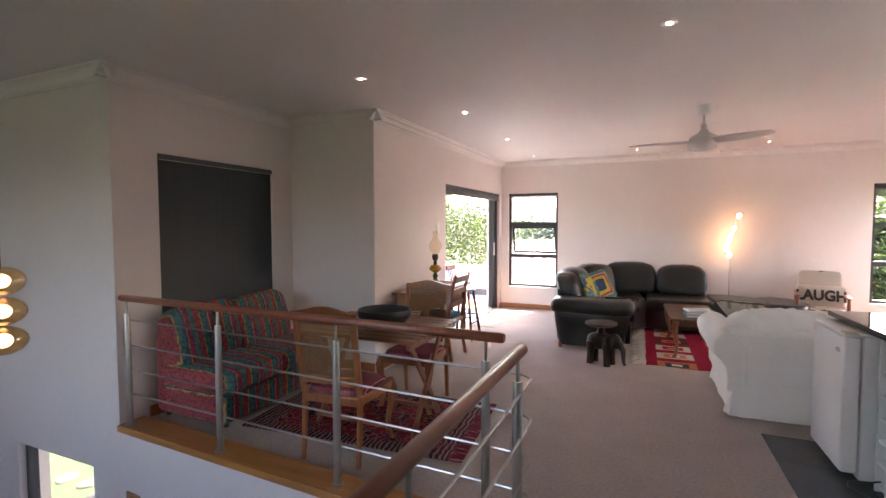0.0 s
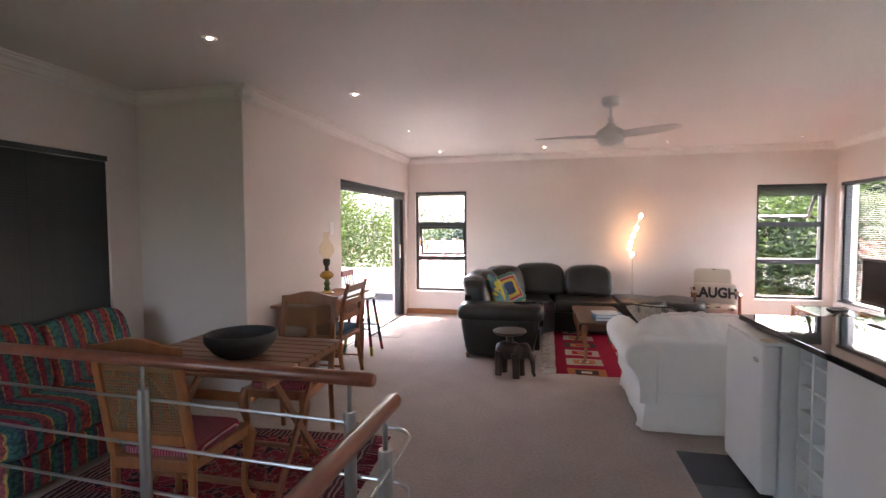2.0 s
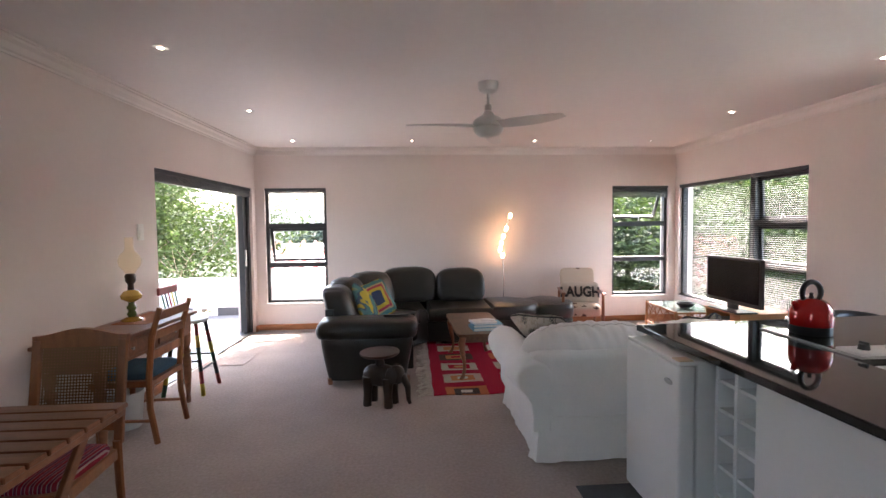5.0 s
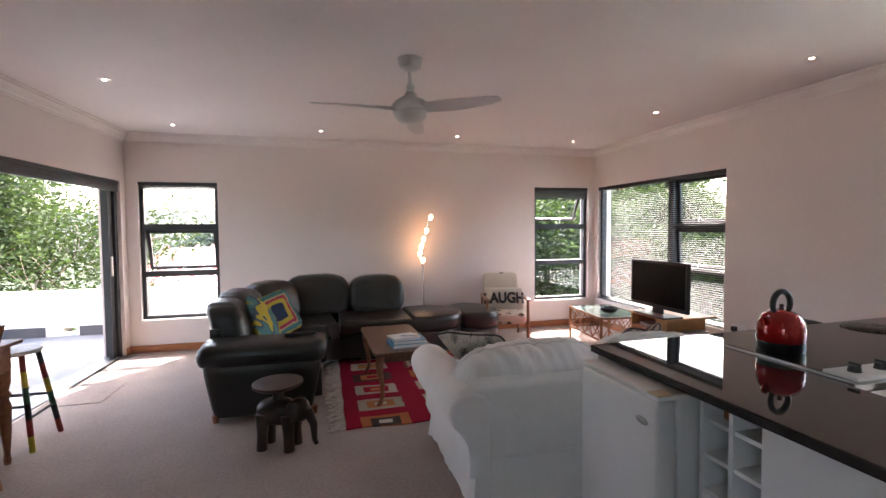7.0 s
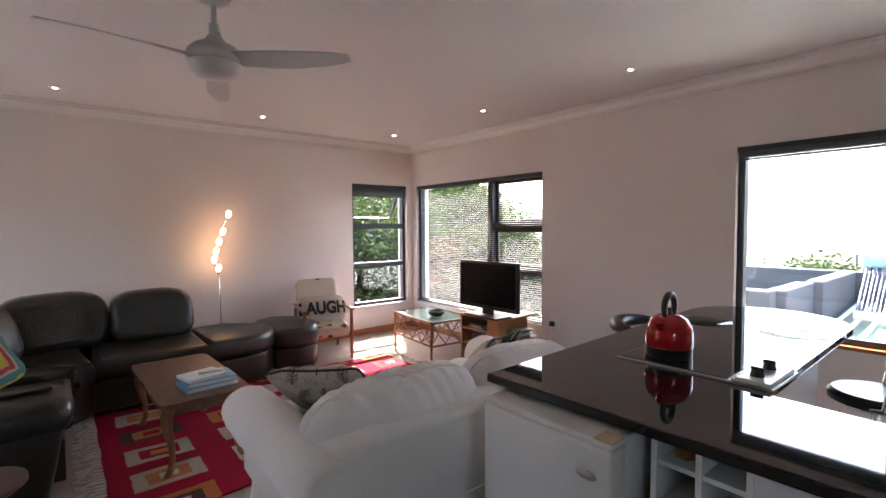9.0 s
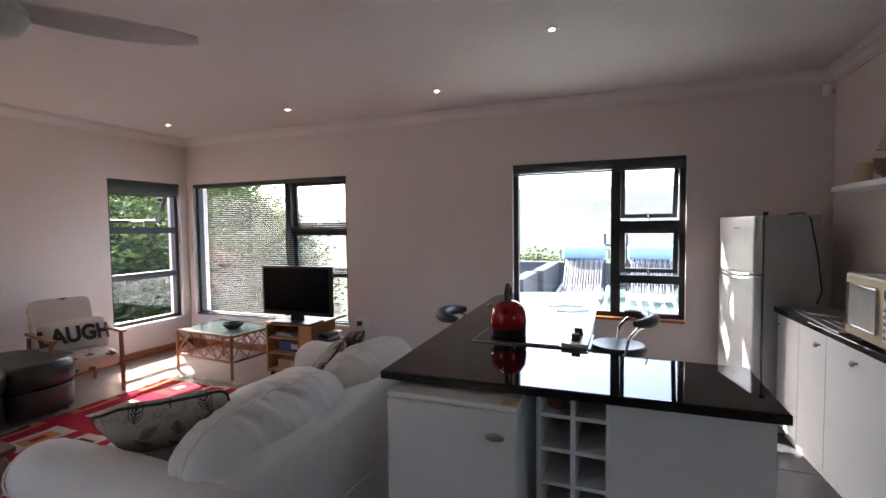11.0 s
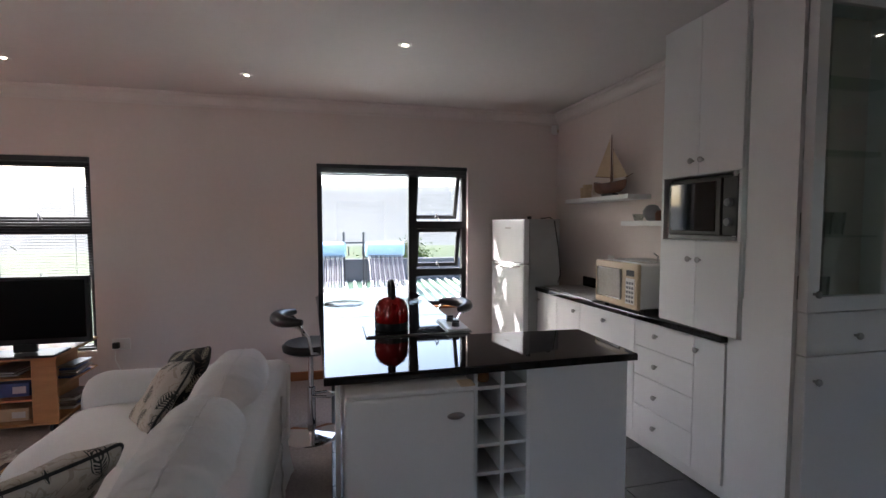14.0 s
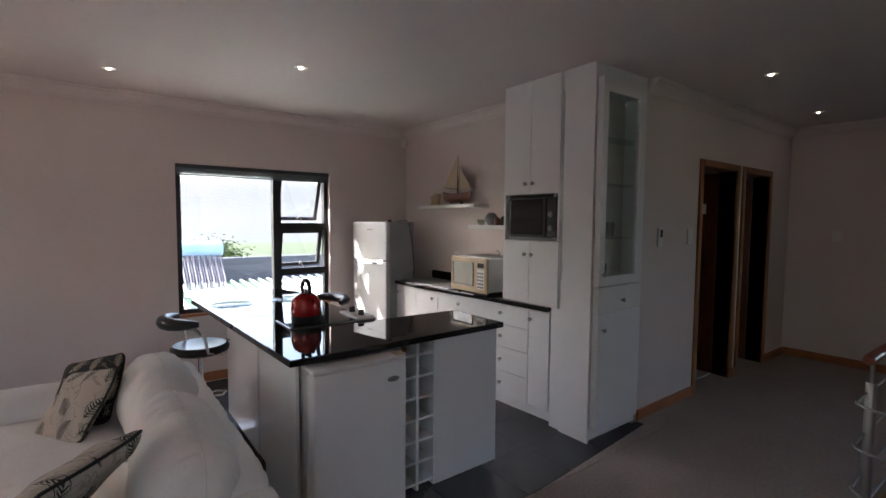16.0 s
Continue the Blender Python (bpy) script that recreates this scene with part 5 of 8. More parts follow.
def leaf_fabric(name, ground, ink):
    """Printed cloth with veined pointed leaves and faint curling stems."""
    m, nt, b, tc = node_mat(name, 0.9)
    sep = nt.nodes.new("ShaderNodeSeparateXYZ")
    nt.links.new(tc.outputs["Object"], sep.inputs[0])
    flat = nt.nodes.new("ShaderNodeCombineXYZ")
    nt.links.new(math_node(nt, "MULTIPLY", sep.outputs[0], 8.0), flat.inputs[0])
    nt.links.new(math_node(nt, "MULTIPLY", sep.outputs[2], 7.0), flat.inputs[1])
    v = nt.nodes.new("ShaderNodeTexVoronoi")
    v.voronoi_dimensions = "2D"
    v.inputs["Scale"].default_value, v.inputs["Randomness"].default_value = 1.0, 0.55
    nt.links.new(flat.outputs[0], v.inputs["Vector"])
    d = nt.nodes.new("ShaderNodeVectorMath")
    d.operation = "SUBTRACT"
    nt.links.new(flat.outputs[0], d.inputs[0])
    nt.links.new(v.outputs["Position"], d.inputs[1])
    tint = nt.nodes.new("ShaderNodeSeparateColor")
    nt.links.new(v.outputs["Color"], tint.inputs[0])
    turn = nt.nodes.new("ShaderNodeVectorRotate")
    turn.rotation_type = "Z_AXIS"
    nt.links.new(d.outputs[0], turn.inputs["Vector"])
    nt.links.new(math_node(nt, "MULTIPLY_ADD", tint.outputs[0], 2.0, -1.0), turn.inputs["Angle"])
    loc = nt.nodes.new("ShaderNodeSeparateXYZ")
    nt.links.new(turn.outputs[0], loc.inputs[0])
    au = math_node(nt, "ABSOLUTE", loc.outputs[0])
    t = math_node(nt, "DIVIDE", loc.outputs[1], 0.40)
    span = math_node(nt, "MULTIPLY", math_node(nt, "SUBTRACT", 1.0, math_node(nt, "MULTIPLY", t, t)), 0.19)
    inside = math_node(nt, "LESS_THAN", au, span)
    rim = math_node(nt, "MULTIPLY", inside, math_node(nt, "GREATER_THAN", au, math_node(nt, "MULTIPLY", span, 0.86)))
    rib = math_node(nt, "MULTIPLY", inside, math_node(nt, "LESS_THAN", au, 0.014))
    bars = math_node(nt, "LESS_THAN", math_node(nt, "FRACT", math_node(nt, "ADD", math_node(nt, "MULTIPLY", loc.outputs[1], 11.0), math_node(nt, "MULTIPLY", au, -9.0))), 0.55)
    bars = math_node(nt, "MULTIPLY", bars, math_node(nt, "LESS_THAN", au, math_node(nt, "MULTIPLY", span, 0.72)))
    q = nt.nodes.new("ShaderNodeTexNoise")
    q.inputs["Scale"].default_value, q.inputs["Distortion"].default_value = 8, 2.2
    nt.links.new(tc.outputs["Object"], q.inputs["Vector"])
    stem = math_node(nt, "LESS_THAN", math_node(nt, "ABSOLUTE", math_node(nt, "SUBTRACT", q.outputs["Fac"], 0.5)), 0.018)
    col = mix_col(nt, math_node(nt, "MULTIPLY", stem, 0.5), ground, (0.26, 0.20, 0.15))
    col = mix_col(nt, inside, col, ground)
    col = mix_col(nt, math_node(nt, "MAXIMUM", math_node(nt, "MAXIMUM", rim, rib), bars), col, ink)
    weave(nt, b, tc, 200, 0.3)
    nt.links.new(col, b.inputs["Base Color"])
    return m


def bird_fabric():
    """Cream upholstery with small dark brown motifs."""
    m, nt, b, tc = node_mat("motif_upholstery", 0.9)
    mp = nt.nodes.new("ShaderNodeMapping")
    mp.inputs["Scale"].default_value = (6.5, 6.5, 8.5)
    nt.links.new(tc.outputs["Object"], mp.inputs[0])
    v = nt.nodes.new("ShaderNodeTexVoronoi")
    v.distance = "MANHATTAN"
    v.inputs["Scale"].default_value, v.inputs["Randomness"].default_value = 1.0, 0.45
    nt.links.new(mp.outputs[0], v.inputs["Vector"])
    n = nt.nodes.new("ShaderNodeTexNoise")
    n.inputs["Scale"].default_value = 40
    nt.links.new(tc.outputs["Object"], n.inputs["Vector"])
    d = math_node(nt, "ADD", v.outputs["Distance"], math_node(nt, "MULTIPLY_ADD", n.outputs["Fac"], 0.7, -0.35))
    col = mix_col(nt, math_node(nt, "LESS_THAN", d, 0.36), (0.55, 0.47, 0.38), (0.10, 0.06, 0.05))
    weave(nt, b, tc, 180, 0.3)
    nt.links.new(col, b.inputs["Base Color"])
    return m


def framed_fabric():
    """Cushion cloth: teal edge, red frame, yellow field with a dark blue shape."""
    m, nt, b, tc = node_mat("framed_print_cloth", 0.85)
    n = nt.nodes.new("ShaderNodeTexNoise")
    n.inputs["Scale"].default_value, n.inputs["Detail"].default_value = 5, 2
    nt.links.new(tc.outputs["Object"], n.inputs["Vector"])
    sep = nt.nodes.new("ShaderNodeSeparateXYZ")
    nt.links.new(tc.outputs["Object"], sep.inputs[0])
    ax = math_node(nt, "ABSOLUTE", sep.outputs[0])
    az = math_node(nt, "ABSOLUTE", math_node(nt, "SUBTRACT", sep.outputs[2], 0.215))
    d = math_node(nt, "ADD", math_node(nt, "MAXIMUM", ax, az), math_node(nt, "MULTIPLY_ADD", n.outputs["Fac"], 0.11, -0.055))
    col = ramp_node(nt, math_node(nt, "DIVIDE", d, 0.22), [(0, (0.05, 0.07, 0.13)), (0.30, (0.52, 0.40, 0.06)), (0.52, (0.40, 0.05, 0.09)), (0.66, (0.48, 0.36, 0.20)), (0.74, (0.07, 0.19, 0.20)), (0.93, (0.50, 0.38, 0.06))])
    weave(nt, b, tc, 180, 0.3)
    nt.links.new(col, b.inputs["Base Color"])
    return m


def swirl_fabric():
    """Cushion cloth: broad teal and blue shapes with yellow points at the edge."""
    m, nt, b, tc = node_mat("swirl_print_cloth", 0.85)
    n = nt.nodes.new("ShaderNodeTexNoise")
    n.inputs["Scale"].default_value, n.inputs["Detail"].default_value, n.inputs["Distortion"].default_value = 3.6, 1, 1.0
    nt.links.new(tc.outputs["Object"], n.inputs["Vector"])
    col = ramp_node(nt, n.outputs["Fac"], [(0, (0.52, 0.40, 0.06)), (0.40, (0.07, 0.11, 0.16)), (0.46, (0.09, 0.21, 0.22)), (0.58, (0.20, 0.28, 0.20)), (0.63, (0.50, 0.37, 0.07))])
    weave(nt, b, tc, 180, 0.3)
    nt.links.new(col, b.inputs["Base Color"])
    return m


def cane_material():
    """Open cane weave: holes between crossing strands."""
    m, nt, b, tc = node_mat("cane_weave", 0.6)
    sep = nt.nodes.new("ShaderNodeSeparateXYZ")
    nt.links.new(tc.outputs["Object"], sep.inputs[0])
    fx = math_node(nt, "ABSOLUTE", math_node(nt, "SUBTRACT", math_node(nt, "FRACT", math_node(nt, "DIVIDE", sep.outputs[0], 0.014)), 0.5))
    fz = math_node(nt, "ABSOLUTE", math_node(nt, "SUBTRACT", math_node(nt, "FRACT", math_node(nt, "DIVIDE", sep.outputs[2], 0.014)), 0.5))
    hole = math_node(nt, "LESS_THAN", math_node(nt, "MAXIMUM", fx, fz), 0.27)
    b.inputs["Base Color"].default_value = (0.24, 0.13, 0.06, 1)
    nt.links.new(math_node(nt, "SUBTRACT", 1.0, hole), b.inputs["Alpha"])
    return m


M_LEAFDARK = leaf_fabric("dark_leaf_print_cloth", (0.035, 0.034, 0.034), (0.42, 0.37, 0.28))
M_FRAMED, M_SWIRL = framed_fabric(), swirl_fabric()
M_KILIM, M_PERSIAN, M_LEAF, M_BIRD, M_CANE = kilim_material(), persian_material(), leaf_fabric("leaf_print_cloth", (0.50, 0.44, 0.37), (0.055, 0.06, 0.055)), bird_fabric(), cane_material()
M_AZTEC = stripe_fabric("woven_stripe_upholstery", [(0, (0.34, 0.07, 0.07)), (0.24, (0.55, 0.30, 0.09)), (0.28, (0.06, 0.17, 0.15)), (0.50, (0.09, 0.10, 0.17)), (0.60, (0.50, 0.28, 0.10)), (0.64, (0.30, 0.05, 0.08)), (0.82, (0.07, 0.19, 0.16))], 1, 0.21, 0.14, 0.55)
M_REDSTRIPE = stripe_fabric("red_ticking_cloth", [(0, (0.30, 0.03, 0.05)), (0.45, (0.45, 0.32, 0.30)), (0.55, (0.22, 0.03, 0.06)), (0.8, (0.10, 0.03, 0.08)), (0.9, (0.45, 0.32, 0.30))], 0, 0.03, 0.02, 0.1)


def pillow(name, m, size, thick, material, label, piping=None):
    """A square stuffed cushion standing in its own x-z plane."""
    th = thing(name, m, label, "cushion")
    h = size / 2

    def fn(p):
        k = 1 - 0.55 * (abs(p.x) / h) ** 3 * 0.5 - 0.55 * (abs(p.z) / h) ** 3 * 0.5
        q = Vector((p.x * (1 + 0.06 * (abs(p.z) / h) ** 2), p.y * k, p.z * (1 + 0.06 * (abs(p.x) / h) ** 2)))
        return q + Vector((0, 0.006 * math.sin(p.x * 40 + p.z * 25), h))
    bm = B()
    t = bmesh.new()
    blob(t, h, h, thick / 2, 0.75, 0.32, Matrix.Rotation(radians(90), 4, "X"), 36, 14)
    for v in t.verts:
        v.co = fn(v.co)
    merge(bm, t)
    part("cover", bm, material, th, smooth=True)
    if piping:
        bm = B()
        pts = []
        for i in range(40):
            a = 2 * math.pi * i / 40
            c, s = math.cos(a), math.sin(a)
            x, z = h * math.copysign(abs(c) ** 0.32, c), h * math.copysign(abs(s) ** 0.32, s)
            pts.append(fn(Vector((x, 0, z))))
        tube(bm, pts, 0.006, 6, True)
        part("piping", bm, piping, th, "black corded edge")
    return th


# ---- leather corner sofa ----
sofa = thing("leather_corner_sofa", pose(0, 0, 0), "black leather curved corner sofa with a chaise end", "sofa")


def soft_slab(name, pts, z0, z1, r, parent, material, puff=0.02):
    """An upholstered block over a plan outline, with rounded edges and a slightly domed top."""
    bm = B()
    prism(bm, pts, z0, z1, r, seg=4)
    cx, cy = sum(p[0] for p in pts) / len(pts), sum(p[1] for p in pts) / len(pts)
    return part(name, bm, material, parent, smooth=True)


def sector(cx, cy, r0, r1, a0, a1, n=7):
    out = [(cx + r1 * math.cos(radians(a0 + (a1 - a0) * k / n)), cy + r1 * math.sin(radians(a0 + (a1 - a0) * k / n))) for k in range(n + 1)]
    inn = [(cx + r0 * math.cos(radians(a1 + (a0 - a1) * k / n)), cy + r0 * math.sin(radians(a1 + (a0 - a1) * k / n))) for k in range(n + 1)]
    return out + inn


CX, CY = 0.36, 7.57  # centre of the curved corner
soft_slab("base", [(-0.62, 6.72), (0.16, 6.72), (0.16, 7.50), (-0.62, 7.50)], 0.05, 0.30, 0.02, sofa, M_LEATHER)
soft_slab("base", sector(CX, CY, 0.20, 1.08, 96, 184), 0.05, 0.30, 0.02, sofa, M_LEATHER)
soft_slab("base", [(0.34, 7.78), (1.15, 7.78), (1.15, 8.66), (0.34, 8.66)], 0.05, 0.30, 0.02, sofa, M_LEATHER)
chaise = [(1.15, 7.80), (1.45, 7.82)] + [(1.45 + 0.36 * math.cos(radians(a)), 8.22 + 0.40 * math.sin(radians(a))) for a in range(-70, 91, 20)] + [(1.15, 8.64)]
soft_slab("base", chaise, 0.05, 0.28, 0.02, sofa, M_LEATHER)
soft_slab("seat_cushion", [(-0.48, 6.80), (0.20, 6.80), (0.20, 7.44), (-0.48, 7.44)], 0.30, 0.46, 0.05, sofa, M_LEATHER)
soft_slab("seat_cushion", sector(CX, CY, 0.17, 0.95, 138, 180), 0.30, 0.46, 0.05, sofa, M_LEATHER)
soft_slab("seat_cushion", sector(CX, CY, 0.17, 0.95, 96, 137), 0.30, 0.46, 0.05, sofa, M_LEATHER)
soft_slab("seat_cushion", [(0.35, 7.75), (1.148, 7.75), (1.148, 8.50), (0.35, 8.50)], 0.30, 0.46, 0.05, sofa, M_LEATHER)
soft_slab("chaise_seat", [(x + 0.0 if x <= 1.16 else x + 0.02, y) for x, y in chaise], 0.28, 0.46, 0.055, sofa, M_LEATHER)


def back_cushion(x, y, rz, w, h=0.47, z=0.44):
    def fn(p):
        lean = 0.24 * (p.z / h + 0.5)
        cr = 0.013 * noise.noise(Vector((p.x * 7 + x, p.z * 11, y))) + 0.007 * noise.noise(Vector((p.x * 22, p.z * 34, x)))
        return Vector((p.x * (1 - 0.03 * (p.z / h)), p.y + lean * 0.55 + 0.015 * math.sin(p.x * 9) + cr, p.z - 0.05 * (p.x / w) ** 2 + cr * 0.6))
    bm = B()
    blob(bm, w / 2, 0.145, h / 2, 0.55, 0.5, pose(x, y, z + h / 2, 0, 0, rz), 72, 36, fn)
    bc = part("back_cushion", bm, M_LEATHER, sofa, smooth=True)


back_cushion(0.82, 8.44, 0, 0.67, 0.45)
back_cushion(0.12, 8.45, 7, 0.75, 0.475)
back_cushion(-0.32, 8.11, 42, 0.60, 0.455)
back_cushion(-0.51, 7.60, 74, 0.60, 0.44)
back_cushion(-0.52, 7.07, 90, 0.60, 0.42)
bm = B()
box(bm, -0.70, -0.62, 6.75, 7.50, 0.05, 0.66)
part("back_panel", bm, M_LEATHER, sofa)
soft_slab("back_panel", sector(CX, CY, 1.06, 1.12, 96, 184), 0.05, 0.68, 0.01, sofa, M_LEATHER)
soft_slab("back_panel", [(0.26, 8.63), (1.15, 8.63), (1.15, 8.70), (0.26, 8.70)], 0.05, 0.68, 0.01, sofa, M_LEATHER)
# arm: a full block that swells upward, with a rolled pad over it


def stack(levels, e=0.35, n=48, dent=0.0):
    """A stuffed solid through levels (x0, x1, y0, y1, z), each a rounded oblong."""
    bm = B()
    rings = []
    for x0, x1, y0, y1, z in levels:
        ring = []
        for i in range(n):
            a = 2 * math.pi * i / n
            c, q = math.cos(a), math.sin(a)
            p = Vector(((x0 + x1) / 2 + (x1 - x0) / 2 * math.copysign(abs(c) ** e, c), (y0 + y1) / 2 + (y1 - y0) / 2 * math.copysign(abs(q) ** e, q), z))
            p.z += dent * noise.noise(p * 6)
            p += Vector((c, q, 0)) * dent * (noise.noise(p * 7) + 0.5 * noise.noise(p * 19))
            ring.append(bm.verts.new(p))
        rings.append(ring)
    for A, C in zip(rings, rings[1:]):
        for i in range(n):
            bm.faces.new((A[i], A[(i + 1) % n], C[(i + 1) % n], C[i]))
    bm.faces.new(rings[0][::-1])
    bm.faces.new(rings[-1])
    return bm


part("arm", stack([(-0.64, 0.09, 6.47, 6.78, 0.04), (-0.655, 0.105, 6.455, 6.78, 0.12), (-0.675, 0.13, 6.44, 6.78, 0.24), (-0.695, 0.155, 6.43, 6.78, 0.36), (-0.70, 0.165, 6.43, 6.78, 0.43), (-0.69, 0.155, 6.44, 6.78, 0.47)], 0.3, 56, 0.006), M_LEATHER, sofa, smooth=True)
part("arm_pad", stack([(-0.69, 0.15, 6.44, 6.78, 0.425), (-0.725, 0.19, 6.41, 6.80, 0.44), (-0.74, 0.205, 6.395, 6.81, 0.475), (-0.745, 0.21, 6.39, 6.81, 0.52), (-0.73, 0.20, 6.40, 6.80, 0.565), (-0.70, 0.17, 6.43, 6.78, 0.592), (-0.62, 0.10, 6.50, 6.72, 0.606), (-0.45, -0.08, 6.57, 6.66, 0.61)], 0.34, 56, 0.006), M_LEATHER, sofa, smooth=True)
for x, y in ((-0.62, 6.50), (0.10, 6.50), (-0.6, 7.9), (1.1, 8.6), (1.6, 8.0)):
    bm = B()
    rod(bm, (x, y, 0), (x, y, 0.06), 0.022, 0.028, 10)
    part("foot", bm, M_WOOD, sofa)
ott = thing("leather_ottoman", pose(2.02, 8.36, 0), "black leather rounded ottoman beside the chaise", "ottoman")
op = [(0.27 * math.copysign(abs(math.cos(radians(a))) ** 0.6, math.cos(radians(a))), 0.40 * math.copysign(abs(math.sin(radians(a))) ** 0.6, math.sin(radians(a)))) for a in range(0, 360, 15)]
soft_slab("base", op, 0.04, 0.24, 0.02, ott, M_LEATHER)
soft_slab("cushion", [(x * 1.03, y * 1.03) for x, y in op], 0.24, 0.44, 0.06, ott, M_LEATHER)
for x, y in ((-0.18, -0.28), (0.18, -0.28), (-0.18, 0.28), (0.18, 0.28)):
    bm = B()
    rod(bm, (x, y, 0), (x, y, 0.05), 0.02, seg=8)
    part("foot", bm, M_WOOD, ott)
pillow("throw_cushion", pose(-0.27, 7.06, 0.455, -30, 26, 66), 0.43, 0.13, M_SWIRL, "teal and yellow printed cushion on the leather sofa")
pillow("throw_cushion", pose(-0.16, 7.36, 0.46, -26, -12, 46), 0.42, 0.13, M_FRAMED, "yellow cushion with a red framed print on the leather sofa")
rc = thing("remote_control", pose(0.0, 6.60, 0.611, 0, 0, 8), "black remote control on the sofa arm", "remote")
bm = B()
rbox(bm, -0.12, 0.12, -0.025, 0.025, 0.0, 0.018, 0.005, 2)
part("case", bm, M_BLACK, rc)

# ---- white sofa ----
ws = thing("white_sofa", pose(0, 0, 0), "white slipcovered sofa with rolled arms", "sofa")


def loft(bm, prof, s0, s1, along, r, n=40, wrinkle=0.006):
    """A stuffed roll: an upright outline carried along x or y, drawn in at both ends."""
    t = bmesh.new()
    cu, cz = sum(p[0] for p in prof) / len(prof), sum(p[1] for p in prof) / len(prof)
    rows = []
    for i in range(n + 1):
        s = s0 + (s1 - s0) * 0.5 * (1 - math.cos(math.pi * i / n))
        e = min(s - s0, s1 - s) / r
        k = 1.0 if e >= 1 else 0.72 + 0.28 * math.sqrt(max(0, 1 - (1 - e) ** 2))
        row = []
        for u, z in prof:
            p = Vector((s, cu + (u - cu) * k, cz + (z - cz) * (k if z > cz else 1)))
            if along == "y":
                p = Vector((p.y, p.x, p.z))
            w = noise.noise(Vector((p.x * 9, p.y * 9, p.z * 7))) + 0.5 * noise.noise(Vector((p.x * 26, p.y * 26, p.z * 14)))
            p += Vector((p.x - (cu if along == "y" else p.x), p.y - (cu if along == "x" else p.y), p.z - cz)).normalized() * wrinkle * w
            row.append(t.verts.new(p))
        rows.append(row)
    m = len(prof)
    for A, C in zip(rows, rows[1:]):
        for q in range(m):
            t.faces.new((A[q], A[(q + 1) % m], C[(q + 1) % m], C[q]))
    t.faces.new(rows[0])
    t.faces.new(rows[-1][::-1])
    merge(bm, t)


def arc(cu, cz, ru, rz, a0, a1, n):
    return [(cu + ru * math.cos(radians(a0 + (a1 - a0) * k / n)), cz + rz * math.sin(radians(a0 + (a1 - a0) * k / n))) for k in range(n + 1)]


bm = B()
rbox(bm, 0.96, 2.50, 5.00, 5.88, 0.13, 0.40, 0.03, 3)
part("seat_base", bm, M_SOFAW, ws, smooth=True)
# skirt: a loose hanging cloth, flared at the foot, with corner folds
bm = B()
per = []
SK = [(0.935, 4.915), (2.545, 4.915), (2.545, 5.90), (0.935, 5.90)]
for k in range(4):
    a, b = SK[k], SK[(k + 1) % 4]
    for i in range(56):
        s = i / 56
        per.append((Vector((a[0] + (b[0] - a[0]) * s, a[1] + (b[1] - a[1]) * s, 0)), i))
cen = Vector((1.76, 5.43, 0))
rows = []
for lev, (z, fl_) in enumerate(((0.012, 1.0), (0.09, 0.62), (0.17, 0.3), (0.25, 0.06), (0.282, 0.0))):
    row = []
    for i, (p, k) in enumerate(per):
        n = Vector((1 if p.x > 2.53 else -1 if p.x < 0.95 else 0, 1 if p.y > 5.89 else -1 if p.y < 4.93 else 0, 0))
        fold = 0.026 * math.exp(-((min(k, 56 - k) - 2.5) / 1.6) ** 2)
        wv = 0.014 * noise.noise(Vector((p.x * 7, p.y * 7, 2.0))) + 0.008 * noise.noise(Vector((p.x * 21, p.y * 21, z * 3)))
        row.append(bm.verts.new(p + n * ((wv + fold + 0.026) * fl_ + 0.004) + Vector((0, 0, z))))
    rows.append(row)
for A, C in zip(rows, rows[1:]):
    for i in range(len(per)):
        j = (i + 1) % len(per)
        bm.faces.new((A[i], A[j], C[j], C[i]))
part("skirt", bm, M_SOFAW, ws, smooth=True)
# back: upright with a rounded top, leaning a little outward
bm = B()
loft(bm, [(5.13, 0.20), (5.13, 0.60)] + arc(5.07, 0.62, 0.06, 0.06, 0, 90, 6) + [(5.0, 0.684)] + arc(4.945, 0.635, 0.055, 0.05, 90, 180, 6) + [(4.888, 0.56), (4.892, 0.42), (4.902, 0.33), (4.912, 0.27), (4.92, 0.20)], 0.90, 2.56, "x", 0.16, 80, 0.008)
part("back", bm, M_SOFAW, ws, smooth=True)
bm = B()
tube(bm, [(0.935 + 1.61 * k / 12, 4.905 + 0.002 * math.sin(k * 2), 0.278 + 0.003 * math.sin(k * 1.7)) for k in range(13)], 0.005, 6)
part("seam", bm, M_SOFAW, ws)
bm = B()
tube(bm, [(2.10 + 0.006 * math.sin(k * 1.3), 4.882 + 0.004 * (k % 3), 0.60 - 0.045 * k) for k in range(13)], 0.005, 6)
part("back_seam", bm, M_SOFAW, ws)
for s, x in ((-1, 0.90), (1, 2.555)):
    bm = B()
    pr_ = [(x + s * u, z) for u, z in [(0.02, 0.20), (0.018, 0.30), (0.03, 0.38), (0.07, 0.43)] + arc(0.0, 0.53, 0.135, 0.125, -30, 200, 18) + [(-0.125, 0.42), (-0.12, 0.30), (-0.12, 0.20)]]
    loft(bm, pr_, 4.885, 5.93, "y", 0.13, 56, 0.008)
    ar = part("arm", bm, M_SOFAW, ws, smooth=True)
    bm = B()
    tube(bm, [(x + s * (0.115 * math.cos(radians(a))), 5.925, 0.52 + 0.105 * math.sin(radians(a))) for a in range(-40, 221, 20)], 0.004, 6)
    part("arm_piping", bm, M_SOFAW, ar, smooth=True)
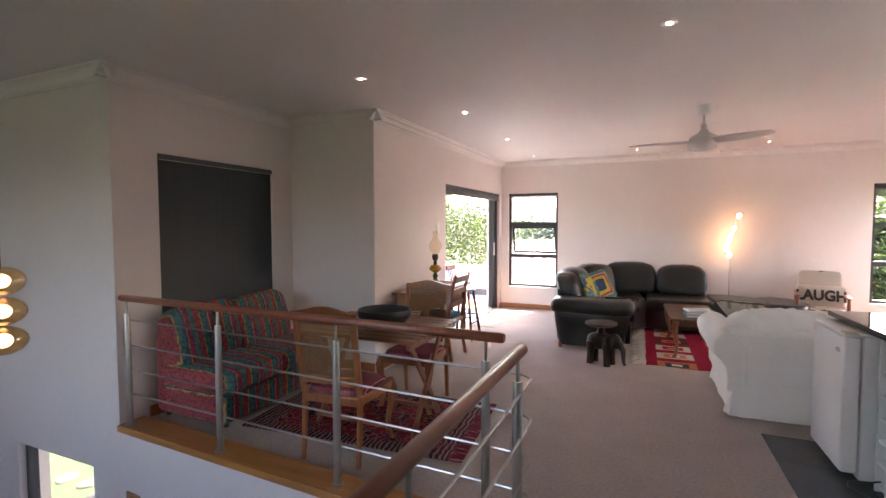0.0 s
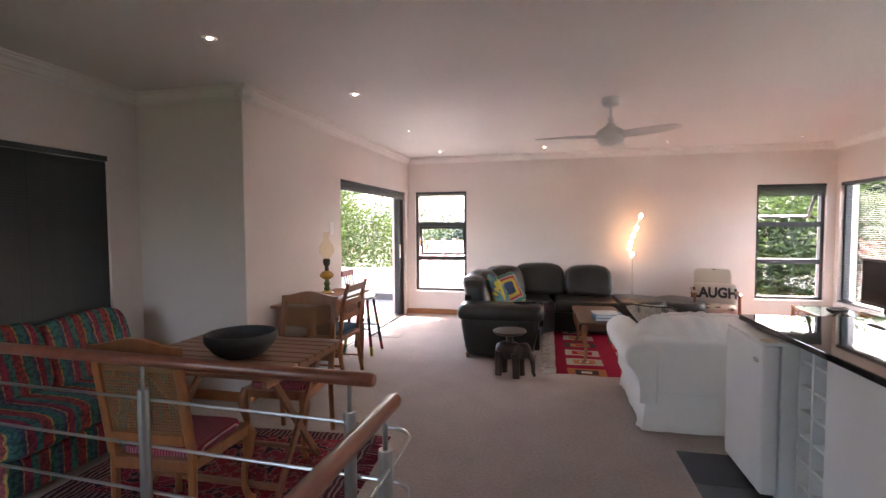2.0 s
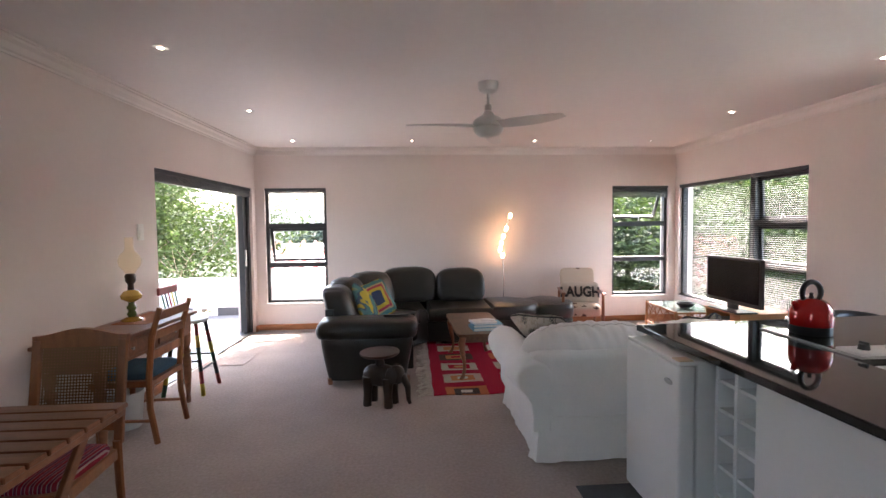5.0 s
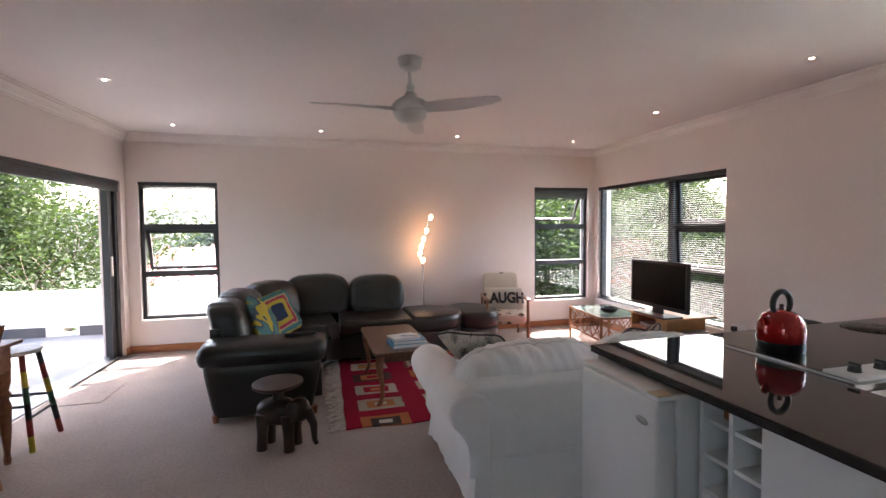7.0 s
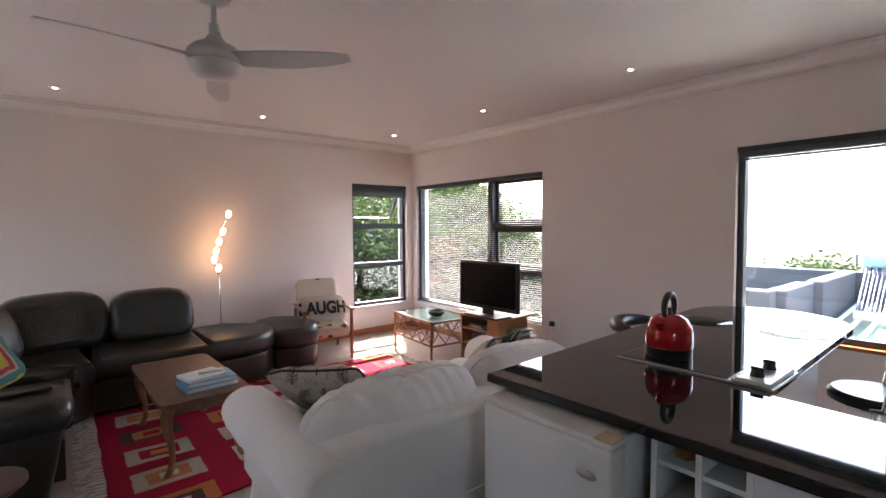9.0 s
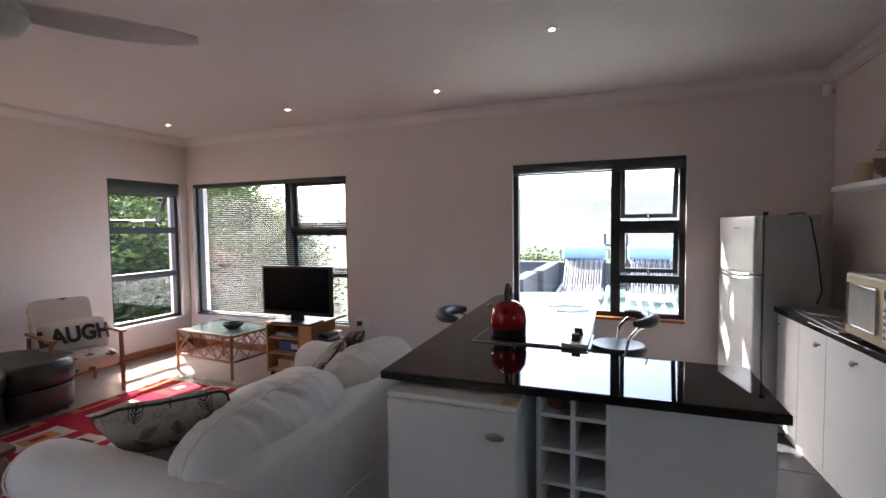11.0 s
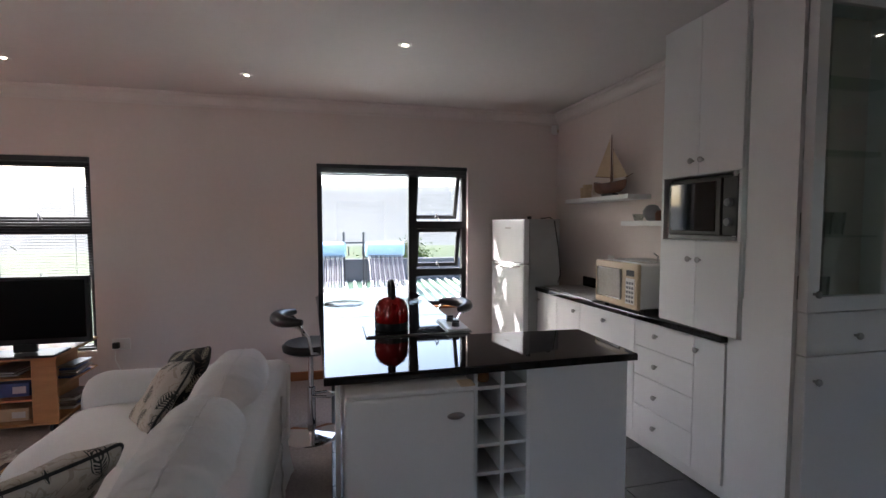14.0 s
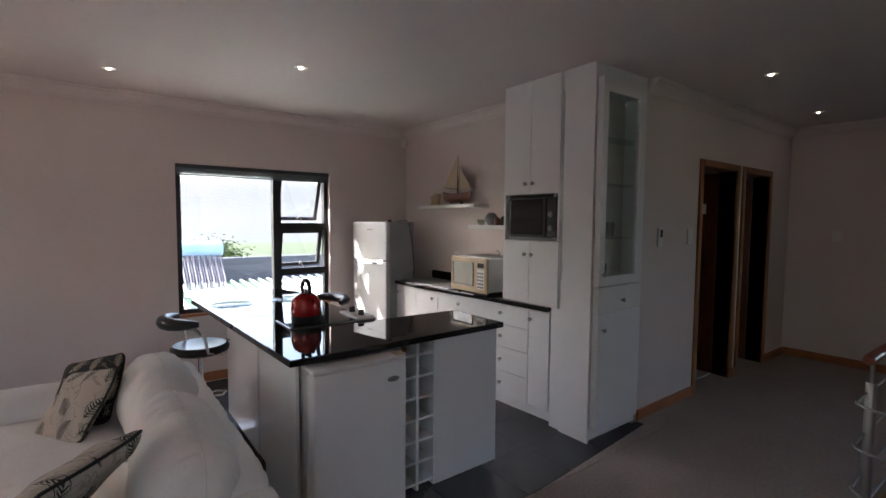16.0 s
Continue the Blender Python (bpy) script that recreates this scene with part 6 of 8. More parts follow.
for x in (1.36, 2.10):
    bm = B()

    def dome(p):
        return p + Vector((0, 0, 0.008 * noise.noise(p * 9) + 0.005 * noise.noise(p * 24)))
    blob(bm, 0.375, 0.36, 0.10, 0.55, 0.3, pose(x, 5.58, 0.44), 48, 20, dome)
    part("seat_cushion", bm, M_SOFAW, ws, smooth=True)


def stuffed(w, ty, tz, seed, nx=110, nt=44):
    """A long feather cushion along x, gathered into a piped seam on top. Returns its mesh and the seam's points."""
    bm = B()
    rows, ridge = [], []
    for i in range(nx + 1):
        q = -math.cos(math.pi * i / nx)
        k = max(0.02, 1 - abs(q) ** 3.4) ** 0.40
        row = []
        for j in range(nt):
            a = 2 * math.pi * j / nt
            c, v = math.cos(a), math.sin(a)
            x = q * w / 2
            crease = 0.009 * noise.noise(Vector((x * 24 + 1.5 * c, c * 0.9, seed))) + 0.005 * noise.noise(Vector((x * 60, c * 2.0, seed + 4)))
            fold = 0.020 * noise.noise(Vector((x * 6, c * 1.6, v * 1.6 + seed)))
            r = 1 + (crease * (0.35 + abs(v) ** 2) + fold) / tz
            if v > 0.995:
                r -= 0.03
            row.append(bm.verts.new((x + 0.012 * noise.noise(Vector((x * 5, c, v))), ty * k * r * math.copysign(abs(c) ** 0.85, c), tz * k ** 0.8 * r * math.copysign(abs(v) ** 0.9, v))))
        rows.append(row)
        ridge.append(row[nt // 4].co.copy() + Vector((0, 0, 0.003)))
    for A, C in zip(rows, rows[1:]):
        for j in range(nt):
            bm.faces.new((A[j], A[(j + 1) % nt], C[(j + 1) % nt], C[j]))
    bm.faces.new(rows[0])
    bm.faces.new(rows[-1][::-1])
    return bm, ridge


for x, w, tz, tilt in ((1.31, 0.86, 0.205, -1), (2.11, 0.80, 0.20, 2)):
    bm, ridge = stuffed(w, 0.165, tz, x * 7)
    at = pose(x, 5.115, 0.612, 7, tilt, 0)
    bc = part("back_cushion", bm, M_SOFAW, ws, smooth=True, at=at)
    bm = B()
    tube(bm, ridge[4:-4], 0.0045, 6)
    part("piped_seam", bm, M_SOFAW, bc, smooth=True)
for x in (0.98, 2.49):
    for y in (5.05, 5.85):
        bm = B()
        rod(bm, (x, y, 0), (x, y, 0.135), 0.025, seg=8)
        part("foot", bm, M_WOOD, ws)
pillow("leaf_cushion", pose(1.295, 5.613, 0.527, 50, -4.5, -47), 0.45, 0.13, M_LEAF, "cream cushion with a black leaf print and black piping", M_PIPING)
pillow("leaf_cushion", pose(2.055, 5.525, 0.51, -40, -12, -146), 0.35, 0.11, M_LEAF, "cream cushion with a black leaf print leaning on a dark one", M_PIPING)
pillow("leaf_cushion", pose(2.18, 5.45, 0.52, -36, -14, -132), 0.35, 0.10, M_LEAFDARK, "black cushion with a cream leaf print behind another", M_PIPING)

# ---- rug and coffee table ----
rug = thing("kilim_rug", pose(1.67, 7.02, 0), "crimson woven rug with nested oblongs and cream fringes", "rug")
bm = B()
nx, ny = 40, 28
g = [[bm.verts.new((-1.34 + 2.68 * i / nx + 0.008 * math.sin(j * 0.9), -0.93 + 1.86 * j / ny + 0.008 * math.sin(i * 0.7), 0.010 + 0.0025 * math.sin(i * 0.8 + j * 0.5))) for j in range(ny + 1)] for i in range(nx + 1)]
for i in range(nx):
    for j in range(ny):
        bm.faces.new((g[i][j], g[i + 1][j], g[i + 1][j + 1], g[i][j + 1]))
r = bmesh.ops.extrude_face_region(bm, geom=bm.faces[:])
for e in r["geom"]:
    if isinstance(e, bmesh.types.BMVert):
        e.co.z -= 0.008
part("weave", bm, M_KILIM, rug)
for s in (-1, 1):
    bm = B()
    for i in range(44):
        y = -0.92 + 1.84 * i / 43
        x = s * 1.34
        tube(bm, [(x, y, 0.010), (x + s * 0.045, y + random.uniform(-0.012, 0.012), 0.014), (x + s * 0.085, y + random.uniform(-0.03, 0.03), 0.006), (x + s * random.uniform(0.11, 0.15), y + random.uniform(-0.04, 0.04), 0.006)], [0.006, 0.007, 0.006, 0.010], 5)
    tagged(part("fringe", bm, M_FRINGE, rug, "cream knotted fringe"), kind="stuff")

tab = thing("coffee_table", pose(0.815, 6.97, 0.0, 0, 0, 2), "brown wooden coffee table with a scalloped top and curved legs", "table")
pts = []
for k in range(64):
    s = k / 64
    q = s * 4
    i, fr_ = int(q), q - int(q)
    cor = [(-0.245, -0.53), (0.245, -0.53), (0.245, 0.53), (-0.245, 0.53), (-0.245, -0.53)]
    a, b2 = Vector(cor[i]), Vector(cor[i + 1])
    p = a.lerp(b2, fr_)
    n = Vector((b2.y - a.y, a.x - b2.x)).normalized()
    pts.append(tuple(p + n * 0.014 * abs(math.sin(fr_ * math.pi * (3 if i % 2 == 0 else 6)))))
bm = B()
prism(bm, pts, 0.425, 0.452, 0.006)
part("tabletop", bm, M_TABLEWOOD, tab)
for a, b2 in (((-0.20, -0.46), (0.20, -0.46)), ((0.20, -0.46), (0.20, 0.46)), ((0.20, 0.46), (-0.20, 0.46)), ((-0.20, 0.46), (-0.20, -0.46))):
    bm = B()
    x0, x1, y0, y1 = min(a[0], b2[0]) - 0.009, max(a[0], b2[0]) + 0.009, min(a[1], b2[1]) - 0.009, max(a[1], b2[1]) + 0.009
    rbox(bm, x0, x1, y0, y1, 0.355, 0.425, 0.004, 1)
    part("apron", bm, M_TABLEWOOD, tab)


def cabriole(bm, x, y, h, sx, sy, r=0.024):
    """A curved leg: knee out, ankle in, foot out."""
    prof = [(0.0, 1.0, 1.3), (0.018, 0.85, 1.5), (0.012, 0.65, 1.1), (-0.005, 0.4, 0.75), (-0.006, 0.2, 0.65), (0.008, 0.07, 0.75), (0.022, 0.02, 0.95), (0.024, 0.0, 0.8)]
    tube(bm, [(x + sx * o, y + sy * o, h * z) for o, z, k in prof], [r * k for o, z, k in prof], 10)


for x in (-0.19, 0.19):
    for y in (-0.45, 0.45):
        bm = B()
        cabriole(bm, x, y, 0.42, math.copysign(1.2, x), math.copysign(1.2, y))
        part("leg", bm, M_WOOD, tab, smooth=True)
z = 0.453
for w, d, h, m, lab, dx, rz in ((0.30, 0.23, 0.03, M_BLUEBOOK, "blue hardback book on the coffee table", 0.0, 6), (0.29, 0.22, 0.028, M_BLUEBOOK, "blue hardback book on the stack", 0.005, 2), (0.23, 0.19, 0.02, M_PAGES, "white magazine on the book stack", -0.03, 14), (0.14, 0.06, 0.012, M_PAGES, "folded white leaflet on the stack", 0.02, -10)):
    bk = thing("book", pose(0.88 + dx, 6.66, z, 0, 0, rz), lab, "book", "stack of books")
    bm = B()
    rbox(bm, -w / 2, w / 2, -d / 2, d / 2, 0, 0.003, 0.001, 1)
    rbox(bm, -w / 2, w / 2, -d / 2, d / 2, h - 0.003, h, 0.001, 1)
    rbox(bm, -w / 2, -w / 2 + 0.004, -d / 2, d / 2, 0.003, h - 0.003, 0.001, 1)
    part("cover", bm, m, bk)
    bm = B()
    box(bm, -w / 2 + 0.004, w / 2 - 0.004, -d / 2 + 0.004, d / 2 - 0.004, 0.003, h - 0.003)
    part("page_block", bm, M_PAGES, bk)
    z += h + 0.0005

# ---- elephant stool (carved) ----
es = thing("elephant_stool", pose(-0.115, 5.965, 0, 0, 0, -22) @ Matrix.Diagonal((1, 1, 1.04, 1)), "dark carved elephant stool with an oval seat", "stool")
bm = B()
blob(bm, 0.15, 0.085, 0.085, 0.8, 0.9, pose(0, 0, 0.235), 24, 14)
blob(bm, 0.07, 0.06, 0.075, 0.9, 0.9, pose(0.15, 0, 0.25), 18, 12)
for x in (-0.085, 0.09):
    for y in (-0.05, 0.05):
        tube(bm, [(x, y, 0.23), (x * 1.05, y * 1.15, 0.10), (x * 1.1, y * 1.2, 0.0)], [0.05, 0.034, 0.036], 12)
tube(bm, [(0.20, 0, 0.25), (0.245, 0, 0.16), (0.25, 0, 0.06), (0.265, 0, 0.03)], [0.034, 0.026, 0.018, 0.014], 10)
for y in (-1, 1):
    blob(bm, 0.05, 0.012, 0.065, 0.9, 0.9, pose(0.13, y * 0.072, 0.255, y * 10), 16, 10)
rod(bm, (0, 0, 0.29), (0, 0, 0.40), 0.04, 0.032, 12)
part("carved_body", bm, M_EBONY, es, smooth=True)
bm = B()
lathe(bm, [(0, 0.395), (0.13, 0.398), (0.145, 0.41), (0.145, 0.425), (0.10, 0.43), (0, 0.428)], 30, Matrix.Diagonal((1.1, 1.2, 1, 1)))
part("seat", bm, M_STOOLTOP, es, smooth=True)

# ---- floor lamp ----
fl = thing("floor_lamp", pose(1.47, 8.75, 0), "slender chrome floor lamp with a curve of six lit bulbs", "lamp")
bm = B()
lathe(bm, [(0, 0.0), (0.13, 0.0), (0.13, 0.012), (0.02, 0.025), (0, 0.025)], 28)
part("base", bm, M_CHROME, fl, smooth=True)
bm = B()
tube(bm, [(0, 0, 0.02), (0.0, 0, 0.55), (-0.005, 0, 1.0), (-0.02, 0.0, 1.2), (0.02, 0, 1.42), (0.10, 0, 1.60)], 0.006, 8)
part("stem", bm, M_CHROME, fl, smooth=True)
bulbs = ((0.104, 1.605), (0.045, 1.424), (0.003, 1.312), (-0.028, 1.216), (-0.046, 1.126), (-0.008, 1.035))
for x, z in bulbs:
    bm = B()
    lathe(bm, [(0.0, -0.042), (0.012, -0.04), (0.02, -0.028), (0.028, 0.0), (0.026, 0.022), (0.016, 0.036), (0.0, 0.04)], 16, pose(x, -0.012, z, 0, 14, 0))
    part("bulb", bm, M_LAMPBULB, fl, "frosted warm glowing bulb", smooth=True)
    bm = B()
    rod(bm, (x - 0.008, -0.006, z - 0.06), (x - 0.006, -0.01, z - 0.035), 0.010, seg=8)
    part("bulb_holder", bm, M_CHROME, fl)

# ---- armchair with the lettered cushion ----
ac = thing("wooden_armchair", pose(2.47, 8.40, 0, 0, 0, -12), "cream print armchair with a dark wooden frame", "armchair")
for x in (-0.255, 0.255):
    bm = B()
    tube(bm, [(x, -0.30, 0), (x, -0.30, 0.25), (x, -0.29, 0.55)], [0.018, 0.022, 0.018], 8)
    part("leg", bm, M_WOOD, ac, smooth=True)
    bm = B()
    tube(bm, [(x, 0.34, 0), (x, 0.27, 0.25), (x, 0.26, 0.52)], [0.016, 0.02, 0.016], 8)
    part("leg", bm, M_WOOD, ac, smooth=True)
    bm = B()
    rbox(bm, x - 0.028, x + 0.028, -0.35, 0.28, 0.545, 0.57, 0.01, 2)
    part("armrest", bm, M_WOOD, ac)
    bm = B()
    rbox(bm, x - 0.012, x + 0.012, -0.28, 0.26, 0.22, 0.27, 0.004, 1)
    part("side_rail", bm, M_WOOD, ac)
bm = B()
blob(bm, 0.245, 0.30, 0.075, 0.4, 0.25, pose(0, -0.02, 0.33, 4), 32, 12)
part("seat_cushion", bm, M_BIRD, ac, smooth=True)
bm = B()
blob(bm, 0.235, 0.055, 0.27, 0.22, 0.2, pose(0, 0.27, 0.575, -18), 40, 18)
part("back_cushion", bm, M_BIRD, ac, smooth=True)
pl = pillow("lettered_cushion", pose(2.46, 8.36, 0.385, -20, 0, -12), 0.33, 0.13, mat("natural_linen", (0.52, 0.45, 0.37), 0.9, var=0.06, scale=12, bump=0.2, bscale=150), "linen cushion printed with the word LAUGH")
for o in pl.children:
    o.matrix_basis = Matrix.Diagonal((1.55, 1, 0.9, 1))
cu = bpy.data.curves.new("letters", "FONT")
cu.body, cu.size, cu.align_x, cu.extrude, cu.offset = "LAUGH", 0.19, "CENTER", 0.002, 0.008
tmp = bpy.data.objects.new("letters", cu)
me = bpy.data.meshes.new_from_object(tmp)
bpy.data.objects.remove(tmp)
bm = B()
bm.from_mesh(me)
bmesh.ops.subdivide_edges(bm, edges=[e for e in bm.edges if e.calc_length() > 0.04], cuts=3)
for v in bm.verts:
    x, zz = v.co.x * 0.84, v.co.y + 0.085
    bulge = 0.066 * max(0.0, 1 - (abs(x) / 0.27) ** 3) ** 0.6 * max(0.0, 1 - (abs(zz - 0.153) / 0.155) ** 3) ** 0.5
    v.co = Vector((x, -bulge - 0.006 - v.co.z, zz))
part("letters", bm, M_PIPING, pl, "dark stencilled letters")

# ---- wicker table, television ----
wt = thing("wicker_table", pose(3.52, 7.70, 0, 0, 0, -6), "rattan coffee table with a glass top and crossed canes", "table")
WX0, WY0, WH = 0.27, 0.42, 0.44
bm = B()
rbox(bm, -WX0 + 0.01, WX0 - 0.01, -WY0 + 0.01, WY0 - 0.01, WH - 0.004, WH + 0.004, 0.002, 1)
part("glass_top", bm, M_GREENGLASS, wt)
bm = B()
box(bm, -WX0 + 0.02, WX0 - 0.02, -WY0 + 0.02, WY0 - 0.02, WH - 0.03, WH - 0.012)
part("under_shelf", bm, M_PAGES, wt)
for z in (WH - 0.02, 0.17):
    bm = B()
    tube(bm, [(-WX0, -WY0, z), (WX0, -WY0, z), (WX0, WY0, z), (-WX0, WY0, z)], 0.012, 8, True)
    part("rail", bm, M_RATTAN, wt)
for x in (-WX0, WX0):
    for y in (-WY0, WY0):
        bm = B()
        rod(bm, (x, y, 0), (x, y, WH), 0.015, seg=10)
        part("leg", bm, M_RATTAN, wt, smooth=True)
for sx in (-1, 1):
    for k in range(4):
        y0 = -WY0 + k * WY0 / 2
        for a, b2 in ((y0, y0 + WY0 / 2), (y0 + WY0 / 2, y0)):
            bm = B()
            ym = (a + b2) / 2
            tube(bm, [(sx * WX0, a, 0.18), (sx * WX0 + 0.006, ym, 0.30), (sx * WX0, b2, 0.41)], 0.006, 6)
            part("cane", bm, M_RATTAN, wt)
            bm = B()
            tube(bm, [(sx * WX0, a, 0.30), (sx * WX0 - 0.006, ym, 0.24), (sx * WX0, b2, 0.18)], 0.005, 6)
            part("cane", bm, M_RATTAN, wt)
for sy in (-1, 1):
    for k in range(3):
        x0 = -WX0 + k * WX0 * 2 / 3
        for a, b2 in ((x0, x0 + WX0 * 2 / 3), (x0 + WX0 * 2 / 3, x0)):
            bm = B()
            tube(bm, [(a, sy * WY0, 0.18), ((a + b2) / 2, sy * WY0 + 0.006, 0.30), (b2, sy * WY0, 0.41)], 0.006, 6)
            part("cane", bm, M_RATTAN, wt)
bw = thing("wooden_bowl", pose(3.47, 7.55, WH + 0.005), "small dark bowl on the wicker table", "bowl")
bm = B()
lathe(bm, [(0, 0), (0.06, 0), (0.095, 0.03), (0.10, 0.055), (0.088, 0.055), (0.08, 0.035), (0.05, 0.015), (0, 0.012)], 24)
part("vessel", bm, M_BOWL, bw, smooth=True)

tvs = thing("tv_stand", pose(3.72, 6.72, 0), "pine-veneer television stand on castors with open shelves", "tv stand")
X0, X1, Y0, Y1 = -0.32, 0.28, -0.21, 0.36
bm = B()
rbox(bm, X0, X1, Y0, Y1, 0.53, 0.552, 0.004, 1)
part("top", bm, M_PINE, tvs)
bm = B()
rbox(bm, X0 + 0.01, X1, Y0 + 0.01, Y1 - 0.01, 0.06, 0.08, 0.003, 1)
part("bottom_shelf", bm, M_PINE, tvs)
for z in (0.235, 0.39):
    bm = B()
    rbox(bm, X0 + 0.02, X1, -0.045, Y1 - 0.031, z, z + 0.015, 0.002, 1)
    part("shelf", bm, M_PINE, tvs)
bm = B()
rbox(bm, X0 + 0.032, X1, Y0 + 0.01, -0.061, 0.30, 0.315, 0.002, 1)
part("shelf", bm, M_PINE, tvs)
for x0, x1, y0, y1 in ((X0 + 0.01, X1, Y1 - 0.03, Y1 - 0.012), (X0 + 0.032, X1, -0.06, -0.046), (X0 + 0.01, X0 + 0.03, Y0 + 0.012, -0.046)):
    bm = B()
    rbox(bm, x0, x1, y0, y1, 0.08, 0.53, 0.002, 1)
    part("upright", bm, M_PINE, tvs)
bm = B()
box(bm, X1 - 0.012, X1 - 0.004, -0.045, Y1 - 0.03, 0.08, 0.53)
part("back_panel", bm, M_PINE, tvs)
for x in (X0 + 0.05, X1 - 0.05):
    for y in (Y0 + 0.06, Y1 - 0.06):
        bm = B()
        rod(bm, (x, y - 0.012, 0.028), (x, y + 0.012, 0.028), 0.028, seg=12)
        rod(bm, (x, y, 0.03), (x, y, 0.06), 0.01, seg=6)
        part("castor", bm, M_BLACK, tvs)


def carton(x, y, z, w, d, h, m, label, name="carton"):
    th = thing(name, pose(x, y, z, 0, 0, random.uniform(-6, 6)), label, "box")
    bm = B()
    rbox(bm, -w / 2, w / 2, -d / 2, d / 2, 0, h, 0.004, 1)
    part("box_body", bm, m, th)
    bm = B()
    rbox(bm, -w / 2 - 0.002, -w / 2 + 0.004, -d * 0.42, -d * 0.1, h * 0.25, h * 0.75, 0.001, 1)
    part("printed_label", bm, M_PAGES, th)


carton(3.62, 6.86, 0.251, 0.26, 0.25, 0.10, M_NAVY, "blue and red game box on the stand's shelf")
carton(3.60, 6.86, 0.081, 0.24, 0.26, 0.09, M_BEIGE, "open cardboard carton on the bottom shelf")
for i in range(5):
    mg = thing("magazine", pose(3.60, 6.88 + random.uniform(-0.02, 0.02), 0.406 + i * 0.008, 0, 0, random.uniform(-12, 12)), "magazine lying on the shelf of the stand", "magazine", "magazines on the stand")
    bm = B()
    rbox(bm, -0.14, 0.14, -0.10, 0.10, 0, 0.007, 0.001, 1)
    part("magazine_body", bm, M_PAGES if i % 2 else M_MAG, mg)
for i in range(12):
    mg = thing("magazine", pose(3.77 + 0.02 * (i % 3), 6.585 + random.uniform(-0.005, 0.005), (0.081 if i < 6 else 0.316) + (i % 6) * 0.014, 0, 0, random.uniform(-8, 8)), "stacked magazine in the side of the stand", "magazine", "magazines on the stand")
    bm = B()
    rbox(bm, -0.12, 0.12, -0.055, 0.055, 0, 0.013, 0.001, 1)
    part("magazine_body", bm, (M_PAGES, M_MAG, M_NAVY, M_MAG)[i % 4], mg)
tv = thing("television", pose(3.47, 6.735, 0.552, 0, 0, 0), "black flat-screen television on its foot", "television")
bm = B()
rbox(bm, -0.005, 0.035, -0.41, 0.41, 0.075, 0.555, 0.008, 2)
part("case", bm, M_BLACK, tv)
bm = B()
rbox(bm, -0.008, -0.004, -0.385, 0.385, 0.115, 0.53, 0.001, 1)
part("screen", bm, M_SCREEN, tv)
bm = B()
rbox(bm, 0.0, 0.03, -0.07, 0.07, 0.02, 0.09, 0.004, 1)
part("neck", bm, M_BLACK, tv)
bm = B()
rbox(bm, -0.11, 0.12, -0.23, 0.23, 0.0, 0.018, 0.008, 2)
part("foot", bm, M_BLACK, tv)
dc = thing("cd_rack", pose(3.90, 6.57, 0.552), "small wire disc rack on the stand", "rack")
for i in range(6):
    bm = B()
    tube(bm, [(-0.05 + i * 0.02, -0.03, 0.0), (-0.05 + i * 0.02, -0.03, 0.13), (-0.05 + i * 0.02, 0.03, 0.13), (-0.05 + i * 0.02, 0.03, 0.0)], 0.002, 5)
    part("wire", bm, M_CHROME, dc)

# ---- niche: settee, rug, folding table, chairs ----
ps = thing("patterned_settee", pose(-2.80, 3.80, 0), "armless settee in dark striped woven cloth", "settee")
def settee_fn(p):
    return Vector((p.x, p.y, p.z + 0.008 * math.sin(p.y * 9)))
bm = B()
rbox(bm, -0.36, 0.33, -0.60, 0.62, 0.03, 0.24, 0.03, 3)
part("base", bm, M_AZTEC, ps, smooth=True)
for y in (-0.30, 0.31):
    bm = B()
    blob(bm, 0.37, 0.31, 0.10, 0.4, 0.25, pose(0.0, y, 0.33), 32, 14, settee_fn)
    part("seat_cushion", bm, M_AZTEC, ps, smooth=True)
    bm = B()
    blob(bm, 0.11, 0.315, 0.25, 0.45, 0.3, pose(-0.24, y, 0.60, 0, -16, 0), 32, 16, settee_fn)
    part("back_cushion", bm, M_AZTEC, ps, smooth=True)
bm = B()
rbox(bm, -0.40, -0.28, -0.60, 0.62, 0.03, 0.66, 0.04, 3)
part("back", bm, M_AZTEC, ps, smooth=True)
for x in (-0.32, 0.28):
    for y in (-0.55, 0.56):
        bm = B()
        rod(bm, (x, y, 0.0), (x, y, 0.035), 0.02, seg=8)
        part("foot", bm, M_BLACK, ps)

pr = thing("persian_rug", pose(-1.62, 3.86, 0, 0, 0, 4), "dark red patterned pile rug with a red fringe under the table", "rug")
bm = B()
rbox(bm, -0.84, 0.76, -0.50, 0.50, 0.0, 0.011, 0.003, 1)
part("rug_body", bm, M_PERSIAN, pr)
bm = B()
for i in range(40):
    y = -0.49 + 0.98 * i / 39
    tube(bm, [(0.755, y, 0.008), (0.80, y + random.uniform(-0.01, 0.01), 0.007), (0.85, y + random.uniform(-0.02, 0.02), 0.006)], [0.005, 0.006, 0.007], 5)
tagged(part("fringe", bm, mat("red_fringe", (0.22, 0.02, 0.04), 0.95, var=0.2, scale=20), pr), kind="stuff")

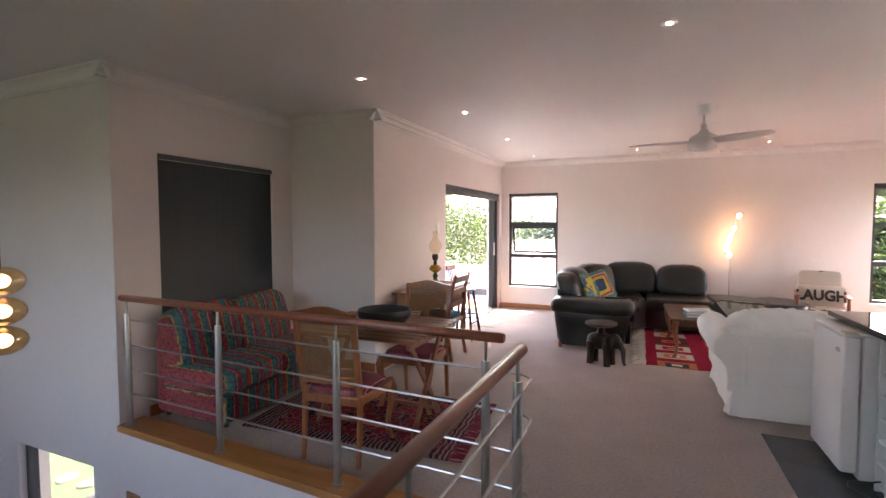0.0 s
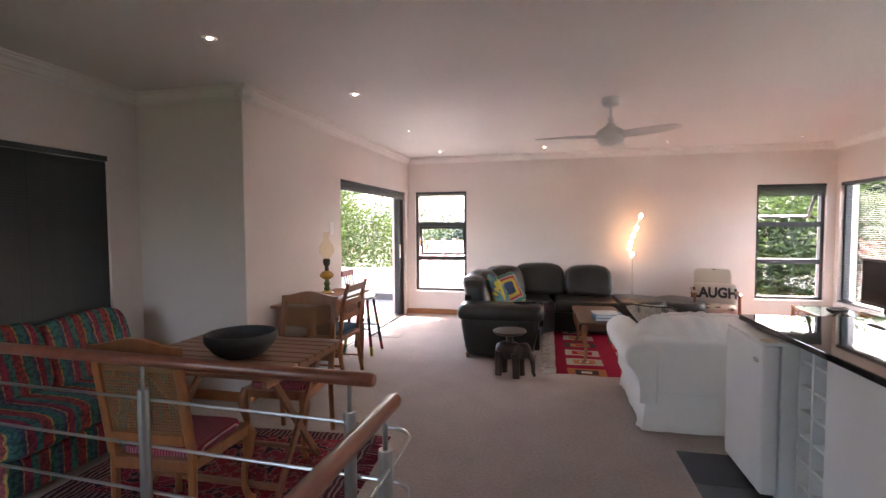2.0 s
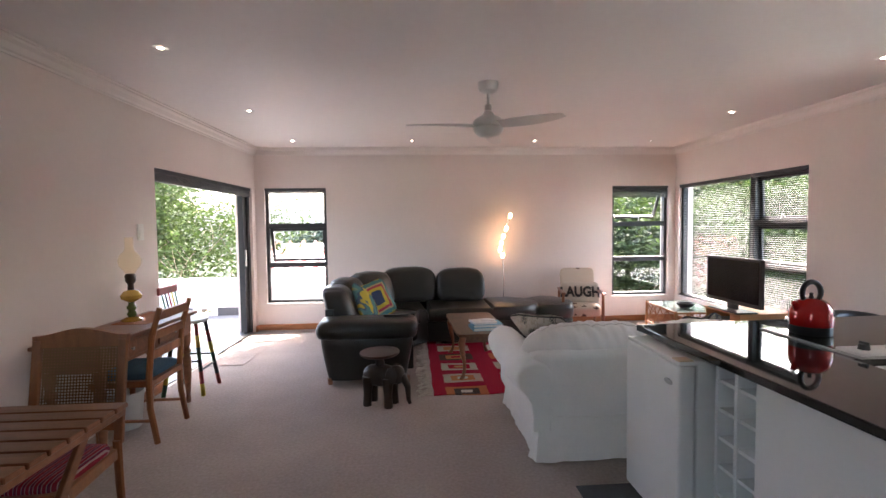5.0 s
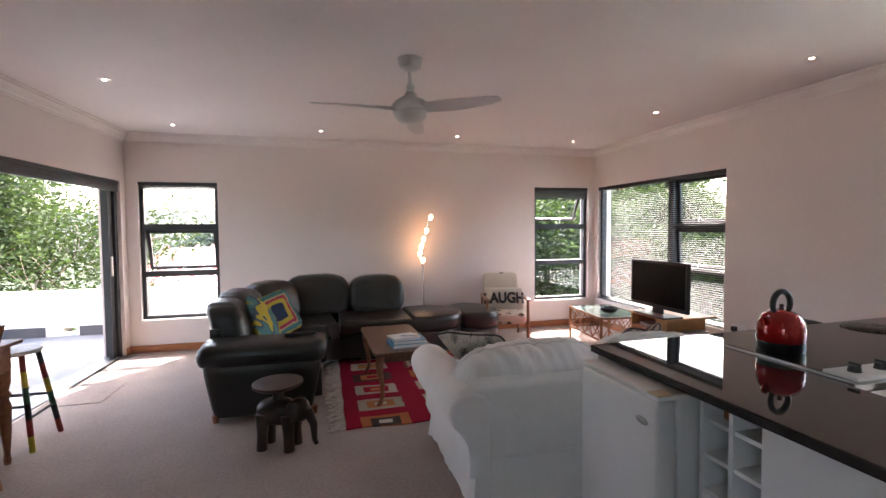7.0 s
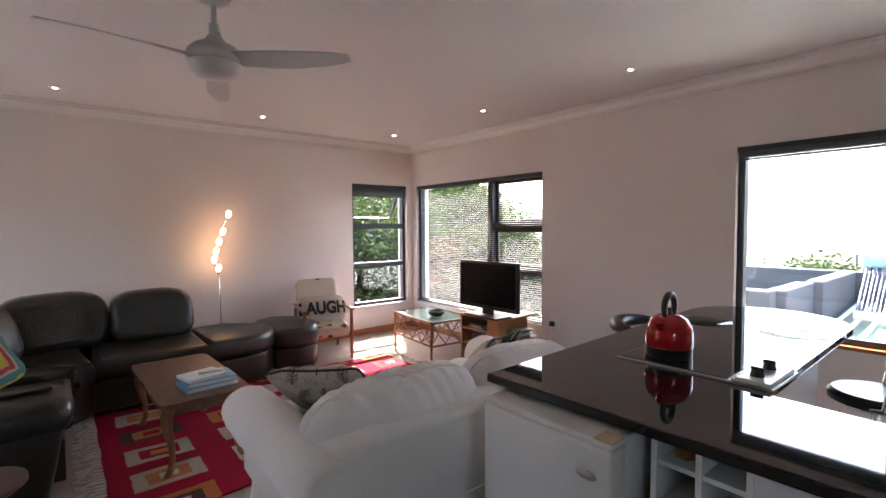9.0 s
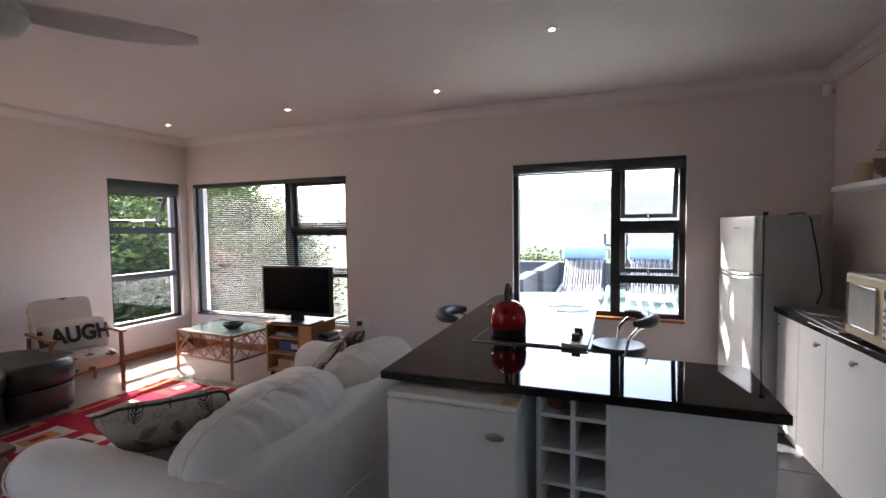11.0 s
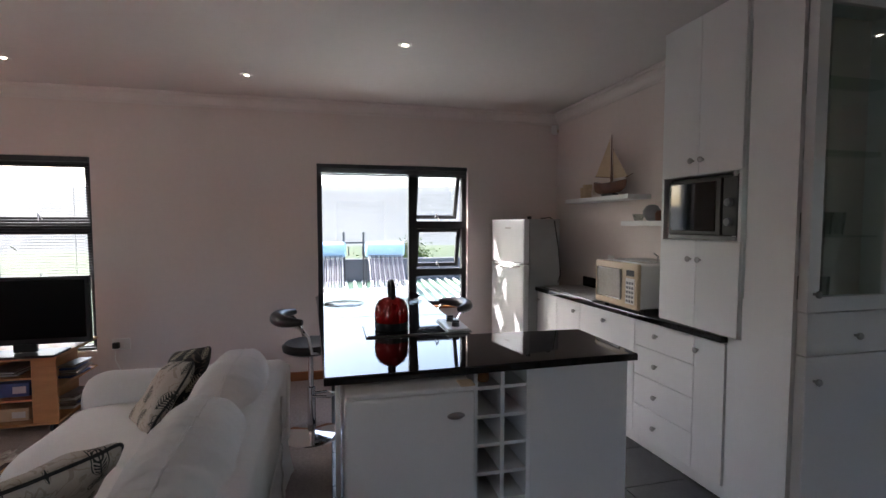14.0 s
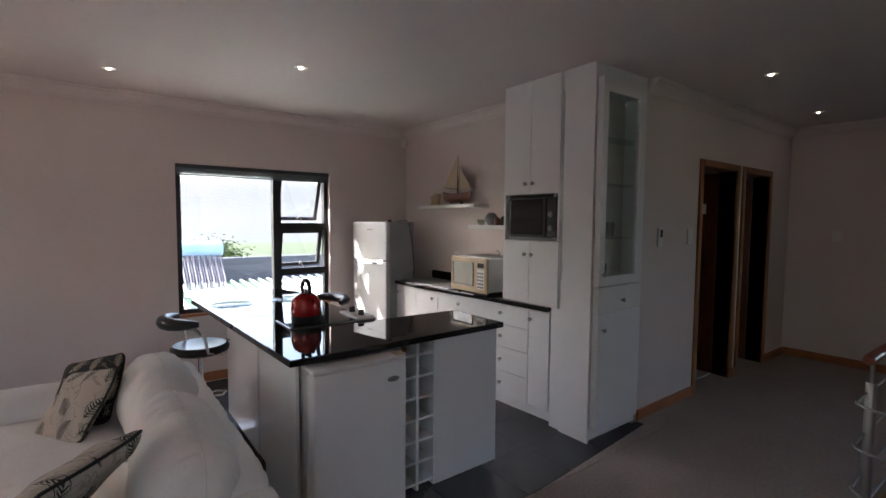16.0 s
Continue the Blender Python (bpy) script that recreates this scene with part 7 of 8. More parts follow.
dt = thing("folding_table", pose(-1.56, 3.82, 0, 0, 0, 0), "slatted wooden folding table with crossed legs", "table")
for i in range(9):
    y = -0.375 + i * 0.0885
    bm = B()
    rbox(bm, -0.50, 0.50, y - 0.040, y + 0.040, 0.708, 0.73, 0.004, 1)
    part("slat", bm, M_WOOD, dt)
for x in (-0.47, 0.44):
    bm = B()
    rbox(bm, x, x + 0.03, -0.40, 0.40, 0.665, 0.707, 0.004, 1)
    part("batten", bm, M_WOOD, dt)
for x in (-0.40, 0.385):
    for s, o in ((1, 0.0), (-1, 0.024)):
        bm = B()
        t = bmesh.new()
        rbox(t, -0.011, 0.011, -0.022, 0.022, -0.415, 0.415, 0.003, 1)
        merge(bm, t, Matrix.Translation((x + o, 0, 0.345)) @ Matrix.Rotation(radians(s * 37), 4, "X"))
        part("leg", bm, M_WOOD, dt)
for y in (-0.22, 0.22):
    bm = B()
    rbox(bm, -0.40, 0.40, y - 0.018, y + 0.018, 0.05, 0.075, 0.004, 1)
    part("stretcher", bm, M_WOOD, dt)
bo = thing("large_bowl", pose(-1.45, 3.72, 0.731) @ Matrix.Diagonal((0.92, 0.92, 1.12, 1)), "large shallow dark wooden bowl on the folding table", "bowl")
bm = B()
lathe(bm, [(0, 0), (0.10, 0), (0.16, 0.03), (0.208, 0.08), (0.214, 0.105), (0.207, 0.122), (0.196, 0.122), (0.19, 0.085), (0.11, 0.03), (0, 0.02)], 40)
part("vessel", bm, M_BOWL, bo, smooth=True)


def cane_chair(m, label):
    """A dining chair with a cane back, its back towards -y."""
    ch = thing("cane_chair", m, label, "chair", "cane-backed dining chairs")
    for s in (-1, 1):
        bm = B()
        tube(bm, [(s * 0.195, -0.22, 0.0), (s * 0.195, -0.20, 0.25), (s * 0.195, -0.195, 0.46)], [0.016, 0.019, 0.02], 8)
        part("leg", bm, M_WOODV, ch, smooth=True)
        bm = B()
        cabriole(bm, s * 0.20, 0.20, 0.42, s, 1.0, 0.024)
        part("leg", bm, M_WOODV, ch, smooth=True)
        bm = B()
        t = bmesh.new()
        rbox(t, -0.02, 0.02, -0.013, 0.013, 0, 0.50, 0.006, 2)
        merge(bm, t, pose(s * 0.198, -0.20, 0.44, 9))
        part("back_post", bm, M_WOODV, ch)
    bm = B()
    n = 16
    for i in range(n):
        x0, x1 = -0.218 + 0.436 * i / n, -0.218 + 0.436 * (i + 1) / n
        h0, h1 = 0.035 * math.cos(x0 / 0.218 * math.pi / 2) ** 2, 0.035 * math.cos(x1 / 0.218 * math.pi / 2) ** 2
        vs = [bm.verts.new((x, y, zz)) for x, hh in ((x0, h0), (x1, h1)) for y, zz in ((-0.292, 0.90), (-0.266, 0.90), (-0.270, 0.955 + hh), (-0.297, 0.955 + hh))]
        for q in ((0, 1, 5, 4), (1, 2, 6, 5), (2, 3, 7, 6), (3, 0, 4, 7)):
            bm.faces.new([vs[k] for k in q])
        if i == 0:
            bm.faces.new(vs[3::-1])
        if i == n - 1:
            bm.faces.new(vs[4:])
    bmesh.ops.remove_doubles(bm, verts=bm.verts, dist=1e-5)
    part("top_rail", bm, M_WOODV, ch)
    bm = B()
    rbox(bm, -0.18, 0.18, -0.232, -0.208, 0.50, 0.55, 0.004, 1)
    part("lower_rail", bm, M_WOODV, ch)
    bm = B()
    v = [bm.verts.new(p) for p in ((-0.18, -0.222, 0.545), (0.18, -0.222, 0.545), (0.18, -0.278, 0.905), (-0.18, -0.278, 0.905))]
    bm.faces.new(v)
    part("cane_panel", bm, M_CANE, ch, "woven cane panel")
    bm = B()
    prism(bm, [(-0.20, -0.21), (0.20, -0.21), (0.23, 0.22), (-0.23, 0.22)], 0.37, 0.425, 0.006)
    part("seat_frame", bm, M_WOODV, ch)
    bm = B()
    blob(bm, 0.20, 0.19, 0.035, 0.5, 0.3, pose(0, 0.01, 0.435), 28, 10)
    part("seat", bm, M_REDSTRIPE, ch, "red and cream striped seat pad", smooth=True)
    return ch


cane_chair(pose(-1.50, 3.33, 0, 0, 0, 4), "cane-backed wooden dining chair with a striped seat by the railing")
cane_chair(pose(-1.455, 4.235, 0, 0, 0, 181), "cane-backed wooden dining chair with a striped seat at the table")

# ---- writing desk ----
dk = thing("writing_desk", pose(-1.915, 5.70, 0, 0, 0, -1.65) @ Matrix.Diagonal((1, 1, 1.03, 1)), "brown wooden side table with turned legs and drawers", "desk")
bm = B()
rbox(bm, -0.205, 0.215, -0.66, 0.56, 0.725, 0.75, 0.006, 2)
part("tabletop", bm, M_WOOD, dk)
bm = B()
rbox(bm, -0.18, 0.18, -0.60, 0.50, 0.57, 0.725, 0.004, 1)
part("apron", bm, M_WOOD, dk)
for y in (-0.32, 0.21):
    bm = B()
    rbox(bm, 0.178, 0.192, y - 0.2, y + 0.2, 0.595, 0.705, 0.004, 1)
    dw = part("drawer", bm, M_WOOD, dk)
    bm = B()
    lathe(bm, [(0, 0), (0.006, 0), (0.006, 0.012), (0.013, 0.016), (0.0, 0.024)], 10, Matrix.Translation((0.192, y, 0.65)) @ Matrix.Rotation(radians(90), 4, "Y"))
    part("knob", bm, M_STEEL, dw, smooth=True)
for x in (-0.155, 0.15):
    for y in (-0.57, 0.47):
        bm = B()
        lathe(bm, [(0.0, 0), (0.018, 0), (0.022, 0.03), (0.016, 0.06), (0.028, 0.20), (0.034, 0.36), (0.022, 0.40), (0.036, 0.43), (0.022, 0.46), (0.036, 0.50), (0.038, 0.58), (0.0, 0.58)], 14, pose(x, y, 0))
        part("leg", bm, M_WOOD, dk, smooth=True)
rn = thing("table_runner", pose(-1.93, 5.95, 0.7735), "orange-brown cloth runner on the desk", "cloth")
bm = B()
rbox(bm, -0.12, 0.14, -0.28, 0.25, 0, 0.003, 0.001, 1)
part("cloth", bm, mat("rust_cloth", (0.35, 0.13, 0.05), 0.95, var=0.3, scale=12), rn)
ol = thing("oil_lamp", pose(-1.98, 5.82, 0.777), "old amber glass oil lamp with a clear chimney", "lamp")
bm = B()
lathe(bm, [(0, 0), (0.07, 0), (0.075, 0.01), (0.055, 0.02), (0.03, 0.03), (0, 0.03)], 24)
part("foot", bm, M_AMBER, ol, smooth=True)
bm = B()
lathe(bm, [(0, 0.03), (0.022, 0.03), (0.035, 0.05), (0.022, 0.075), (0.035, 0.10), (0.02, 0.125), (0.022, 0.14), (0, 0.14)], 24)
part("stem", bm, mat("green_glaze", (0.10, 0.14, 0.04), 0.2, var=0.4, scale=14), ol, smooth=True)
bm = B()
lathe(bm, [(0, 0.14), (0.03, 0.145), (0.068, 0.17), (0.072, 0.195), (0.05, 0.225), (0.025, 0.235), (0, 0.235)], 24)
part("oil_font", bm, M_AMBER, ol, smooth=True)
bm = B()
lathe(bm, [(0.0, 0.235), (0.022, 0.235), (0.02, 0.28), (0.035, 0.30), (0.038, 0.345), (0.028, 0.36), (0, 0.36)], 20)
part("burner", bm, M_EBONY, ol, smooth=True)
bm = B()
lathe(bm, [(0.028, 0.355), (0.045, 0.385), (0.072, 0.42), (0.078, 0.46), (0.065, 0.50), (0.036, 0.53), (0.028, 0.56), (0.028, 0.63), (0.030, 0.635)], 28)
part("chimney", bm, M_LAMPGLASS, ol, "smoky clear glass chimney", smooth=True).visible_shadow = False

lc = thing("ladder_back_chair", pose(-1.80, 5.605, 0, 0, 0, 90) @ Matrix.Diagonal((1.1, 1, 0.98, 1)), "wooden ladder-back chair with a blue striped cushion at the desk", "chair")
for s in (-1, 1):
    bm = B()
    tube(bm, [(s * 0.19, -0.20, 0), (s * 0.19, -0.16, 0.25), (s * 0.19, -0.16, 0.46), (s * 0.19, -0.19, 0.75), (s * 0.19, -0.25, 0.96)], [0.019, 0.021, 0.021, 0.02, 0.018], 8)
    part("back_leg", bm, M_WOODV, lc, smooth=True)
    bm = B()
    rod(bm, (s * 0.18, 0.19, 0), (s * 0.18, 0.19, 0.43), 0.018, 0.022, 8)
    part("leg", bm, M_WOODV, lc, smooth=True)
    bm = B()
    rod(bm, (s * 0.185, -0.17, 0.16), (s * 0.18, 0.19, 0.16), 0.011, seg=8)
    part("stretcher", bm, M_WOODV, lc)
for z, y in ((0.90, -0.235), (0.76, -0.195), (0.62, -0.175)):
    bm = B()
    rbox(bm, -0.19, 0.19, y - 0.01, y + 0.01, z - 0.032, z + 0.032, 0.005, 2)
    part("back_slat", bm, M_WOODV, lc)
bm = B()
prism(bm, [(-0.19, -0.18), (0.19, -0.18), (0.21, 0.22), (-0.21, 0.22)], 0.40, 0.445, 0.006)
part("seat", bm, M_WOODV, lc)
bm = B()
blob(bm, 0.19, 0.19, 0.035, 0.5, 0.3, pose(0, 0.02, 0.475), 28, 10)
part("cushion", bm, M_BLUECUSH, lc, "blue striped seat cushion", smooth=True)
bn = thing("waste_bin", pose(-1.98, 5.70, 0), "white waste bin under the desk", "bin")
bm = B()
lathe(bm, [(0, 0), (0.095, 0), (0.12, 0.27), (0.115, 0.27), (0.09, 0.01), (0, 0.01)], 24)
part("bucket", bm, M_TINWHITE, bn, smooth=True)

PAINTS = [mat("painted_" + n, c, 0.4, var=0.3, scale=14) for n, c in (("green", (0.05, 0.14, 0.07)), ("yellow", (0.55, 0.42, 0.04)), ("red", (0.30, 0.04, 0.03)), ("black", (0.03, 0.03, 0.03)))]
M_PSEAT = mat("painted_seat", (0.50, 0.46, 0.42), 0.4, var=0.5, scale=9)


def painted_stool(m, h, label, back):
    st = thing("painted_stool", m, label, "stool")
    bm = B()
    lathe(bm, [(0, h - 0.03), (0.14, h - 0.03), (0.155, h - 0.015), (0.15, h), (0, h - 0.004)], 28)
    part("seat", bm, M_PSEAT, st, "painted and speckled round seat", smooth=True)
    for k, (sx, sy) in enumerate(((-1, -1), (1, -1), (1, 1), (-1, 1))):
        top, bot = Vector((sx * 0.09, sy * 0.09, h - 0.03)), Vector((sx * 0.17, sy * 0.17, 0))
        leg = None
        for i in range(6):
            bm = B()
            rod(bm, top.lerp(bot, i / 6), top.lerp(bot, (i + 1) / 6), 0.018, 0.018, 10)
            p = part("leg" if leg is None else "painted_band", bm, PAINTS[(i * 3 + k) % 4], st if leg is None else leg, smooth=True)
            leg = leg or p
    for z, sx in ((0.22, 0), (0.30, 1)):
        k = 0.17 - 0.08 * z / h
        for e in (-1, 1):
            bm = B()
            rod(bm, (-k, e * k, z) if sx == 0 else (e * k, -k, z), (k, e * k, z) if sx == 0 else (e * k, k, z), 0.010, seg=8)
            part("rung", bm, PAINTS[3], st)
    if back:
        for i in range(5):
            bm = B()
            a = -0.10 + 0.05 * i
            rod(bm, (a, -0.13, h - 0.01), (a * 1.15, -0.18, h + 0.24), 0.009, 0.007, 8)
            part("spindle", bm, PAINTS[i % 4], st)
        bm = B()
        rbox(bm, -0.16, 0.16, -0.20, -0.175, h + 0.23, h + 0.30, 0.01, 2)
        part("top_rail", bm, PAINTS[2], st, "red painted back rail")


painted_stool(pose(-1.86, 6.475, 0, 0, 0, -90), 0.66, "hand-painted stool with a red spindle back near the balcony door", True)

dm = thing("door_mat", pose(-1.84, 7.45, 0), "thin beige mat inside the balcony door", "mat")
bm = B()
rbox(bm, -0.2, 0.18, -0.25, 0.27, 0.0, 0.008, 0.003, 1)
part("mat_body", bm, M_CARPET, dm)

pc = thing("dried_seed_head", pose(1.56, 3.985, 0.78), "brown dried seed head lying in the wine rack", "ornament")
bm = B()
blob(bm, 0.04, 0.032, 0.03, 0.9, 0.9, pose(0, 0, 0.03), 16, 10, lambda p: p * (1 + 0.12 * math.sin(p.x * 300) * math.sin(p.y * 260)))
part("seed_body", bm, M_RATTAN, pc, smooth=True)
cc = thing("cable_tangle", pose(3.98, 6.22, 0), "tangle of white cables with an adaptor on the carpet", "cable")
bm = B()
pts = []
for k in range(60):
    a = k * 0.55
    pts.append((0.09 * math.cos(a) * (1 + 0.25 * math.sin(k)), 0.13 * math.sin(a) + 0.02 * math.cos(k * 1.7), 0.01 + 0.0012 * k))
tube(bm, pts, 0.004, 5)
part("cord", bm, M_SOCKET, cc, smooth=True)
bm = B()
rbox(bm, -0.03, 0.03, -0.16, -0.05, 0.0, 0.03, 0.006, 2)
part("adaptor", bm, M_SOCKET, cc)

# ---- outside materials ----
M_GRASS = mat("lawn", (0.022, 0.038, 0.010), 0.95, var=0.4, scale=1.5, bump=0.8, bscale=60, fine=0.2)
M_LEAVES = mat("leaves", (0.034, 0.056, 0.020), 0.7, var=0.45, scale=2.0, spec=0.2)
M_LEAVES2 = mat("dark_leaves", (0.017, 0.034, 0.013), 0.7, var=0.45, scale=2.0, spec=0.2)
M_BARK = mat("bark", (0.20, 0.165, 0.13), 0.9, var=0.4, scale=6, bump=0.6, bscale=25, stretch=(3, 3, 1))
M_SCREED = mat("balcony_screed", (0.16, 0.165, 0.175), 0.5, var=0.2, scale=2, bump=0.1, bscale=50)
M_DAMP = mat("grey_damp_course", (0.06, 0.062, 0.068), 0.7, var=0.2, scale=4)
M_GREENROOF = mat("green_roof_sheet", (0.05, 0.10, 0.068), 0.6, 0.1, var=0.2, scale=2)
M_GREYWALL = mat("grey_parapet", (0.06, 0.066, 0.075), 0.8, var=0.15, scale=2)
M_TANK = mat("pale_blue_tank", (0.22, 0.36, 0.50), 0.4, var=0.05, scale=5)
M_TUBE = mat("solar_tube", (0.035, 0.033, 0.055), 0.4, var=0.1, spec=0.3)
M_TUBEPALE = mat("pale_solar_tube", (0.12, 0.12, 0.14), 0.4, var=0.1, spec=0.3)
M_REDROOF = mat("red_roof_sheet", (0.45, 0.06, 0.06), 0.6, var=0.1)
M_PALEROOF = mat("pale_roof_sheet", (0.7, 0.68, 0.68), 0.6, var=0.1)
# the hills' blue-grey base colour stands in for distance haze
M_HILL = mat("haze_tinted_hill", (0.034, 0.040, 0.042), 1.0, var=0.45, scale=0.06)
M_STONE = mat("stepping_stone", (0.06, 0.05, 0.037), 0.9, var=0.2, scale=6)

def leafy(m):
    """Let some light through the leaves."""
    nt = m.node_tree
    out, b = nt.nodes["Material Output"], nt.nodes["Principled BSDF"]
    geo = nt.nodes.new("ShaderNodeNewGeometry")
    gain = math_node(nt, "MULTIPLY_ADD", geo.outputs["Random Per Island"], 1.5, 0.3)
    vary = nt.nodes.new("ShaderNodeVectorMath")
    vary.operation = "SCALE"
    nt.links.new(b.inputs["Base Color"].links[0].from_socket, vary.inputs[0])
    nt.links.new(gain, vary.inputs["Scale"])
    nt.links.new(vary.outputs[0], b.inputs["Base Color"])
    tl = nt.nodes.new("ShaderNodeBsdfTranslucent")
    tl.inputs[0].default_value = (0.040, 0.066, 0.014, 1)
    mx = nt.nodes.new("ShaderNodeMixShader")
    mx.inputs[0].default_value = 0.35
    nt.links.new(b.outputs[0], mx.inputs[1])
    nt.links.new(tl.outputs[0], mx.inputs[2])
    nt.links.new(mx.outputs[0], out.inputs[0])


leafy(M_LEAVES)
leafy(M_LEAVES2)
# far crowns: distance haze is put into the leaf colour as a paler tone
M_LEAVESFAR = mat("haze_tinted_leaves", (0.075, 0.095, 0.075), 0.8, var=0.3, scale=0.6, spec=0.1)

# ground
bm = B()
box(bm, -1500, 1500, -1500, 1500, -3.2, -3.0)
tagged(part("ground", bm, M_GRASS), "green lawn and far ground", "ground", "", "structure")
bm = B()
n = 60
ring = []
for i in range(n):
    a = 2 * math.pi * i / n
    r = 420
    h = 6 + 14 * (0.5 + 0.5 * noise.noise(Vector((math.cos(a) * 2.2, math.sin(a) * 2.2, 3.1)))) + 7 * noise.noise(Vector((math.cos(a) * 9, math.sin(a) * 9, 1.0)))
    h += 16 * math.exp(-(min(a, 2 * math.pi - a) / 0.5) ** 2)
    ring.append([bm.verts.new((math.cos(a) * (r + d), math.sin(a) * (r + d), z)) for d, z in ((-330, -3.1), (-160, -3.0 + h * 0.22), (-70, h * 0.5), (0, h), (120, h * 1.5), (260, -3.1))])
for i in range(n):
    A, C = ring[i], ring[(i + 1) % n]
    for k in range(5):
        bm.faces.new((A[k], A[k + 1], C[k + 1], C[k]))
tagged(part("backdrop_hills", bm, M_HILL, smooth=True), "hazy wooded hills in the distance", "hills", "", "structure")
for i in range(9):
    st = thing("stepping_stone", pose(-7.4 - 0.55 * i, 5.2 + 0.35 * math.sin(i * 0.8) + 0.05 * i, -3.0, 0, 0, i * 40), "flat round stepping stone in the lawn", "stone", "stepping stones")
    bm = B()
    lathe(bm, [(0, 0.03), (0.22, 0.03), (0.25, 0.015), (0.25, 0.0)], 14, Matrix.Diagonal((0.8, 0.62, 1, 1)))
    part("slab", bm, M_STONE, st)

# balcony
bm = B()
box(bm, -6.0, WX - T, 5.02, 10.6, -0.30, -0.04)
box(bm, WX - T, 2.2, NY + T, 10.6, -0.30, -0.04)
struct("balcony_floor", bm, M_SCREED, "grey screeded balcony floor", "floor")
PZ = 0.60
wall("balcony_parapet", "y", 10.45, 10.65, -6.0, 2.2, -0.3, PZ, [(-3.62, -3.28, -0.02, 0.08)], M_WHITEWALL, "white painted balcony parapet with a drain slot")
wall("balcony_parapet_west", "x", -6.2, -6.0, 5.02, 10.65, -0.3, PZ, [], M_WHITEWALL, "white painted balcony parapet")
bm = B()
box(bm, -6.0, -3.66, 10.435, 10.45, -0.04, 0.10)
box(bm, -3.24, 2.2, 10.435, 10.45, -0.04, 0.10)
struct("damp_course", bm, M_DAMP, "dark grey painted band at the parapet's foot", "trim")


# trees
def tree(x, y, z, height, spread, seed, leaves, label, lean=(0, 0), leaf=0.085, low=0.35, bare=0.0):
    rng = random.Random(seed)
    th = thing("tree", pose(x, y, z), label, "tree")
    bm = B()
    tips = []

    def limb(p, d, length, r, depth):
        pts, rad = [p.copy()], [r]
        n = 5
        q, dd = p.copy(), d.copy()
        for i in range(n):
            dd = (dd + Vector((rng.uniform(-0.25, 0.25), rng.uniform(-0.25, 0.25), rng.uniform(-0.05, 0.2)))).normalized()
            q = q + dd * length / n
            pts.append(q.copy())
            rad.append(r * (1 - 0.55 * (i + 1) / n))
        tube(bm, pts, rad, 7 if depth < 2 else 5)
        if depth >= 2:
            tips.extend(pts[2:])
        if depth < 3:
            for i in range(3 if depth == 0 else 3):
                k = rng.randint(3, n) if depth else rng.randint(3, n)
                a = rng.uniform(0, 2 * math.pi)
                nd = (dd * 0.7 + Vector((math.cos(a), math.sin(a), rng.uniform(-0.1, 0.6))) * 0.8).normalized()
                limb(pts[k], nd, length * rng.uniform(0.6, 0.8), rad[k] * 0.7, depth + 1)
    for s in range(2):
        limb(Vector((rng.uniform(-0.2, 0.2), rng.uniform(-0.2, 0.2), 0)), Vector((lean[0] + rng.uniform(-0.3, 0.3), lean[1] + rng.uniform(-0.3, 0.3), 1)).normalized(), height * low, 0.04 * height / 2, 0)
    part("trunk", bm, M_BARK, th, smooth=True)
    vs, fs = [], []
    for i in range(leaves):
        c = rng.choice(tips)
        if c.z < bare and rng.random() < 0.8:
            continue
        o = Vector((rng.gauss(0, 1), rng.gauss(0, 1), rng.gauss(0, 0.7))) * spread * 0.13
        p = c + o
        a = Vector((rng.uniform(-1, 1), rng.uniform(-1, 1), rng.uniform(-0.5, 0.5))).normalized()
        b2 = a.cross(Vector((rng.uniform(-1, 1), rng.uniform(-1, 1), rng.uniform(-1, 1)))).normalized()
        s = leaf * rng.uniform(0.6, 1.4)
        k = len(vs)
        vs += [tuple(p - a * s), tuple(p + b2 * s * 0.42), tuple(p + a * s), tuple(p - b2 * s * 0.42)]
        fs.append((k, k + 1, k + 2, k + 3))
    me = bpy.data.meshes.new("crown")
    me.from_pydata(vs, [], fs)
    me.materials.append(M_LEAVESFAR if y > 40 else M_LEAVES if seed % 3 else M_LEAVES2)
    cr = new("crown", me)
    cr.parent = th
    return th


tree(-5.4, 12.9, -3.0, 7.6, 3.0, 1, 45000, "spreading green tree with pale branches beyond the balcony", (-0.25, -0.05), 0.05, bare=4.6)
tree(-7.4, 13.6, -3.0, 8.0, 3.6, 2, 45000, "spreading green tree with pale branches beyond the balcony", (0.0, 0.0), 0.05, bare=4.4)
tree(-6.8, 16.5, -3.0, 8.0, 3.6, 25, 20000, "leafy green tree behind the balcony trees", (-0.2, 0), 0.07)
tree(-9.5, 17.5, -3.0, 8.5, 4.0, 4, 16000, "leafy green tree behind the balcony trees", leaf=0.07)
tree(-11.0, 14.0, -3.0, 8.5, 4.0, 5, 16000, "leafy green tree behind the balcony trees", leaf=0.07)
tree(9.2, 14.6, -3.0, 7.2, 3.6, 8, 100000, "dense green tree outside the corner window", (-0.1, 0.0), 0.075)
tree(7.0, 15.8, -3.0, 7.0, 3.4, 10, 60000, "dense green tree outside the corner window", leaf=0.075)
tree(9.9, 14.6, -3.0, 6.1, 3.4, 12, 90000, "dense dark green tree outside the wide window", leaf=0.075)
tree(8.8, 14.0, -3.0, 5.2, 3.2, 11, 70000, "dense dark green tree outside the wide window", leaf=0.075)
tree(8.4, 13.9, -3.0, 4.6, 3.4, 41, 26000, "dense leafy shrub below the wide window", leaf=0.08, low=0.2)
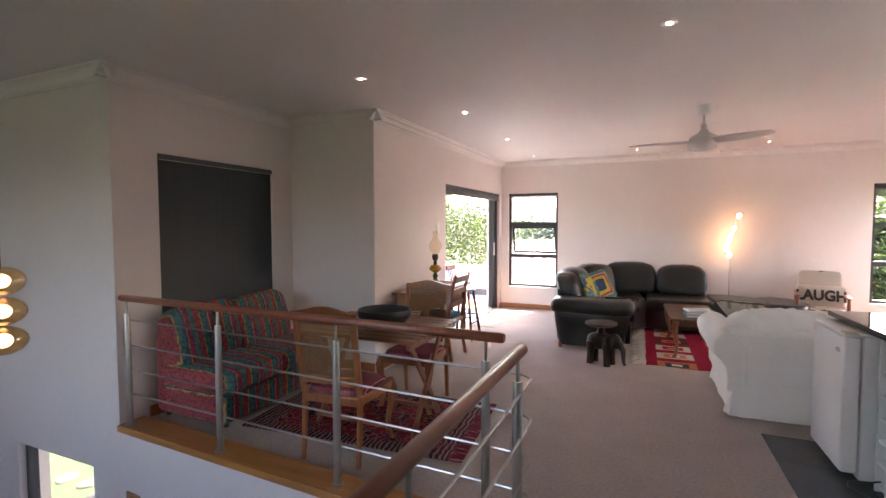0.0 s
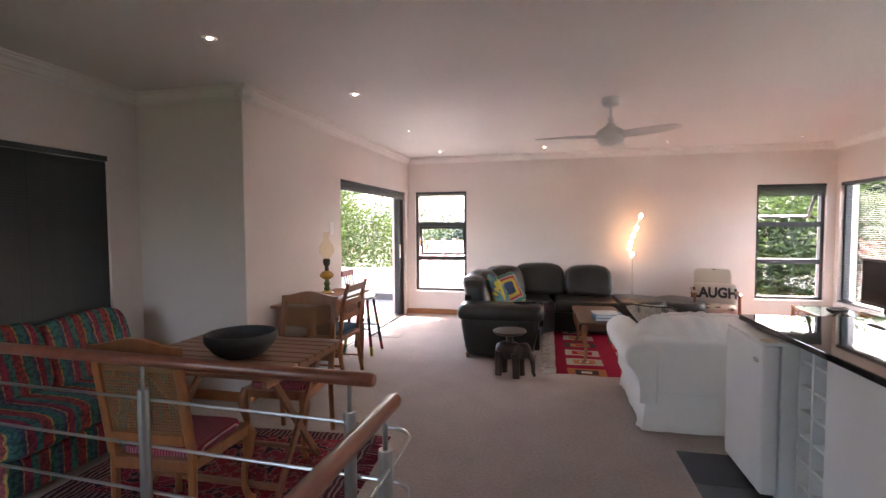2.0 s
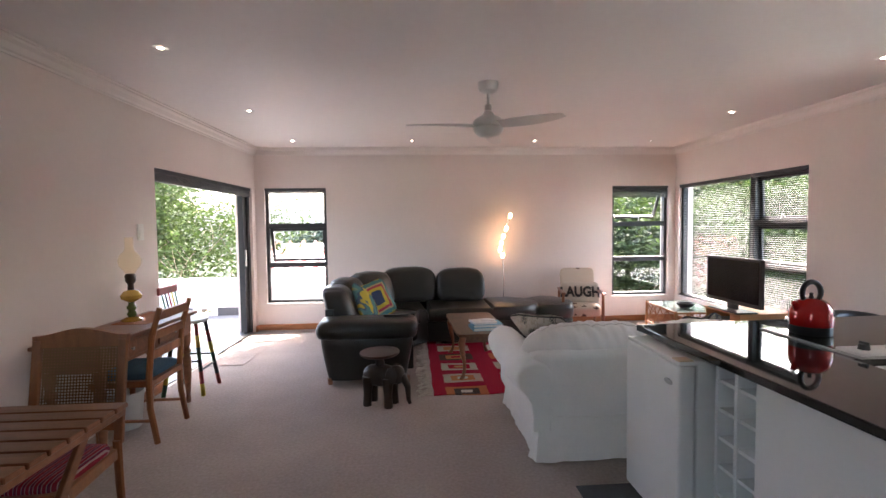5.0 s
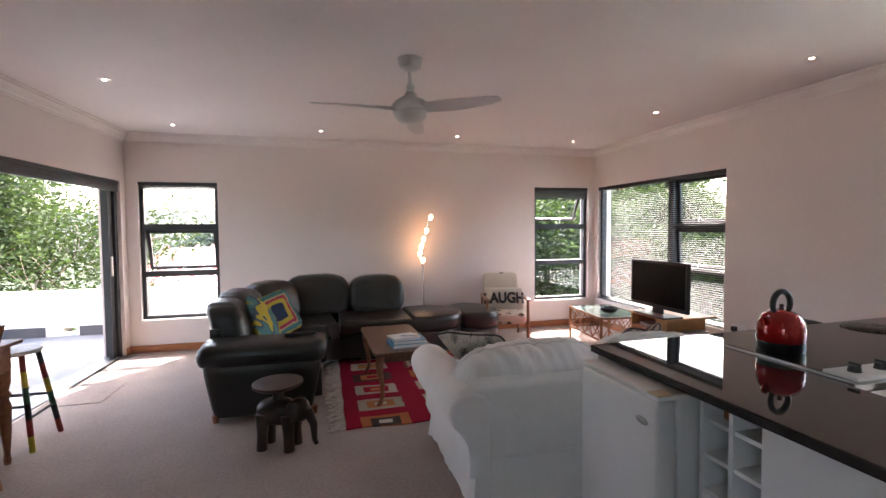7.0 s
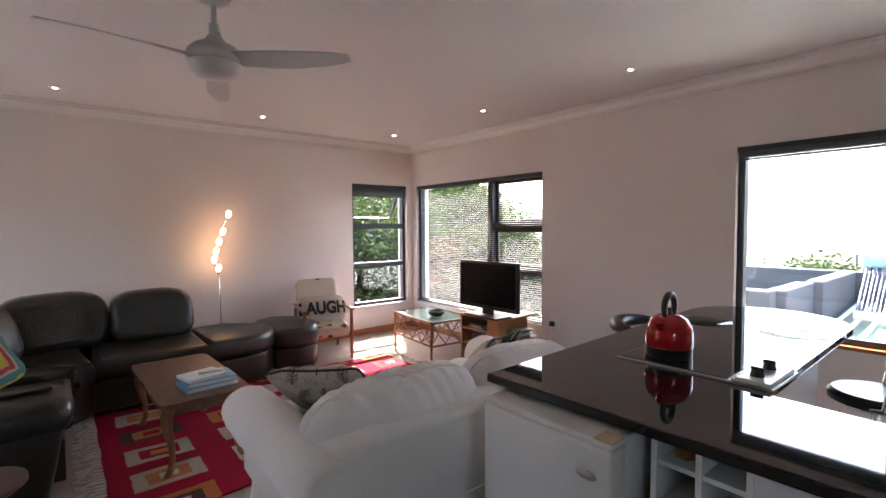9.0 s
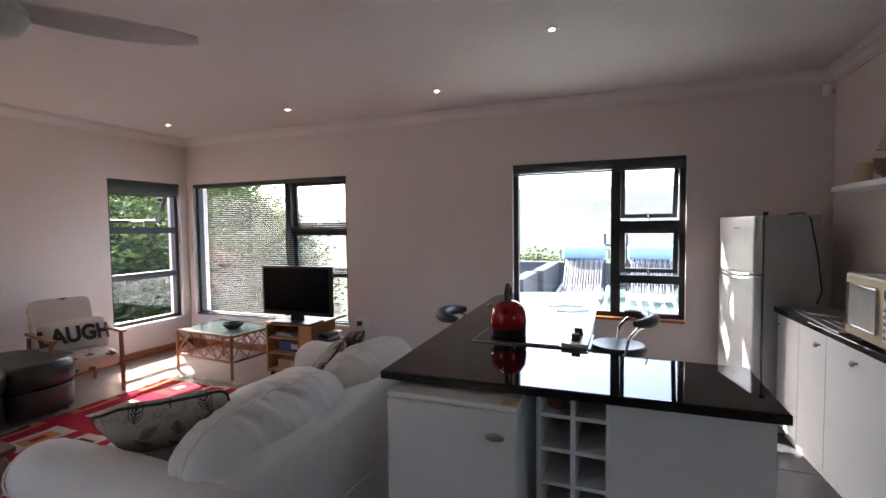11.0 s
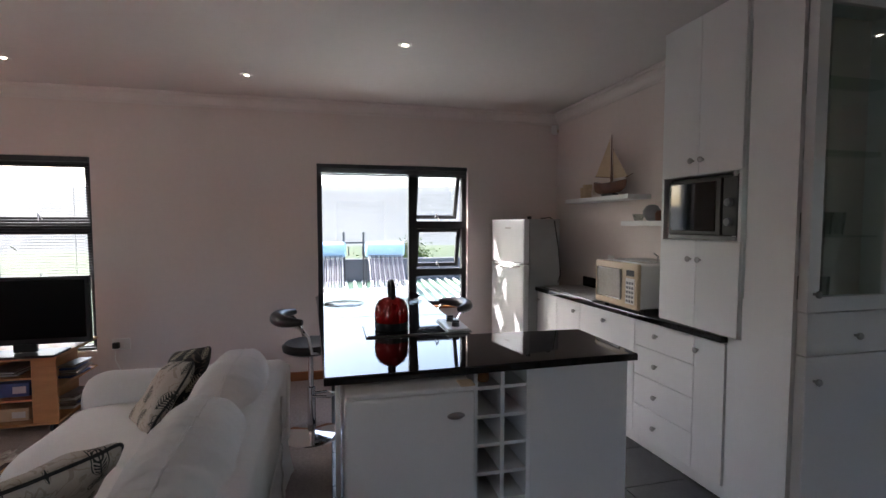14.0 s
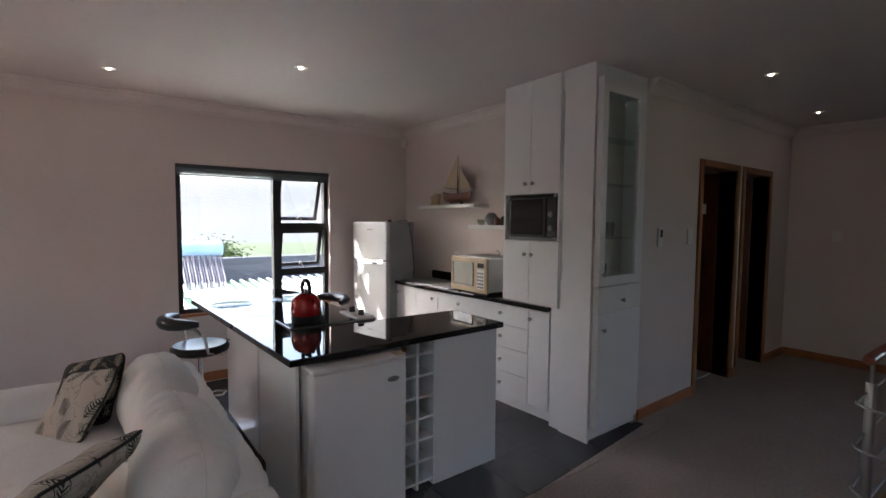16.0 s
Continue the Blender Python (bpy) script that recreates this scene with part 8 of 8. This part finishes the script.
tree(8.2, 15.0, -3.0, 4.8, 3.4, 43, 26000, "dense leafy shrub outside the corner window", leaf=0.08, low=0.2)
tree(6.4, 14.2, -3.0, 4.4, 3.2, 44, 26000, "dense leafy shrub outside the corner window", leaf=0.08, low=0.2)
tree(12.0, 18.0, -3.0, 7.6, 3.8, 12, 60000, "dense green tree further off", leaf=0.11)
tree(13.6, 21.0, -3.0, 8.0, 4.2, 15, 60000, "dense green tree further off", leaf=0.12)
tree(9.6, 19.5, -3.0, 7.8, 4.0, 27, 60000, "dense green tree further off", leaf=0.12)
tree(5.2, 17.5, -3.0, 5.6, 3.2, 14, 16000, "leafy tree beyond the garden", leaf=0.06)
tree(18.0, 7.2, -3.0, 3.9, 3.0, 16, 9000, "rounded bush-like tree beyond the roof", leaf=0.07)
tree(19.0, 1.4, -3.0, 4.4, 3.0, 17, 12000, "rounded tree beyond the neighbouring roof", leaf=0.07)
tree(-1.2, 48.0, -3.0, 5.6, 5.0, 19, 6000, "distant round tree beyond the roofs", leaf=0.2)
tree(-9.0, 42.0, -3.0, 5.6, 5.0, 20, 6000, "distant round tree beyond the roofs", leaf=0.2)
tree(3.0, 50.0, -3.0, 5.6, 5.0, 22, 6000, "distant round tree beyond the roofs", leaf=0.2)

# neighbouring house with the red-striped roof
nh = thing("neighbour_house", pose(-2.6, 17.0, -3.0), "neighbouring house with a red and white ribbed roof", "house")
bm = B()
box(bm, -1.3, 5.5, -2.4, 4.4, 0, 2.7)
part("wall", bm, M_WHITEWALL, nh)
bm = B()
v = [bm.verts.new(p) for p in ((-1.8, -2.9, 2.75), (6, -2.9, 2.75), (6, 1.0, 3.95), (-1.8, 1.0, 3.95), (-1.8, 4.9, 2.75), (6, 4.9, 2.75))]
bm.faces.new((v[0], v[1], v[2], v[3]))
bm.faces.new((v[3], v[2], v[5], v[4]))
bm.faces.new((v[0], v[3], v[4]))
bm.faces.new((v[1], v[5], v[2]))
rf = part("roof", bm, M_PALEROOF, nh)
for i in range(19):
    bm = B()
    x = -1.7 + i * 0.41
    tube(bm, [(x, -2.9, 2.79), (x, 1.0, 3.99)], 0.06, 6)
    part("rib", bm, M_REDROOF, rf)

# roof with solar water heaters
rh = thing("lower_roof", pose(0, 0, 0), "green ribbed sheet roof behind grey parapets", "roof")
bm = B()
v = [bm.verts.new(p) for p in ((5.4, -4, -0.85), (14, -4, -0.30), (14, 8.0, -0.30), (5.4, 8.0, -0.85), (5.4, -4, -3.0), (14, -4, -3.0), (14, 8.0, -3.0), (5.4, 8.0, -3.0))]
for q in ((0, 1, 2, 3), (0, 4, 5, 1), (1, 5, 6, 2), (2, 6, 7, 3), (3, 7, 4, 0)):
    bm.faces.new([v[k] for k in q])
part("deck", bm, M_GREENROOF, rh)
for i in range(46):
    y = -3.9 + i * 0.26
    bm = B()
    vv = [bm.verts.new(p) for p in ((5.4, y, -0.85), (14, y, -0.30), (5.4, y + 0.05, -0.80), (14, y + 0.05, -0.25), (5.4, y + 0.10, -0.85), (14, y + 0.10, -0.30))]
    bm.faces.new((vv[0], vv[1], vv[3], vv[2]))
    bm.faces.new((vv[2], vv[3], vv[5], vv[4]))
    part("rib", bm, M_PALEROOF, rh)
for x0, x1, y0, y1, z1 in ((14.0, 14.3, -4, 8.3, 0.38), (11.2, 14.0, 5.6, 5.9, 0.38), (9.2, 9.5, 5.9, 8.3, 0.35), (9.5, 11.2, 5.75, 6.05, 0.35), (14.3, 17.0, 5.0, 5.3, 0.45)):
    bm = B()
    rbox(bm, x0, x1, y0, y1, -1.0, z1, 0.02, 1)
    part("parapet", bm, M_GREYWALL, rh)

def solar(y, label):
    th = thing("solar_water_heater", pose(12.7, y, -0.38), label, "solar heater", "solar water heaters")
    bm = B()
    lathe(bm, [(0, -0.55), (0.16, -0.55), (0.22, -0.50), (0.22, 0.50), (0.16, 0.55), (0, 0.55)], 24, pose(0.15, 0, 1.12, 90))
    part("tank", bm, M_TANK, th, smooth=True)
    for i in range(15):
        bm = B()
        yy = -0.45 + 0.9 * i / 14
        rod(bm, (-0.85, yy, 0.18), (0.05, yy, 1.0), 0.022, seg=8)
        part("tube", bm, M_TUBE if i % 2 else M_TUBEPALE, th, smooth=True)
    bm = B()
    rbox(bm, -0.93, -0.83, -0.5, 0.5, 0.02, 0.19, 0.01, 1)
    part("foot_rail", bm, M_STEEL, th)
    for yy in (-0.52, 0.52):
        bm = B()
        rod(bm, (0.2, yy, 0.08), (0.2, yy, 0.95), 0.02, seg=6)
        tube(bm, [(0.1, yy, 1.2), (0.1, yy * 1.2, 1.2), (0.1, yy * 1.2, 0.95)], 0.015, 6)
        part("bracket", bm, M_ALU, th)


solar(4.78, "solar water heater with a pale blue tank on the green roof")
solar(3.15, "solar water heater with a pale blue tank on the green roof")
pf = thing("pipe_frame", pose(13.2, 4.0, -0.33), "dark pipe frame between the solar heaters", "pipe")
for yy in (-0.28, 0.28):
    bm = B()
    rod(bm, (0, yy, 0), (0, yy, 1.55), 0.03, seg=8)
    part("upright", bm, M_ALU, pf)
bm = B()
rod(bm, (0, -0.28, 1.25), (0, 0.28, 1.25), 0.025, seg=8)
part("crossbar", bm, M_ALU, pf)

# garden power line
pw = thing("power_line", pose(0, 0, 0), "thin overhead cable past the kitchen window", "cable")
bm = B()
tube(bm, [(16, -20, 4.2), (16, -6, 3.75), (16, 4, 3.6), (16, 14, 3.7), (16, 26, 4.1)], 0.012, 5)
part("wire", bm, M_BLACK, pw)

# lower storey door
ld = tagged(new("door_lower"), "wooden door of the storey below", "door", "", "structure")
bm = B()
for x0, x1, z0, z1 in ((-3.15, -3.09, -2.7, -0.45), (-2.29, -2.23, -2.7, -0.45), (-3.09, -2.29, -0.51, -0.45)):
    rbox(bm, x0, x1, VOID_N - 0.012, VOID_N + T + 0.01, z0, z1, 0.004, 1)
part("door_frame", bm, M_FRAMEWOOD, ld)
bm = B()
rbox(bm, -3.085, -2.295, VOID_N + 0.08, VOID_N + 0.12, -2.69, -0.515, 0.004, 1)
part("door_leaf", bm, M_DOORWOOD, ld)

# carpet edge beside the tiles
bm = B()
prism(bm, [(1.05, 3.4), (1.05, 2.02), (1.17, 2.02)], -0.011, 0.004)
struct("carpet_edge", bm, M_CARPET, "beige-brown carpet meeting the kitchen tiles", "floor")

# kitchen floor tiles
TS = 0.40
bm = B()
rbox(bm, 0.003, TS - 0.003, 0.003, TS - 0.003, -0.012, 0.0, 0.002, 1)
tile0 = part("tile", bm, M_TILE, kitchen_floor, at=pose(1.06, 4.24, 0))
for i in range(8):
    for j in range(7):
        x, y = 1.06 + i * TS, 4.24 - j * TS
        if (i, j) == (0, 0) or y < 2.0 or (y < 2.29 and x > 1.3):
            continue
        if x + TS > EX + 0.02:
            continue
        t = new("tile", tile0.data)
        t.parent = kitchen_floor
        t.matrix_basis = pose(x, y, 0)

# the west wall stands slightly out of square, with all that is fixed to it
SKEW = Matrix.Translation((WX, 6.87, 0)) @ Matrix.Rotation(radians(-1.65), 4, "Z") @ Matrix.Translation((-WX, -6.87, 0))
for ob in scene.objects:
    if ob.name in ("wall_west", "cornice_west", "baseboard_west_1", "baseboard_west_2", "door_1"):
        ob.matrix_basis = SKEW @ ob.matrix_basis
door_blind.matrix_basis = SKEW
door_switch.matrix_basis = SKEW @ door_switch.matrix_basis
